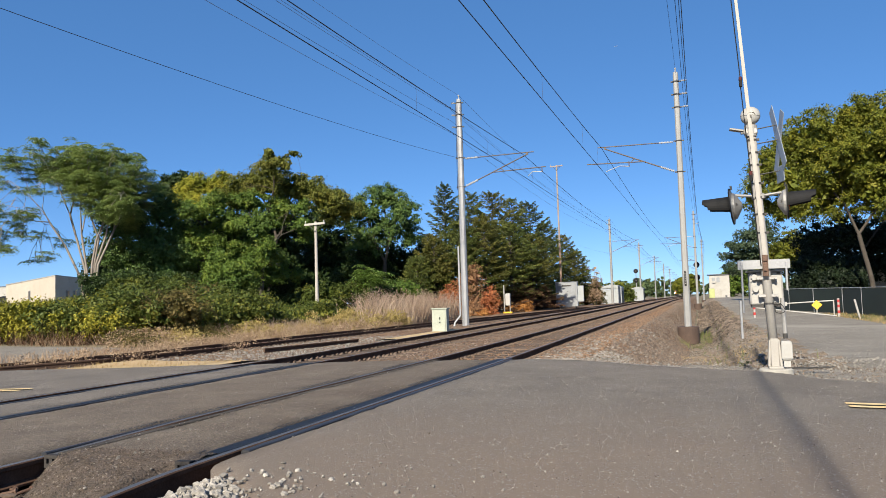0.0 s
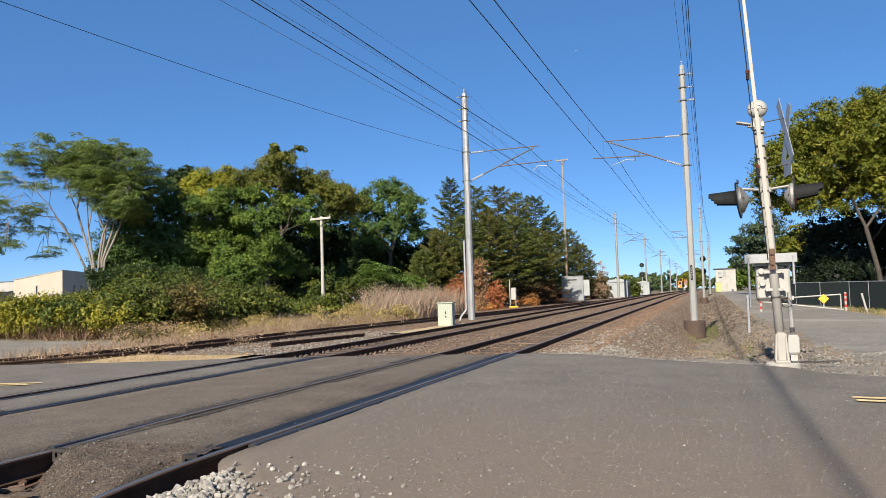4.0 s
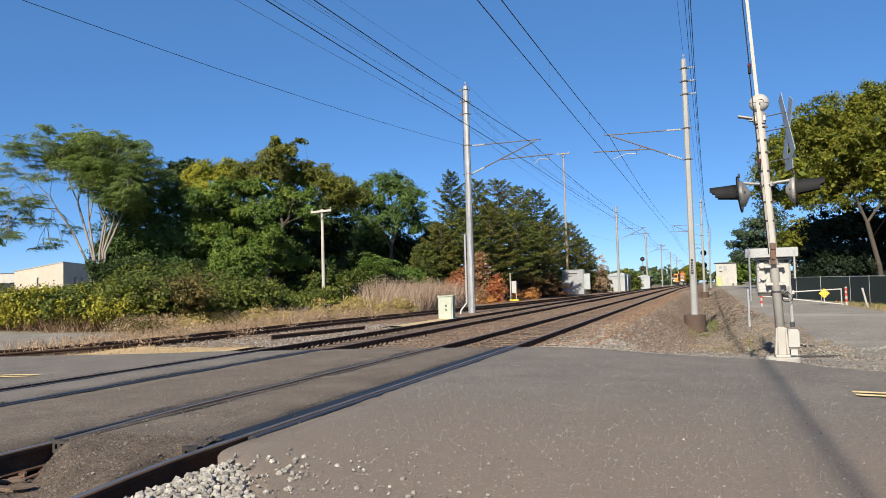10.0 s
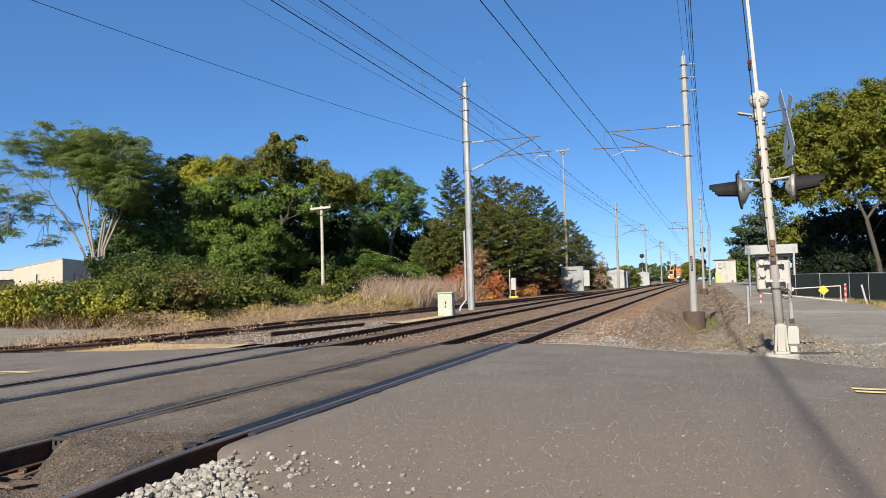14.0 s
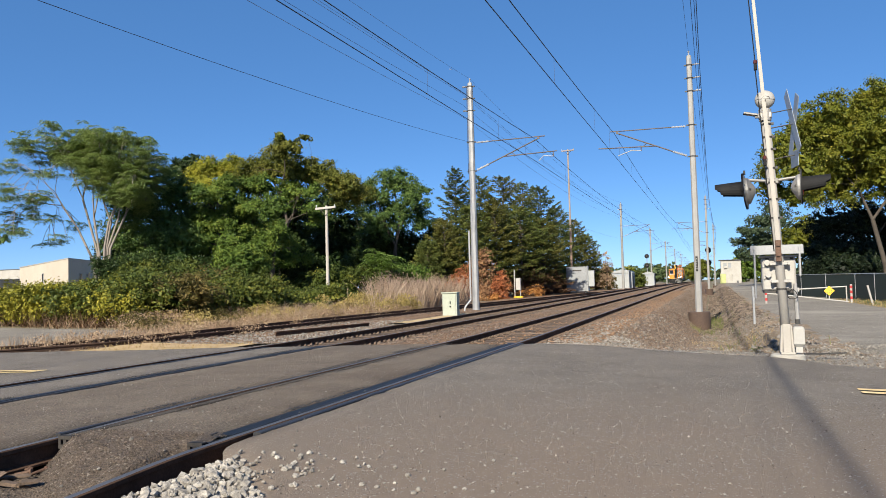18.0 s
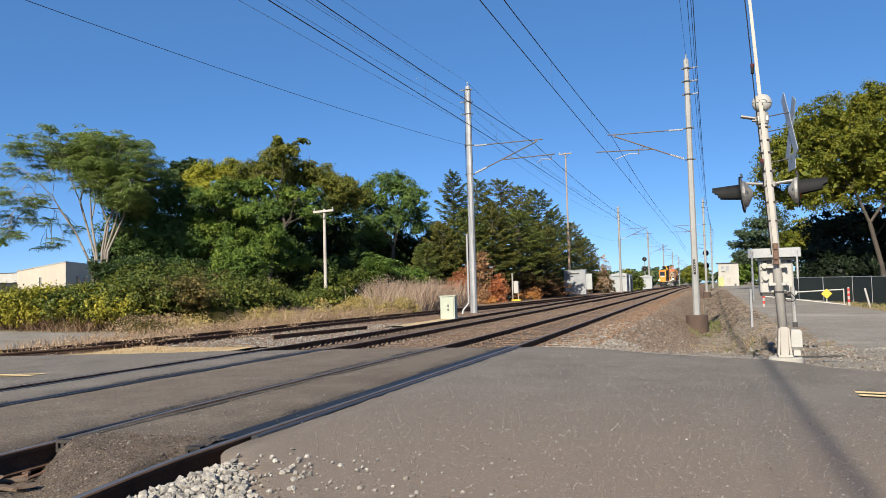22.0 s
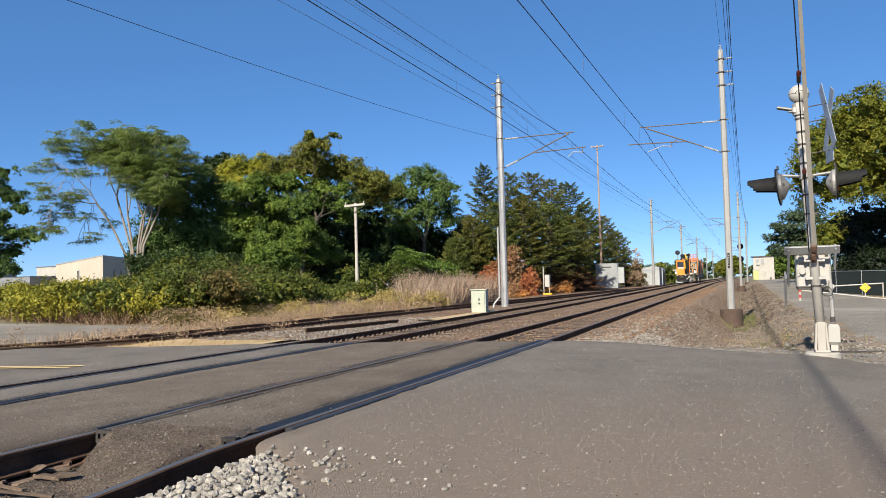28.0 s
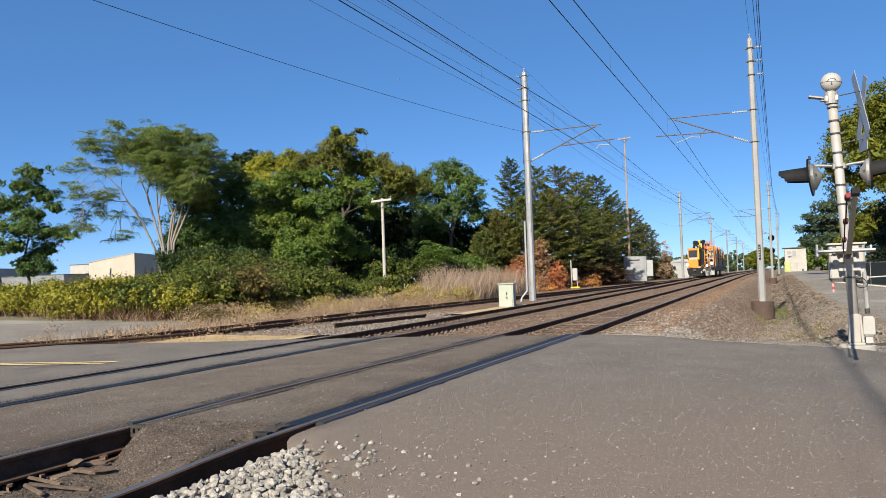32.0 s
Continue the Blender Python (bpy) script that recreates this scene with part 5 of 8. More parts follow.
def feathered_tree(foot, across, sprays, label, seed):
    rng = np.random.RandomState(seed)
    t = tagged(new("tree"), label, "tree")
    t.location = foot
    ax = np.array(across)
    away = np.array((-ax[1], ax[0], 0))
    up = np.array((0, 0, 1.0))
    layers = list(sprays)
    for k in range(104):
        z = 4.8 + 5.1 * (k / 104) ** 0.95
        lo, hi = lerp(z, [5, 6.2, 7.2, 8.0, 8.9, 9.4, 10.0], [1.4, 0.3, -1.2, -4.0, -5.5, -4.6, -2.2]), lerp(z, [5, 7.5, 8.7, 9.3, 10.0], [3.6, 4.1, 4.2, 3.2, 0.2])
        layers.append((lo + (hi - lo) * ((k * 0.618) % 1), z - 0.1, rng.uniform(0.5, 0.9), rng.uniform(0.45, 0.75)))
    tips, hubs = [], []
    for u, z, ru, rz in layers:
        deep = rng.normal() * 1.4
        hubs.append(ax * u + away * deep + up * (z - 0.25))
        for i in range(max(8, int(ru * rz * 40))):
            a, r = rng.uniform(0, 2 * np.pi), rng.uniform(0.05, 1) ** 0.5
            tips.append(ax * (u + ru * r * math.cos(a)) + away * (deep + rng.normal() * 0.5) + up * (z - 0.15 + 1.1 * rz * r * math.sin(a)))
    tips, hubs = np.array(tips), np.array(hubs)
    ends = np.concatenate([hubs, tips[::4]])
    segs = []
    # seven stems from one stool, each serving the part of the crown on its side
    order = np.argsort(np.arctan2(ends @ ax, ends[:, 2] + 3.0))
    for k, part_of in enumerate(np.array_split(order, 7)):
        foot_k = ax * (-0.3 + 0.1 * k) + away * rng.uniform(-0.4, 0.4) + up * -2.4
        goal = ends[part_of].mean(0)
        knee = foot_k + ax * (goal @ ax) * 0.09 + up * rng.uniform(2.6, 3.8)
        segs.append((foot_k, knee, 0.10, 0.085))
        branching(rng, knee, ends[part_of], 0.085, segs, 0.2, 0.36, 0.016)
    o = tubes("trunk", segs, BARK_PALE)
    o.parent = t
    tagged(o, "pale stems and branches")
    o = quads("crown", fronds(rng, tips, 6, 0.5, 6, 0.16, 0.8, 0.55), LEAF_BLUE)
    o.parent = t
    tagged(o, "feathered leaves in layers")
    return t


feathered_tree(FOOT, ACROSS, SPRAYS, "open-crowned tree with several pale bare stems and feathery leaves", 11)
tree("tree", gz3(-41.5, 50.5), [B(-41.0, 49.4, 7.9, 2.1, 2.0, 1.9), B(-39.4, 50.0, 6.4, 1.8, 1.9, 2.0), B(-43.3, 50.6, 5.7, 1.7, 1.8, 1.9), B(-41.7, 51.4, 4.4, 2.6, 2.5, 1.7), B(-39.6, 51.9, 8.7, 1.5, 1.8, 1.9), B(-38.3, 50.4, 4.8, 1.8, 1.9, 2.0)],
     34000, 0.075, LEAF_DEEP2, "dense dark green tree behind the pale stems", 12)
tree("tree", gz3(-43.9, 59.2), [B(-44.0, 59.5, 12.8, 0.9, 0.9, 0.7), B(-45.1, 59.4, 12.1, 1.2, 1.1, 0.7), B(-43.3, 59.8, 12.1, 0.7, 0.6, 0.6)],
     4000, 0.1, LEAF_DEEP_SHADE, "dark tree top behind the others", 18)
tree("tree", gz3(-39.3, 56.5), [B(-41.1, 56.5, 10.9, 1.3, 1.1, 0.8), B(-39.6, 57.0, 11.6, 1.5, 1.5, 0.7), B(-38.0, 57.3, 11.7, 1.2, 1.1, 0.6), B(-39.3, 55.1, 9.7, 1.2, 1.1, 0.7), B(-37.4, 55.7, 10.7, 1.1, 1.0, 0.7)],
     14000, 0.075, LEAF_YELLOW, "tree with a yellowing top", 13)
tree("tree", gz3(-37.4, 54.0), [B(-36.1, 51.4, 8.5, 1.2, 1.1, 0.9), B(-34.9, 52.1, 8.8, 0.9, 0.9, 1.0), B(-36.7, 52.6, 6.8, 1.1, 1.0, 1.1), B(-37.3, 51.8, 5.1, 1.1, 1.0, 1.0), B(-35.1, 52.6, 5.0, 0.9, 1.4, 1.6), B(-40.4, 55.1, 7.7, 0.7, 0.9, 1.0), B(-38.8, 56.1, 4.6, 1.2, 1.1, 1.0), B(-38.6, 51.4, 4.5, 1.0, 1.0, 1.1), B(-37.2, 52.1, 3.5, 1.0, 0.9, 0.6)],
     38000, 0.08, LEAF_GREEN, "broad green tree hung with vines", 14)
tree("tree", gz3(-33.3, 56.4), [B(-35.2, 57.3, 11.3, 1.8, 1.6, 1.2), B(-33.1, 58.0, 11.2, 2.0, 1.8, 1.1), B(-30.9, 58.1, 10.6, 2.0, 1.8, 1.0), B(-28.3, 57.7, 9.6, 1.7, 1.6, 0.8), B(-27.3, 59.0, 8.8, 1.2, 1.1, 0.7), B(-31.6, 54.5, 11.9, 0.9, 0.8, 0.7), B(-32.8, 56.4, 13.5, 0.6, 0.7, 0.7), B(-31.1, 54.8, 12.5, 0.8, 0.7, 0.5), B(-30.9, 57.0, 13.5, 0.5, 0.4, 0.2), B(-33.0, 55.6, 12.6, 0.4, 0.4, 0.2), B(-31.5, 56.7, 12.5, 0.6, 0.5, 0.4), B(-35.2, 55.0, 10.4, 1.2, 1.1, 0.9), B(-28.5, 59.2, 8.8, 1.4, 1.3, 0.7)],
     44000, 0.075, LEAF_OLIVE, "tall olive green tree with a ragged tip", 15, r0=0.2)
tree("tree", gz3(-31.9, 53.2), [B(-33.8, 55.0, 9.4, 1.4, 1.3, 0.8), B(-30.6, 51.1, 7.1, 1.1, 1.0, 1.1), B(-34.3, 53.1, 7.5, 1.0, 0.9, 0.9), B(-31.5, 55.8, 8.8, 1.1, 1.0, 0.8), B(-34.6, 54.3, 5.6, 0.9, 1.1, 1.3), B(-30.0, 51.3, 5.4, 0.9, 1.1, 1.2), B(-31.3, 55.4, 3.8, 1.1, 1.0, 1.0), B(-32.0, 52.4, 4.2, 0.9, 1.0, 1.1), B(-27.7, 51.9, 8.3, 0.8, 0.7, 0.5), B(-29.5, 55.6, 7.3, 0.5, 1.0, 1.1)],
     40000, 0.08, LEAF_GREEN, "bright green vines draped over a tree", 22)
tree("tree", gz3(-26.9, 65.9), [B(-26.5, 65.5, 10.4, 1.9, 1.9, 1.2), B(-24.9, 65.3, 9.1, 1.5, 1.5, 1.4), B(-28.3, 66.1, 9.3, 1.7, 1.6, 1.5), B(-26.5, 66.8, 7.6, 2.0, 2.0, 1.5), B(-24.8, 67.4, 7.1, 0.8, 1.2, 1.3), B(-28.9, 66.0, 6.9, 1.9, 1.9, 1.5), B(-29.1, 65.0, 9.4, 1.2, 1.1, 1.1)],
     30000, 0.08, LEAF_DEEP2, "round dark green tree with sky between its leaves", 17, core=0.1)
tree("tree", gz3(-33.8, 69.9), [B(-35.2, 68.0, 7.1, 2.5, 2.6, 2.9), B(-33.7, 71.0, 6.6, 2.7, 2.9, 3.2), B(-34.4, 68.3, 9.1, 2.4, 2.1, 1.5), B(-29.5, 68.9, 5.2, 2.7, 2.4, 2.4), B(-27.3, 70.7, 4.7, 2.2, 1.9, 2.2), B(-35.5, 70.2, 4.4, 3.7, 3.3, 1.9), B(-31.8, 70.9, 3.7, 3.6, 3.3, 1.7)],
     18000, 0.14, LEAF_DEEP_SHADE, "dark trees, the shade of their neighbours put into the leaf colour", 16)
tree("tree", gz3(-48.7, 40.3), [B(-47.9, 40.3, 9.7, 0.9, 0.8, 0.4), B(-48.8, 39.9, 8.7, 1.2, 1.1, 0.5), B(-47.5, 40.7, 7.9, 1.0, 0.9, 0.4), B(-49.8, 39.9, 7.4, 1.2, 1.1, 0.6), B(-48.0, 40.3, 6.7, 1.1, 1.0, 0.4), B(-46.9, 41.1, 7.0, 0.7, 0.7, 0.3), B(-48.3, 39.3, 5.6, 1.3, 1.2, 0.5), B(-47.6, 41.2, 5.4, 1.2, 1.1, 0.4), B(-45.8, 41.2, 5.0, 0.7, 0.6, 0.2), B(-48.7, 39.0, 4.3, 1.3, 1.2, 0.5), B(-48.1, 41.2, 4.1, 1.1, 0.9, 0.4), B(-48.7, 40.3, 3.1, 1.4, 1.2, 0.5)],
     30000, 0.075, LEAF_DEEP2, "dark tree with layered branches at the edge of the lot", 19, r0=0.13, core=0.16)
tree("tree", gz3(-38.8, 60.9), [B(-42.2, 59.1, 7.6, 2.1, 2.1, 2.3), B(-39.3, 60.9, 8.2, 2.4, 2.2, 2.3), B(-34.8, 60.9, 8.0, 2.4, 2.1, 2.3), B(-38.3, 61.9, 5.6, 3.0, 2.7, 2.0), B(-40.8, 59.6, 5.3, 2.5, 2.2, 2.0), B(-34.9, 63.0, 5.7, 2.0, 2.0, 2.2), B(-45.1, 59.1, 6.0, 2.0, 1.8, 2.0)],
     17000, 0.14, LEAF_DEEP_SHADE, "dark trees in the gaps behind the vines, shade put into the leaf colour", 27)
bush("bush", gz3(-31.1, 47.7), [B(-30.7, 47.1, 3.3, 1.5, 1.5, 0.9), B(-30.5, 48.5, 2.9, 1.1, 1.0, 0.8), B(-31.9, 47.4, 2.9, 1.1, 1.0, 0.7)], 9000, 0.075, LEAF_GREEN, "rounded green shrub above the brambles", 20, rich=True)
bush("bush", gz3(-40.9, 44.4), [B(-40.6, 44.9, 3.2, 0.6, 0.7, 0.8), B(-39.6, 44.9, 2.9, 0.7, 0.7, 0.7), B(-39.2, 44.2, 2.4, 0.7, 0.6, 0.5)], 5000, 0.075, LEAF_DEEP_SHADE, "ivy round the foot of the pale stems", 23)
bush("bush", gz3(-37.3, 48.8), [B(-39.0, 47.2, 3.1, 1.9, 1.9, 0.8), B(-37.8, 49.4, 2.9, 2.0, 1.9, 0.9), B(-35.8, 50.1, 3.0, 1.5, 1.4, 0.9)], 9000, 0.08, LEAF_DEEP_SHADE, "undergrowth at the foot of the trees, shade put into the leaf colour", 40, group="undergrowth below the trees")
bush("bush", gz3(-22.0, 45.4), [B(-23.1, 44.5, 1.7, 0.9, 0.8, 0.4), B(-21.8, 44.5, 1.8, 0.9, 0.8, 0.5), B(-20.7, 44.8, 1.8, 1.0, 0.9, 0.5)], 7500, 0.075, LEAF_HEDGE, "yellow-green scrub behind the reeds", 24, rich=True)
bush("bush", gz3(-19.3, 49.4), [B(-20.0, 49.1, 2.0, 1.1, 1.0, 0.4), B(-18.6, 49.2, 2.1, 0.9, 0.8, 0.4), B(-21.7, 49.6, 2.0, 1.0, 0.9, 0.4)], 7500, 0.075, LEAF_GREEN, "green scrub behind the reeds", 25, rich=True)
bush("bush", gz3(-34.4, 44.4), [B(-36.4, 43.2, 2.5, 1.1, 1.0, 0.5), B(-34.5, 43.4, 2.7, 1.1, 1.0, 0.5), B(-32.8, 44.1, 2.7, 1.0, 0.9, 0.5)], 7500, 0.075, LEAF_HEDGE, "green shrubs at the foot of the trees", 26, rich=True)


def feathered_bush(foot, spread, height, label, seed):
    """A small shrub whose long feathered leaves arch out of the top."""
    rng = np.random.RandomState(seed)
    t = tagged(new("bush"), label, "bush")
    t.location = foot
    bm = bmesh.new()
    tips = []
    for i in range(24):
        a, r = rng.uniform(0, 2 * np.pi), spread * rng.uniform(0.1, 1) ** 0.6
        tip = Vector((r * math.cos(a), r * math.sin(a), height * (1.0 - 0.35 * (r / spread) ** 2) * rng.uniform(0.8, 1.05)))
        rod(bm, (tip.x * 0.2, tip.y * 0.2, 0), tip, 0.03, 0.012, 5)
        tips.append(tuple(tip))
    part("stems", bm, BARK_DARK, t)
    o = quads("leaves", fronds(rng, np.array(tips), 6, 0.9, 10, 0.2, 0.7, 0.45), LEAF_SUMAC)
    o.parent = t
    tagged(o, "long bright green feathered leaves")
    return t


feathered_bush(gz3(-19.7, 46.2), 1.3, 3.8, "bright green sumac with drooping feathered leaves", 21)
# thicket behind and below the trees, its shade put into the leaf colour
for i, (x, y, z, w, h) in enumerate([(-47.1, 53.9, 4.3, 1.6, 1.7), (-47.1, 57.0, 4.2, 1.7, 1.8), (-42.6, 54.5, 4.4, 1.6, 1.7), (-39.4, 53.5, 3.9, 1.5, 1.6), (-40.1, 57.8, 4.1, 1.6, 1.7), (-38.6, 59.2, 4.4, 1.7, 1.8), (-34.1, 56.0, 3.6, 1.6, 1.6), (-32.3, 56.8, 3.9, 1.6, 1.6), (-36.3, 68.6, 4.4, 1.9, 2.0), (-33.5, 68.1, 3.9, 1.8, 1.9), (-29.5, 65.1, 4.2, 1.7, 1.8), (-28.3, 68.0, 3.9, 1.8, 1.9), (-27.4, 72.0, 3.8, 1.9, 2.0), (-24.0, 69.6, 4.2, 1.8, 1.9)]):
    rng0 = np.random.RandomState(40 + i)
    o = quads("bush", crown_leaves(rng0, [(0, 0, z, w, w * 0.8, h), (0.4, 0.2, z * 0.4, w, w * 0.8, h * 0.7)], 4200, 0.11, 0.5)[0], LEAF_DEEP_SHADE)
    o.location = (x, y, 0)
    tagged(o, "undergrowth at the foot of the trees, shade put into the leaf colour", "bush", "undergrowth below the trees")
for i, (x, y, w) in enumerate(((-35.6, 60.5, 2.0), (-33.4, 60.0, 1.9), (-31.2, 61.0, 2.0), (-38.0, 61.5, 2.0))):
    bush("bush", gz3(x, y), [B(x, y, 2.0, w, 1.2, 1.7), B(x + 0.8, y + 0.5, 3.2, w * 0.7, 1.0, 1.0)], 3600, 0.11, LEAF_DEEP_SHADE, "undergrowth at the foot of the trees, shade put into the leaf colour", 470 + i, rich=True, group="undergrowth below the trees")
# bramble hedge around the lot and along the siding
HEDGE = ([-46, -38, -31.0, -25.4, -22.6, -21.2, -20.6, -20.0], [31, 29.8, 28.5, 27.7, 30.2, 35, 40, 46])


def hedge_top(a):
    """Height of the hedge along its length, 0 to 1."""
    return lerp(a, [0, 0.2, 0.4, 0.55, 0.7, 0.85, 1], [1.3, 1.25, 1.5, 1.95, 1.65, 0.75, 0.6])


for row in range(3):
    n_row = (24, 18, 14)[row]
    for i in range(n_row):
        a = (i + 0.5) / n_row
        s = a * 7
        x = lerp(s, range(8), HEDGE[0]) - row * 2.6 * lerp(a, [0, 0.5, 1], [0, 0.5, 1.1]) + 0.4 * math.sin(i * 2.1 + row)
        y = lerp(s, range(8), HEDGE[1]) + row * 3.0 * lerp(a, [0, 0.5, 1], [1.2, 1.0, 0.3]) + 0.4 * math.cos(i * 1.3)
        h = hedge_top(a) * (1 + 0.13 * row) + 0.22 * math.sin(i * 1.7 + row) + 0.12 * math.sin(i * 4.1)
        g = ground_z(x, y)
        h = h - g
        # canes arch over towards the open side and leave a hollow below
        bl = [B(x, y - 0.4, g + h * 0.64, 1.5, 1.3, h * 0.33), B(x + 1.0, y - 0.3, g + h * 0.56 + 0.1 * math.sin(i * 3.1), 1.1, 1.1, h * 0.36), B(x - 0.7, y + 0.8, g + h * 0.42, 1.3, 1.1, h * 0.42)]
        if i % 3 == 0 and not 0.28 < a < 0.62:
            bl.append(B(x + 0.4, y - 0.9, g + h * 0.2, 0.8, 0.8, h * 0.26))
        m = LEAF_GOLD if a < 0.36 or (a < 0.5 and (i + row) % 2 == 0) else (LEAF_BRAMBLE if a < 0.62 and (i + row) % 3 == 1 else LEAF_HEDGE)
        bush("bramble_bush", (x, y, g), bl, 5200 if row else 4300, 0.065, m, "low tangle of green and yellow brambles", 600 + 40 * row + i, 0.38, group="bramble hedge", rich=True)

rngh = np.random.RandomState(5)
foot_at = np.concatenate([rngh.uniform(0, 7, 1500), rngh.uniform(1.8, 4.6, 1100)])[rngh.permutation(2600)]
foot_of = np.stack([np.interp(foot_at, range(8), HEDGE[0]), np.interp(foot_at, range(8), HEDGE[1]) - 0.9], 1) + rngh.normal(size=(2600, 2)) * np.array([0.4, 0.45])
blades("dead_canes", foot_of[:1500], 0.95, 0.016, NEEDLE_BROWN, "dead brown canes under the brambles", "canes", 71, 0.45)
blades("dead_canes", foot_of[1500:], 0.6, 0.018, LEAF_WEED, "pale dead stalks at the foot of the brambles", "canes", 72, 0.55)

# ---- conifers and autumn shrubs beyond the siding ----
def conifer(at, h, r, n, label, seed, leaves=NEEDLE, brown=0.0, category="conifer"):
    """A full, loose crown of upswept branches that carry flat sprays of needles; the lowest may have browned."""
    rng = np.random.RandomState(seed)
    t = tagged(new("conifer"), label, category, "row of conifers")
    t.location = at
    segs = [((0, 0, -0.3), (0, 0, h * 0.5), 0.17, 0.11), ((0, 0, h * 0.5), (0, 0, h * 0.97), 0.11, 0.012)]
    k = 84
    start, way, long = [], [], []
    z3 = np.array((0, 0, 1.0))
    for i in range(k):
        u = (i + rng.uniform(0, 1)) / k
        a = i * 2.4 + rng.uniform(-0.4, 0.4)
        reach = r * min(1.0, 2.1 * (1 - u)) ** 0.8 * rng.uniform(0.6, 1.12) + 0.25
        out = np.array((math.cos(a), math.sin(a), 0.0))
        side = np.array((-out[1], out[0], 0.0))
        root = z3 * h * (0.04 + 0.92 * u)
        rise = -0.12 + 0.75 * u + rng.uniform(-0.1, 0.1)
        at_s = lambda w: root + out * reach * w + z3 * reach * (rise * w + 0.14 * w * w)
        segs.append((root, at_s(0.6), 0.03, 0.018))
        segs.append((at_s(0.6), at_s(1.0), 0.018, 0.006))
        m = 5 + int(reach * 3.0)
        for q in range(m):
            w = 0.22 + 0.78 * (q + rng.uniform(0, 1)) / m
            turn = (1 if q % 2 else -1) * rng.uniform(0.45, 1.0)
            d = out * 0.75 + side * turn + z3 * rng.uniform(0.0, 0.5)
            start.append(at_s(w))
            way.append(d / np.linalg.norm(d))
            long.append((0.42 * reach * (1.15 - w) + 0.25) * rng.uniform(0.7, 1.3))
        start.append(at_s(0.9))
        d = out + z3 * (rise + 0.35)
        way.append(d / np.linalg.norm(d))
        long.append(0.4)
    start, way, long = np.array(start), np.array(way), np.array(long)
    idx = rng.choice(len(start), n, p=long / long.sum())
    w = rng.uniform(0, 1, n)
    p = start[idx] + way[idx] * (long[idx] * w)[:, None] + rng.normal(size=(n, 3)) * np.array((0.06, 0.06, 0.025))
    p[:, 2] -= 0.08 * w * w
    a = way[idx] + rng.normal(size=(n, 3)) * 0.55
    a /= np.linalg.norm(a, axis=1)[:, None]
    b = np.cross(a, rng.normal(size=(n, 3)) * 0.7 + z3)
    b /= np.linalg.norm(b, axis=1)[:, None]
    s = (0.105 * rng.uniform(0.6, 1.35, n))[:, None]
    v = np.stack([p - a * s, p + b * s * 0.30, p + a * s, p - b * s * 0.30], 1)
    o = tubes("trunk", segs, BARK_DARK, 5)
    o.parent = t
    tagged(o, "trunk and branches")
    low = p[:, 2] < h * brown * rng.uniform(0.4, 1.4, n)
    for sel, mt, nm, lb in ((~low, leaves, "crown", "feathered needle branches"), (low, NEEDLE_BROWN, "browned_skirt", "browned lower branches")):
        if sel.sum() > 10:
            o = quads(nm, v[sel], mt)
            o.parent = t
            tagged(o, lb)
    return t


for i, (x, y, top, r, b) in enumerate([(-22.9, 72, 12.7, 2.1, 0.06), (-24.3, 70, 6.9, 1.4, 0.05), (-21.7, 76, 12.3, 3.0, 0.1), (-19.7, 78, 12.4, 3.1, 0.12), (-18.6, 82, 12.1, 2.9, 0.12), (-17.5, 86, 12.1, 2.6, 0.12), (-17.7, 96, 10.7, 2.6, 0.12), (-16.8, 103, 9.5, 2.4, 0.15), (-16.0, 108, 7.8, 1.9, 0.2), (-22.1, 66, 7.1, 1.8, 0.08), (-20.4, 68, 8.4, 2.3, 0.2), (-18.8, 71, 9.1, 2.5, 0.22), (-17.3, 75, 8.7, 2.4, 0.28), (-16.0, 79, 7.7, 2.2, 0.32), (-23.0, 64, 5.0, 1.3, 0.08)]):
    z = ground_z(x, y)
    conifer((x, y, z), top - z, r * 1.08, int(13500 * r), "olive green conifer with browned lower branches", 200 + i, (NEEDLE, NEEDLE_OLIVE, NEEDLE_BLUE)[2 if i in (0, 5) else i % 2], b)
for i, (x, y, z, w, h, c) in enumerate([(-19.2, 61, 1.0, 1.19, 1.83, "r"), (-18.9, 66, 2.2, 1.37, 2.26, "t"), (-17.7, 62, 0.1, 1.01, 1.11, "t"), (-17.3, 66, 0.6, 0.97, 1.75, "r"), (-16.9, 62, -0.2, 0.73, 0.55, "o"), (-16.9, 72, -0.2, 0.53, 0.74, "o"), (-16.0, 74, 0.1, 0.92, 1.0, "o"), (-17.9, 80, 2.0, 1.76, 2.11, "b"), (-16.9, 86, 1.4, 1.5, 1.88, "b"), (-16.2, 90, 0.4, 1.18, 1.05, "b"), (-17.0, 84, 0.3, 0.86, 0.86, "b"), (-19.5, 59, 0.3, 0.62, 0.98, "t")]):
    g = ground_z(x, y)
    m, lb = {"r": (LEAF_RUST, "rust-orange autumn shrub beside the siding"), "t": (LEAF_TAN, "tan-brown withered shrub beside the siding"), "o": (LEAF_AMBER, "amber autumn shrub beside the siding"), "b": (NEEDLE_BROWN, "dead brown shrub below the conifers")}[c]
    bush("autumn_shrub", (x, y, g), [B(x, y, z, w * 0.8, w, h * 0.8), B(x + 0.35 * w, y, z + h * 0.4, w * 0.5, w * 0.5, h * 0.55), B(x - 0.4 * w, y, z - h * 0.2, w * 0.6, w, h * 0.6), B(x + 0.3 * w, y - 0.3, z - h * 0.5, w * 0.6, w * 0.6, h * 0.4)], 3400, 0.06, m, lb, 230 + i, 0.26, group="autumn shrubs beside the siding", rich=True, up=0.3)
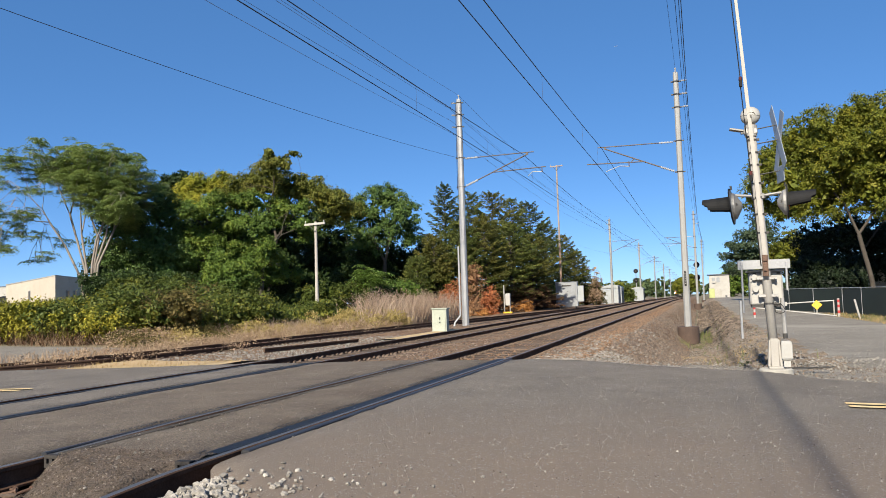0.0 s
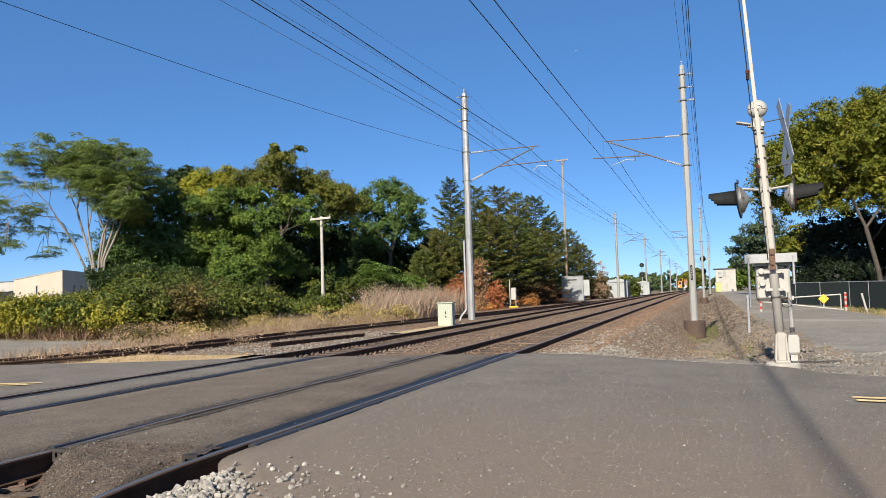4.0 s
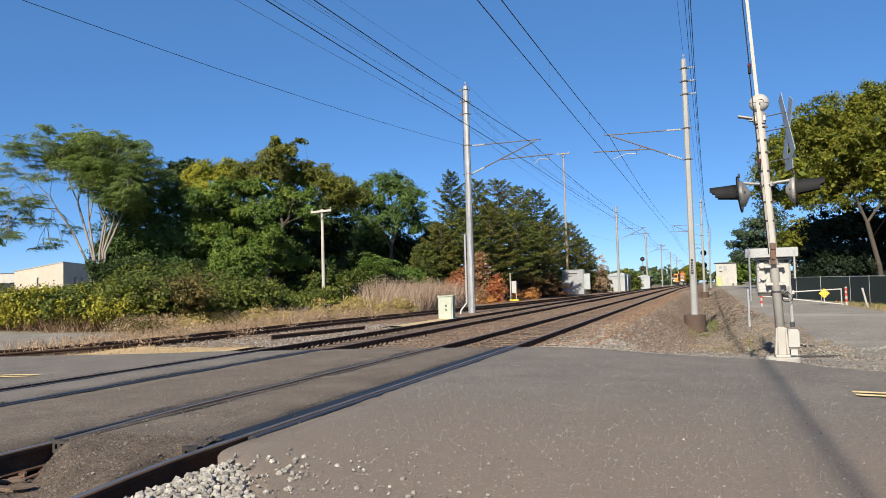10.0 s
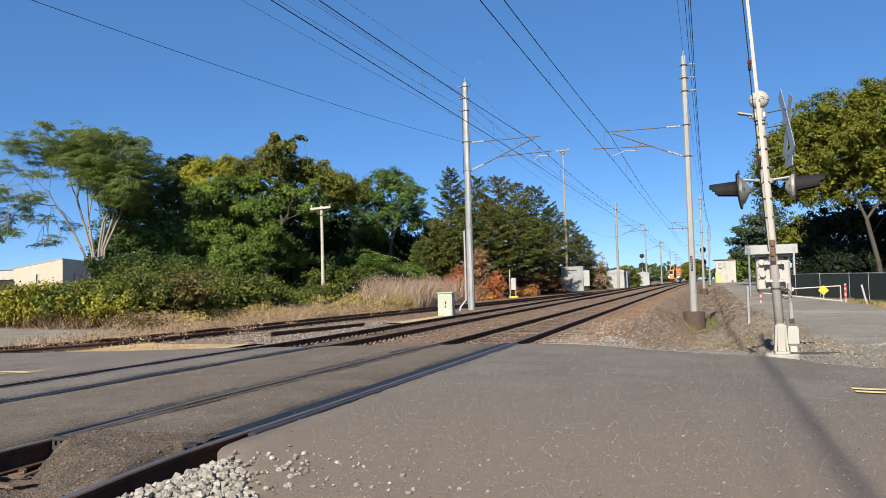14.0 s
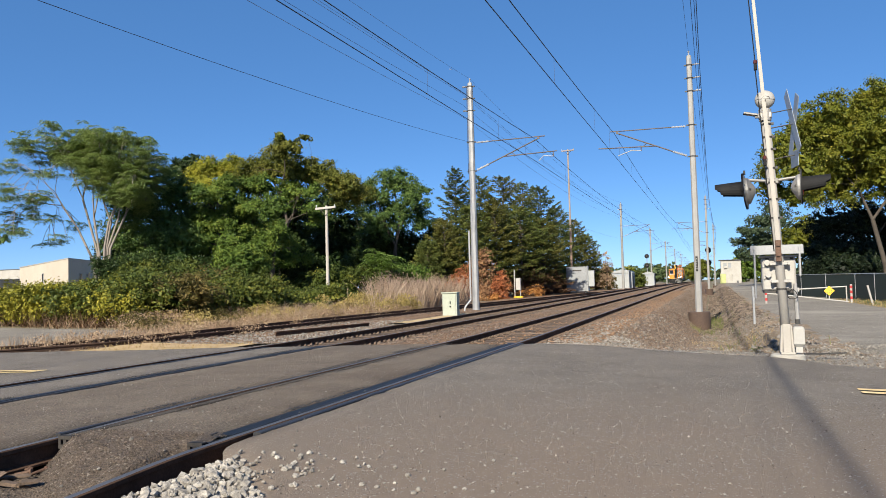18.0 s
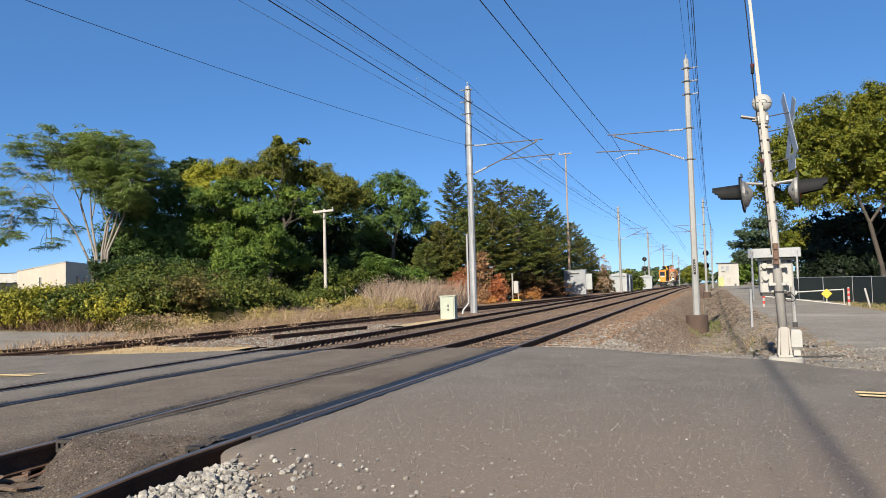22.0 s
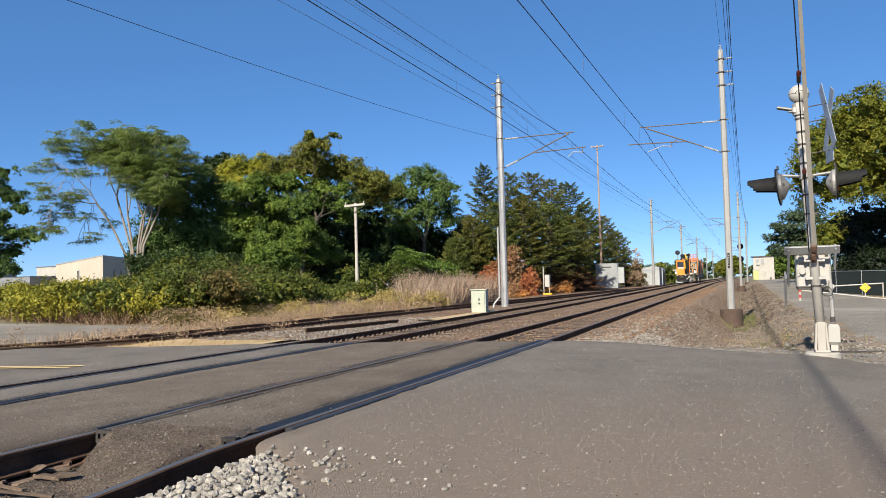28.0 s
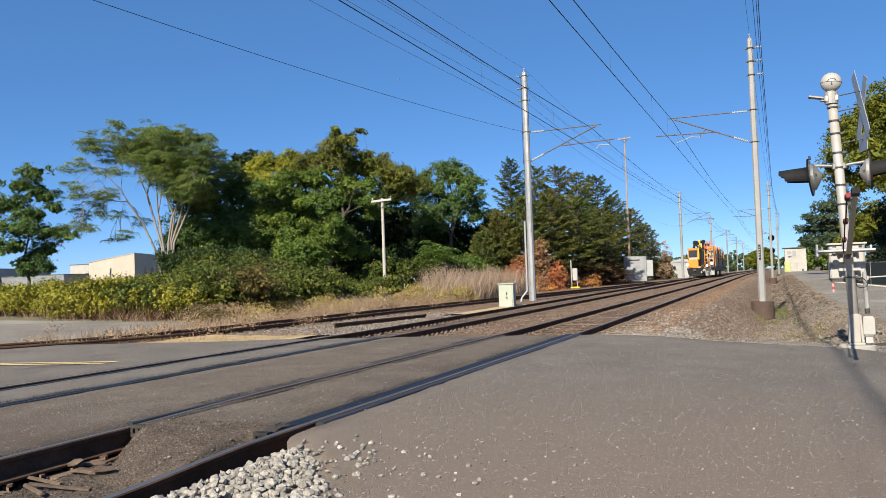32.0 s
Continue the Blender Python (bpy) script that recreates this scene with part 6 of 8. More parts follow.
conifer(gz3(-16.6, 122), 6.2, 1.0, 3000, "thin half-bare conifer beside the sheds", 250, NEEDLE_BROWN, 0.5)

# ---- reeds, weeds, grass ----
def scatter(rng, n, x0, x1, y0, y1, power=1.0):
    return np.stack([rng.uniform(x0, x1, n), y0 + (y1 - y0) * rng.uniform(0, 1, n) ** power], 1)


rngg = np.random.RandomState(77)
reed = scatter(rngg, 11000, -20.6, -16.4, 37, 55)
reed = reed[reed[:, 0] + 0.44 * reed[:, 1] + rngg.normal(size=len(reed)) * 0.8 > 0.3]
reed = reed[np.sin(reed[:, 0] * 1.7 + reed[:, 1] * 0.9) + rngg.uniform(-1, 1.4, len(reed)) > -0.2]
blades("reeds", reed[:5200], 1.8, 0.03, REED, "tall dry pinkish-beige reeds behind the siding", "reeds", 1, 0.34)
tips = reed[rngg.uniform(0, 1, len(reed)) < 0.12]
pl = np.column_stack([tips, [ground_z(x, y) for x, y in tips]])
pl[:, 2] += rngg.uniform(1.3, 2.1, len(pl))
pl = np.repeat(pl, 5, 0) + rngg.normal(size=(5 * len(pl), 3)) * np.array([0.05, 0.05, 0.13])
tagged(quads("reed_plumes", leaf_quads(rngg, pl, 0.05, 0.8, None, 0.3), REED), "feathery pinkish plumes of the reeds", "reeds", "", "stuff")
low = scatter(rngg, 3000, -19.6, -16.0, 29, 44)
blades("dry_grass", low[:1300], 0.6, 0.022, GRASS_DRY, "dry straw-coloured grass and weeds", "grass", 2, 0.45)
blades("dry_grass", scatter(rngg, 1500, -20.4, -18.2, 32, 43), 0.85, 0.014, REED, "pale grey-pink stalks arching before the brambles", "grass", 23, 0.7)
blades("dry_grass", low[1300:], 0.75, 0.016, REED, "grey-pink dead stalks before the reeds", "grass", 22, 0.6)
blades("dry_grass", scatter(rngg, 2300, -19.4, -16.4, 16.0, 29), 0.42, 0.012, LEAF_WEED, "brown weeds beside the rusty siding", "grass", 3, 0.3)
blades("dry_grass", scatter(rngg, 1100, -15.0, -11.0, 14.9, 17.5), 0.17, 0.02, GRASS_DRY, "short straw-coloured grass at the road's edge", "grass", 4, 0.5)
blades("dry_grass", scatter(rngg, 1600, -26, -16.5, 14.8, 15.6), 0.22, 0.02, GRASS_DRY, "short straw-coloured grass at the road's edge", "grass", 5, 0.4)
for i in range(14, 30):
    u = i / 29
    x = lerp(u, [0, 0.3, 0.6, 1], [-32, -24.0, -20.6, -18.6]) + 0.6 * math.sin(i * 2.7)
    y = lerp(u, [0, 0.3, 0.6, 1], [26.2, 24.6, 27.5, 42]) + 0.6 * math.cos(i * 1.9)
    z = ground_z(x, y)
    bush("dry_weeds", (x, y, z), [B(x, y, z + 0.18, 0.9, 1.0, 0.38), B(x - 0.8, y + 0.5, z + 0.3, 0.9, 0.9, 0.4)], 2400, 0.04, (LEAF_WEED, LEAF_STRAW, LEAF_WEED, LEAF_BRAMBLE)[i % 4], "brown dried weeds and bare stalks", 260 + i, 0.25, 6, 0.2, group="dry weeds below the hedge")
for i in range(26):
    y = 15.4 + 0.95 * i
    x = siding_x(y) + ((-1.3, 0.15, -0.7, 0.95) if i < 8 else (-1.5, -1.2, -1.9, -1.3))[i % 4] - 0.3 * math.sin(i * 2.3)
    z = ground_z(x, y)
    bush("dry_weeds", (x, y, z), [B(x, y, z + 0.14, 0.5, 0.8, 0.34)], 900 if i > 8 else 480, 0.03, LEAF_WEED, "brown dried weeds along the rusty rails", 420 + i, 0.25, 5, 0.2, group="dry weeds along the siding")
for i, (x, y) in enumerate([(-18.9, 38.5), (-17.2, 36.6), (-16.9, 41.5), (-17.9, 34.2), (-18.4, 31.0), (-16.5, 38.2), (-16.0, 40.4), (-17.6, 38.4)]):
    z = ground_z(x, y)
    bush("yellow_weeds", (x, y, z), [B(x, y, z + 0.45, 0.9, 0.9, 0.55), B(x + 0.5, y + 0.3, z + 0.35, 0.6, 0.6, 0.5)], 2600, 0.045, LEAF_STRAW, "clump of yellow flowering weeds", 290 + i, 0.2, 10, 0.2, group="yellow weeds")
blades("grass_tuft", scatter(rngg, 200, -0.1, 0.5, 40, 50), 0.4, 0.02, GRASS_GREEN, "green grass at the foot of the mast", "grass", 6, 0.3)
gd = scatter(rngg, 520, -0.2, 2.2, 16, 60)
gd = gd[np.sin(gd[:, 0] * 3.1) + np.sin(gd[:, 1] * 0.9) > 0.55]
blades("grass_tuft", gd, 0.3, 0.02, GRASS_GREEN, "scattered green weeds along the ditch", "grass", 27, 0.4)
blades("grass_tuft", scatter(rngg, 800, -0.6, 1.6, 15.5, 28), 0.16, 0.015, GRASS_DRY, "sparse dry grass on bare earth", "grass", 7, 0.5)
blades("grass_tuft", scatter(rngg, 4200, 8.2, 16, 30, 62), 0.2, 0.025, GRASS_DRY, "dry yellow verge grass", "grass", 8, 0.4)
blades("grass_tuft", scatter(rngg, 2400, 8.6, 14, 34, 60), 0.22, 0.025, GRASS_GREEN, "green verge grass", "grass", 9, 0.4)
for i, (x, y) in enumerate([(0.72, 15.6), (0.45, 15.9)]):
    z = ground_z(x, y)
    bush("weed", (x, y, z), [B(x, y, z + 0.12, 0.14, 0.14, 0.12)], 140, 0.02, (GRASS_GREEN, LEAF_WEED)[i], "low weed beside the signal mast", 300 + i, 0.3, 10, 0.2, group="weeds beside the signal", kind="stuff")

# ---- stones ----
def stones(name, spots, size, material, label, seed, zf, kind="stuff", fine=False):
    """Many small angular stones, each a jittered, turned block."""
    rng = np.random.RandomState(seed)
    base = np.array([(a, b, c) for a in (-1, 1) for b in (-1, 1) for c in (-1, 1)], float) * 0.66
    tri = [(0, 1, 3), (0, 3, 2), (4, 6, 7), (4, 7, 5), (0, 4, 5), (0, 5, 1), (2, 3, 7), (2, 7, 6), (0, 2, 6), (0, 6, 4), (1, 5, 7), (1, 7, 3)]
    if fine:
        gr = (1 + 5 ** 0.5) / 2
        base = np.array([(0, a, b * gr) for a in (-1, 1) for b in (-1, 1)] + [(a, b * gr, 0) for a in (-1, 1) for b in (-1, 1)] + [(a * gr, 0, b) for a in (-1, 1) for b in (-1, 1)], float) * 0.55
        hull = bmesh.new()
        for c in base:
            hull.verts.new(c)
        hull.verts.index_update()
        bmesh.ops.convex_hull(hull, input=hull.verts)
        tri = [tuple(w.index for w in q.verts) for q in hull.faces]
        hull.free()
    k = len(base)
    n = len(spots)
    v = base[None] * (size * rng.uniform(0.5, 1.35, (n, 1, 1))) * rng.uniform(0.6, 1.25, (n, 1, 3))
    v += rng.normal(size=v.shape) * size * (0.11 if fine else 0.14)
    q = rng.normal(size=(n, 4))
    q /= np.linalg.norm(q, axis=1)[:, None]
    w, x, y, z = q.T
    R = np.stack([np.stack([1 - 2 * (y * y + z * z), 2 * (x * y - z * w), 2 * (x * z + y * w)], 1), np.stack([2 * (x * y + z * w), 1 - 2 * (x * x + z * z), 2 * (y * z - x * w)], 1), np.stack([2 * (x * z - y * w), 2 * (y * z + x * w), 1 - 2 * (x * x + y * y)], 1)], 1)
    v = np.einsum("nij,nkj->nki", R, v) * np.array([1, 1, 0.85])
    z = np.array([zf(x, y) for x, y in spots[:, :2]])
    if spots.shape[1] > 2:
        z = z + spots[:, 2]
    v += np.stack([spots[:, 0], spots[:, 1], z], 1)[:, None]
    me = bpy.data.meshes.new(name)
    f = (np.array(tri)[None] + k * np.arange(n)[:, None, None]).reshape(-1, 3)
    me.vertices.add(k * n)
    me.vertices.foreach_set("co", v.reshape(-1).astype(np.float32))
    me.loops.add(len(f) * 3)
    me.loops.foreach_set("vertex_index", f.reshape(-1).astype(np.int32))
    me.polygons.add(len(f))
    me.polygons.foreach_set("loop_start", np.arange(0, len(f) * 3, 3, dtype=np.int32))
    me.update(calc_edges=True)
    me.shade_flat()
    me.materials.append(material)
    return tagged(new(name, me), label, "stones", "", kind)


rngs = np.random.RandomState(99)
blades('grass_tuft', scatter(rngg, 120, -0.95, 0.1, 36.5, 39.2), 0.26, 0.02, GRASS_GREEN, 'green grass before the footing', 'grass', 16, 0.3)
sp = scatter(rngs, 9000, -3.1, -0.2, 14.8, 45, 1.5)
stones("ballast_stones", sp, 0.027, STONE_BROWN, "loose brown stones on the ballast shoulder", 1, lambda x, y: ground_z(x, y) + 0.035)
stones("ballast_stones", scatter(rngs, 1000, -3.0, 0.4, 14.6, 15.6, 1.5), 0.032, STONE_GREY, "grey stones at the edge of the road", 2, lambda x, y: ground_z(x, y) + 0.035)
stones("ballast_stones", scatter(rngs, 1300, -3.0, -1.5, 14.8, 18.5, 1.4), 0.024, STONE_GREY, "patch of grey gravel beside the near rail", 21, lambda x, y: ground_z(x, y) + 0.045)
stones("ballast_stones", scatter(rngs, 500, -2.6, -0.8, 16, 30), 0.027, STONE_GREY, "grey stones among the brown ballast", 3, lambda x, y: ground_z(x, y) + 0.035)
stones("ballast_stones", scatter(rngs, 6500, -11.8, -5.4, 14.9, 50, 1.6), 0.026, STONE_BROWN, "brown ballast between the tracks", 4, lambda x, y: ground_z(x, y) + 0.03)
gs = scatter(rngs, 3600, -14.5, -9.3, 14.7, 30, 1.5)
gs = gs[(gs[:, 0] > -12.6) | (gs[:, 1] > 18)]
stones("ballast_stones", gs, 0.028, STONE_GREY, "grey ballast beside the second track", 5, lambda x, y: ground_z(x, y) + 0.035)
stones("ballast_stones", scatter(rngs, 3000, -7.0, -3.62, 0.5, 4.4), 0.02, STONE_DARK, "brown ballast between the near rails", 6, lambda x, y: road_z(x) - 0.262)
# heap of pale stone beside the near rail
hp = scatter(rngs, 6800, -3.16, -2.0, 2.3, 4.9)
edge = hp[:, 0] - (-2.44 - 0.83 * (hp[:, 1] - 3.82))
hp = hp[edge < 0.05 * rngs.normal(size=len(hp))]
hz = 0.10 * rngs.uniform(0, 1, len(hp)) - 0.07
stones("pale_stones", np.column_stack([hp, hz]), 0.024, STONE_PALE, "heap of pale crushed stone beside the rail", 7, lambda x, y: road_z(x) - 0.10 * smooth01(-2.95, -3.25, x), fine=True)
hp2 = np.concatenate([scatter(rngs, 40, -2.75, -1.5, 3.1, 4.6), np.column_stack([-2.7 + rngs.normal(size=70) * 0.2, 4.35 + rngs.normal(size=70) * 0.28])])
hp2 = hp2[hp2[:, 0] > -2.44 - 0.83 * (hp2[:, 1] - 3.82)]
stones("pale_stones", hp2, 0.016, STONE_PALE, "pale stones strayed from the heap", 17, lambda x, y: road_z(x) + 0.008, fine=True)
# grit on the asphalt
gr = scatter(rngs, 120, -2.4, 2.6, 3.1, 8.0, 1.4)
stones("road_grit", gr, 0.006, STONE_PALE, "grit and pebbles strewn over the asphalt", 8, lambda x, y: road_z(x) + 0.008)
gr = scatter(rngs, 45, -2.5, -0.9, 3.3, 5.2)
stones("road_grit", gr, 0.011, STONE_PALE, "pebbles on the dusty asphalt", 9, lambda x, y: road_z(x) + 0.008, fine=True)
gr = scatter(rngs, 220, -12, 6, 5, 14.5)
stones("road_grit", gr, 0.007, STONE_PALE, "grit strewn over the crossing", 10, lambda x, y: road_z(x) + 0.008)
stones("road_grit", scatter(rngs, 2200, -4.82, -3.74, 3.6, 5.3), 0.006, STONE_DARK, "dark grit in the spilt dirt", 18, lambda x, y: fill_z(x, y) + 0.004)
stones("road_grit", scatter(rngs, 12, -4.7, -3.75, 4.0, 7), 0.014, STONE_GREY, "stray stones between the near rails", 19, lambda x, y: (fill_z(x, y) if y < 5.3 else road_z(x)) + 0.01, fine=True)
stones("road_grit", scatter(rngs, 200, -4.8, -3.8, 3.9, 9), 0.006, STONE_BROWN, "pebbles between the near rails", 11, lambda x, y: (fill_z(x, y) if y < 5.3 else road_z(x)) + 0.006)
stones("road_grit", scatter(rngs, 1800, 1.3, 9, 14.4, 17.5), 0.022, STONE_GREY, "loose gravel at the mouth of the service road", 12, lambda x, y: ground_z(x, y) + 0.04)
stones("litter_stones", scatter(rngs, 1500, -0.6, 2.2, 15, 45), 0.03, STONE_DARK, "dark clods on the bare earth", 14, lambda x, y: ground_z(x, y) + 0.03)
stones("litter_stones", scatter(rngs, 420, -0.4, 2.0, 15, 27, 1.4), 0.04, STONE_BROWN, "clods and stones in the ditch", 13, lambda x, y: ground_z(x, y) + 0.03)
for k, (m, n, r) in enumerate(((STONE_GREY, 3400, 0.0055), (STONE_BROWN, 500, 0.006), (STONE_PALE, 1500, 0.0036), (STONE_DARK, 2200, 0.005))):
    gr = scatter(rngs, n, -3.2, 5.5, 3.0, 11.5, 1.6)
    gr = gr[(gr[:, 0] > -2.4) | (gr[:, 1] > 5.1)]
    stones("road_grit", gr, r, m, "fine grit on the worn asphalt", 20 + k, lambda x, y: road_z(x) + 0.006)
for k, (m, n) in enumerate(((STONE_BROWN, 1500), (STONE_GREY, 600))):
    gr = np.concatenate([scatter(rngs, n, -7.3, -5.15, 4.5, 13), scatter(rngs, n // 2, -4.85, -3.7, 5.2, 13)])
    stones("road_grit", gr, 0.0045, m, "fine grit between the tracks", 30 + k, lambda x, y: road_z(x) + 0.006)
stones("ballast_stones", scatter(rngs, 5000, -1.6, 0.9, 15.0, 34, 1.4), 0.02, STONE_BROWN, "small brown stones on the slope to the ditch", 40, lambda x, y: ground_z(x, y) + 0.045)
stones("ballast_stones", scatter(rngs, 900, -3.6, -2.4, 15.0, 26, 1.4), 0.03, STONE_GREY, "grey stones along the tie ends", 41, lambda x, y: ground_z(x, y) + 0.045)
for k, (x, n) in enumerate(((RAILS[0] - 0.22, 900), (RAILS[1] - 0.14, 1200), (RAILS[2] - 0.13, 900), (RAILS[3] - 0.13, 1000))):
    cr = np.column_stack([x + rngs.normal(size=n) * 0.022, rngs.uniform(5.2, 13.5, n)])
    cr = cr[np.sin(cr[:, 1] * 1.9 + k) + 0.5 * np.sin(cr[:, 1] * 5.1) > -0.2]
    stones("tar_crumbs", cr, 0.0065, TAR, "black crumbs broken from the edge of the asphalt", 50 + k, lambda x, y: road_z(x) + 0.006)
stones("ballast_stones", scatter(rngs, 9000, -2.6, -0.5, 40, 100), 0.032, STONE_BROWN, "brown stones on the far ballast shoulder", 42, lambda x, y: ground_z(x, y) + 0.03)
stones("litter_stones", scatter(rngs, 2600, -0.5, 2.3, 14.9, 40, 1.5), 0.018, STONE_GREY, "small grey stones strewn over the verge", 60, lambda x, y: ground_z(x, y) + 0.06)
stones("litter_stones", scatter(rngs, 16, -0.2, 1.9, 15.0, 22), 0.09, STONE_GREY, "lumps of broken concrete on the verge", 61, lambda x, y: ground_z(x, y) + 0.06, fine=True)
stones("road_grit", scatter(rngs, 1500, 2.3, 8.0, 16.0, 40, 1.5), 0.014, STONE_GREY, "grit on the service road", 62, lambda x, y: ground_z(x, y) + 0.045)
stones("ballast_stones", scatter(rngs, 5000, -3.4, -2.2, 16.5, 75, 1.3), 0.026, STONE_RUST, "rust-orange stones beside the tie ends", 63, lambda x, y: ground_z(x, y) + 0.05)
stones("ballast_stones", scatter(rngs, 900, -4.9, -3.6, 14.9, 50, 1.4), 0.024, STONE_RUST, "rust-stained stones between the rails", 64, lambda x, y: ground_z(x, y) + 0.06)
stones("litter_stones", scatter(rngs, 3200, -0.3, 2.4, 38, 130), 0.055, STONE_DARK, "clods of earth along the far verge", 65, lambda x, y: ground_z(x, y) + 0.04)
stones("litter_stones", scatter(rngs, 1800, -0.3, 2.4, 38, 130), 0.05, STONE_BROWN, "stones along the far verge", 66, lambda x, y: ground_z(x, y) + 0.04)
ap = scatter(rngs, 4200, -2.3, 5.5, 11.7, 15.2)
ap = ap[np.array([y > road_edge(x) + 0.03 * math.sin(9 * x) for x, y in ap])]
def apron_z(x, y):
    e = road_edge(x)
    return max(ground_z(x, y) + 0.03, road_z(x) - 0.035 - 0.05 * smooth01(e, e + 0.8, y))
stones("road_grit", ap[::2], 0.016, STONE_GREY, "grey gravel along the edge of the asphalt", 67, lambda x, y: apron_z(x, y) + 0.004)
stones("road_grit", ap[1::2], 0.015, STONE_BROWN, "brown gravel along the edge of the asphalt", 68, lambda x, y: apron_z(x, y) + 0.004)
# broken timber lying before the crossing
for i, (x, y, a, ln) in enumerate([(-5.1, 3.95, 62, 0.45), (-5.35, 3.6, 80, 0.4), (-4.5, 3.9, 96, 0.5), (-4.75, 4.0, 84, 0.35), (-4.62, 3.8, 70, 0.3)]):
    bm = bmesh.new()
    prism(bm, [(-0.02, -0.007), (0.018, -0.01), (0.02, 0.004), (0.005, 0.01), (-0.016, 0.006)], -ln / 2, ln / 2)
    for w in bm.verts:
        w.co.x *= 1 - 0.5 * abs(w.co.y) / ln
        w.co.z += 0.012 * math.sin(9 * w.co.x + 4 * w.co.y)
    o = solid("broken_timber", bm, TIE, "splintered rusty-brown timber scrap", "timber", "timber scraps", at=(x, y, -0.195))
    o.rotation_euler = (0, 0, radians(a))

# ---- line-side equipment ----
def cabinet(at, size, material, label, name="cabinet", doors=1, roof=None, louvre=True, turn=0.0):
    w, d, h = size
    t = thing(name, at, label, "cabinet", turn=turn)
    bm = bmesh.new()
    box(bm, (w, d, h), (0, 0, h / 2), bevel=0.015)
    part("body", bm, material, t)
    bm = bmesh.new()
    box(bm, (w + 0.08, d + 0.08, 0.05), (0, 0, h + 0.02), bevel=0.01)
    part("roof", bm, roof or material, t)
    for i in range(doors):
        x = (i - (doors - 1) / 2) * w * 0.86 / doors
        bm = bmesh.new()
        box(bm, (w * 0.84 / doors, 0.03, h * 0.86), (x, -d / 2 - 0.012, h * 0.5), bevel=0.006)
        dr = part("door", bm, material, t)
        bm = bmesh.new()
        box(bm, (0.035, 0.04, 0.10), (x + w * 0.05, -d / 2 - 0.045, h * 0.62))
        part("handle", bm, BLACK, dr)
        bm = bmesh.new()
        box(bm, (0.05, 0.03, 0.05), (x + w * 0.05, -d / 2 - 0.04, h * 0.45))
        part("lock", bm, BLACK, dr)
        if louvre:
            bm = bmesh.new()
            box(bm, (w * 0.42, 0.03, h * 0.05), (x, -d / 2 - 0.04, h * 0.86))
            part("vent", bm, STEEL_DARK, dr)
    return t


cabinet((-10.38, 31.6, ground_z(-10.4, 31.6) + 0.0), (0.62, 0.52, 1.0), BOX_GREEN, "pale green signal cabinet beside the track", doors=1, louvre=False, turn=6)
big = cabinet((-13.62, 85.6, grade(85) - 0.1), (2.3, 1.6, 2.6), CAB_GREY, "grey equipment house on short legs", "equipment_house", roof=SHED_PALE, turn=4)
bm = bmesh.new()
box(bm, (0.75, 0.5, 1.7), (1.42, -0.4, 1.35), bevel=0.02)
part("side_box", bm, SHED_PALE, big, "pale box on its side")
for dx in (-0.85, 0.85):
    bm = bmesh.new()
    box(bm, (0.14, 1.4, 0.25), (dx, 0, -0.08))
    part("leg", bm, STEEL_DARK, big)


def shed(at, w, d, h, rise, material, label, ribs=9, turn=0.0):
    t = thing("shed", at, label, "shed", turn=turn)
    bm = bmesh.new()
    box(bm, (w, d, h), (0, 0, h / 2))
    part("wall", bm, material, t)
    for i in range(ribs):
        bm = bmesh.new()
        box(bm, (0.05, 0.03, h - 0.1), (-w / 2 + (i + 0.5) * w / ribs, -d / 2 - 0.014, h / 2))
        part("rib", bm, material, t)
    bm = bmesh.new()
    prism(bm, [(-w / 2 - 0.1, h), (w / 2 + 0.1, h), (w / 2 - 0.2, h + rise * 0.55), (0.1, h + rise), (-w / 2 + 0.3, h + rise * 0.55)], -d / 2 - 0.12, d / 2 + 0.12)
    part("roof", bm, SHED_PALE, t)
    bm = bmesh.new()
    box(bm, (0.05, d * 0.5, h * 0.8), (w / 2 + 0.02, 0, h * 0.42))
    part("door", bm, STEEL_DARK, t, "dark doorway in its end")
    bm = bmesh.new()
    box(bm, (w * 0.5, 0.03, 0.12), (-0.2, -d / 2 - 0.03, h - 0.2))
    part("sign_strip", bm, SIGN_BACK, t, "pale blue strip under the eaves")
    return t


shed((-12.6, 122.5, grade(122) - 0.45), 3.0, 4.0, 2.45, 0.55, SHED_PALE, "pale metal shed behind the mast")
shed((-11.0, 152.0, grade(150) - 0.3), 2.2, 3.0, 2.3, 0.4, SHED_PALE, "small white shed further along the line", 6)

# post with a small white box behind the siding
sg = thing("relay_post", (-16.0, 67.3, ground_z(-16, 67.3)), "white post with a white relay box and a yellow base", "relay post")
bm = bmesh.new()
rod(bm, (-0.22, 0, 0), (-0.22, 0, 2.5), 0.05)
part("post", bm, PAINT_WHITE, sg)
bm = bmesh.new()
box(bm, (0.42, 0.3, 1.05), (0.12, 0, 1.25), bevel=0.02)
part("box", bm, PAINT_WHITE, sg)
bm = bmesh.new()
rod(bm, (0.28, 0, 0), (0.28, 0, 0.9), 0.04)
part("leg", bm, PAINT_WHITE, sg)
bm = bmesh.new()
box(bm, (0.8, 0.4, 0.14), (0.1, 0, 0.12), bevel=0.03)
part("base", bm, YELLOW, sg, "yellow base")


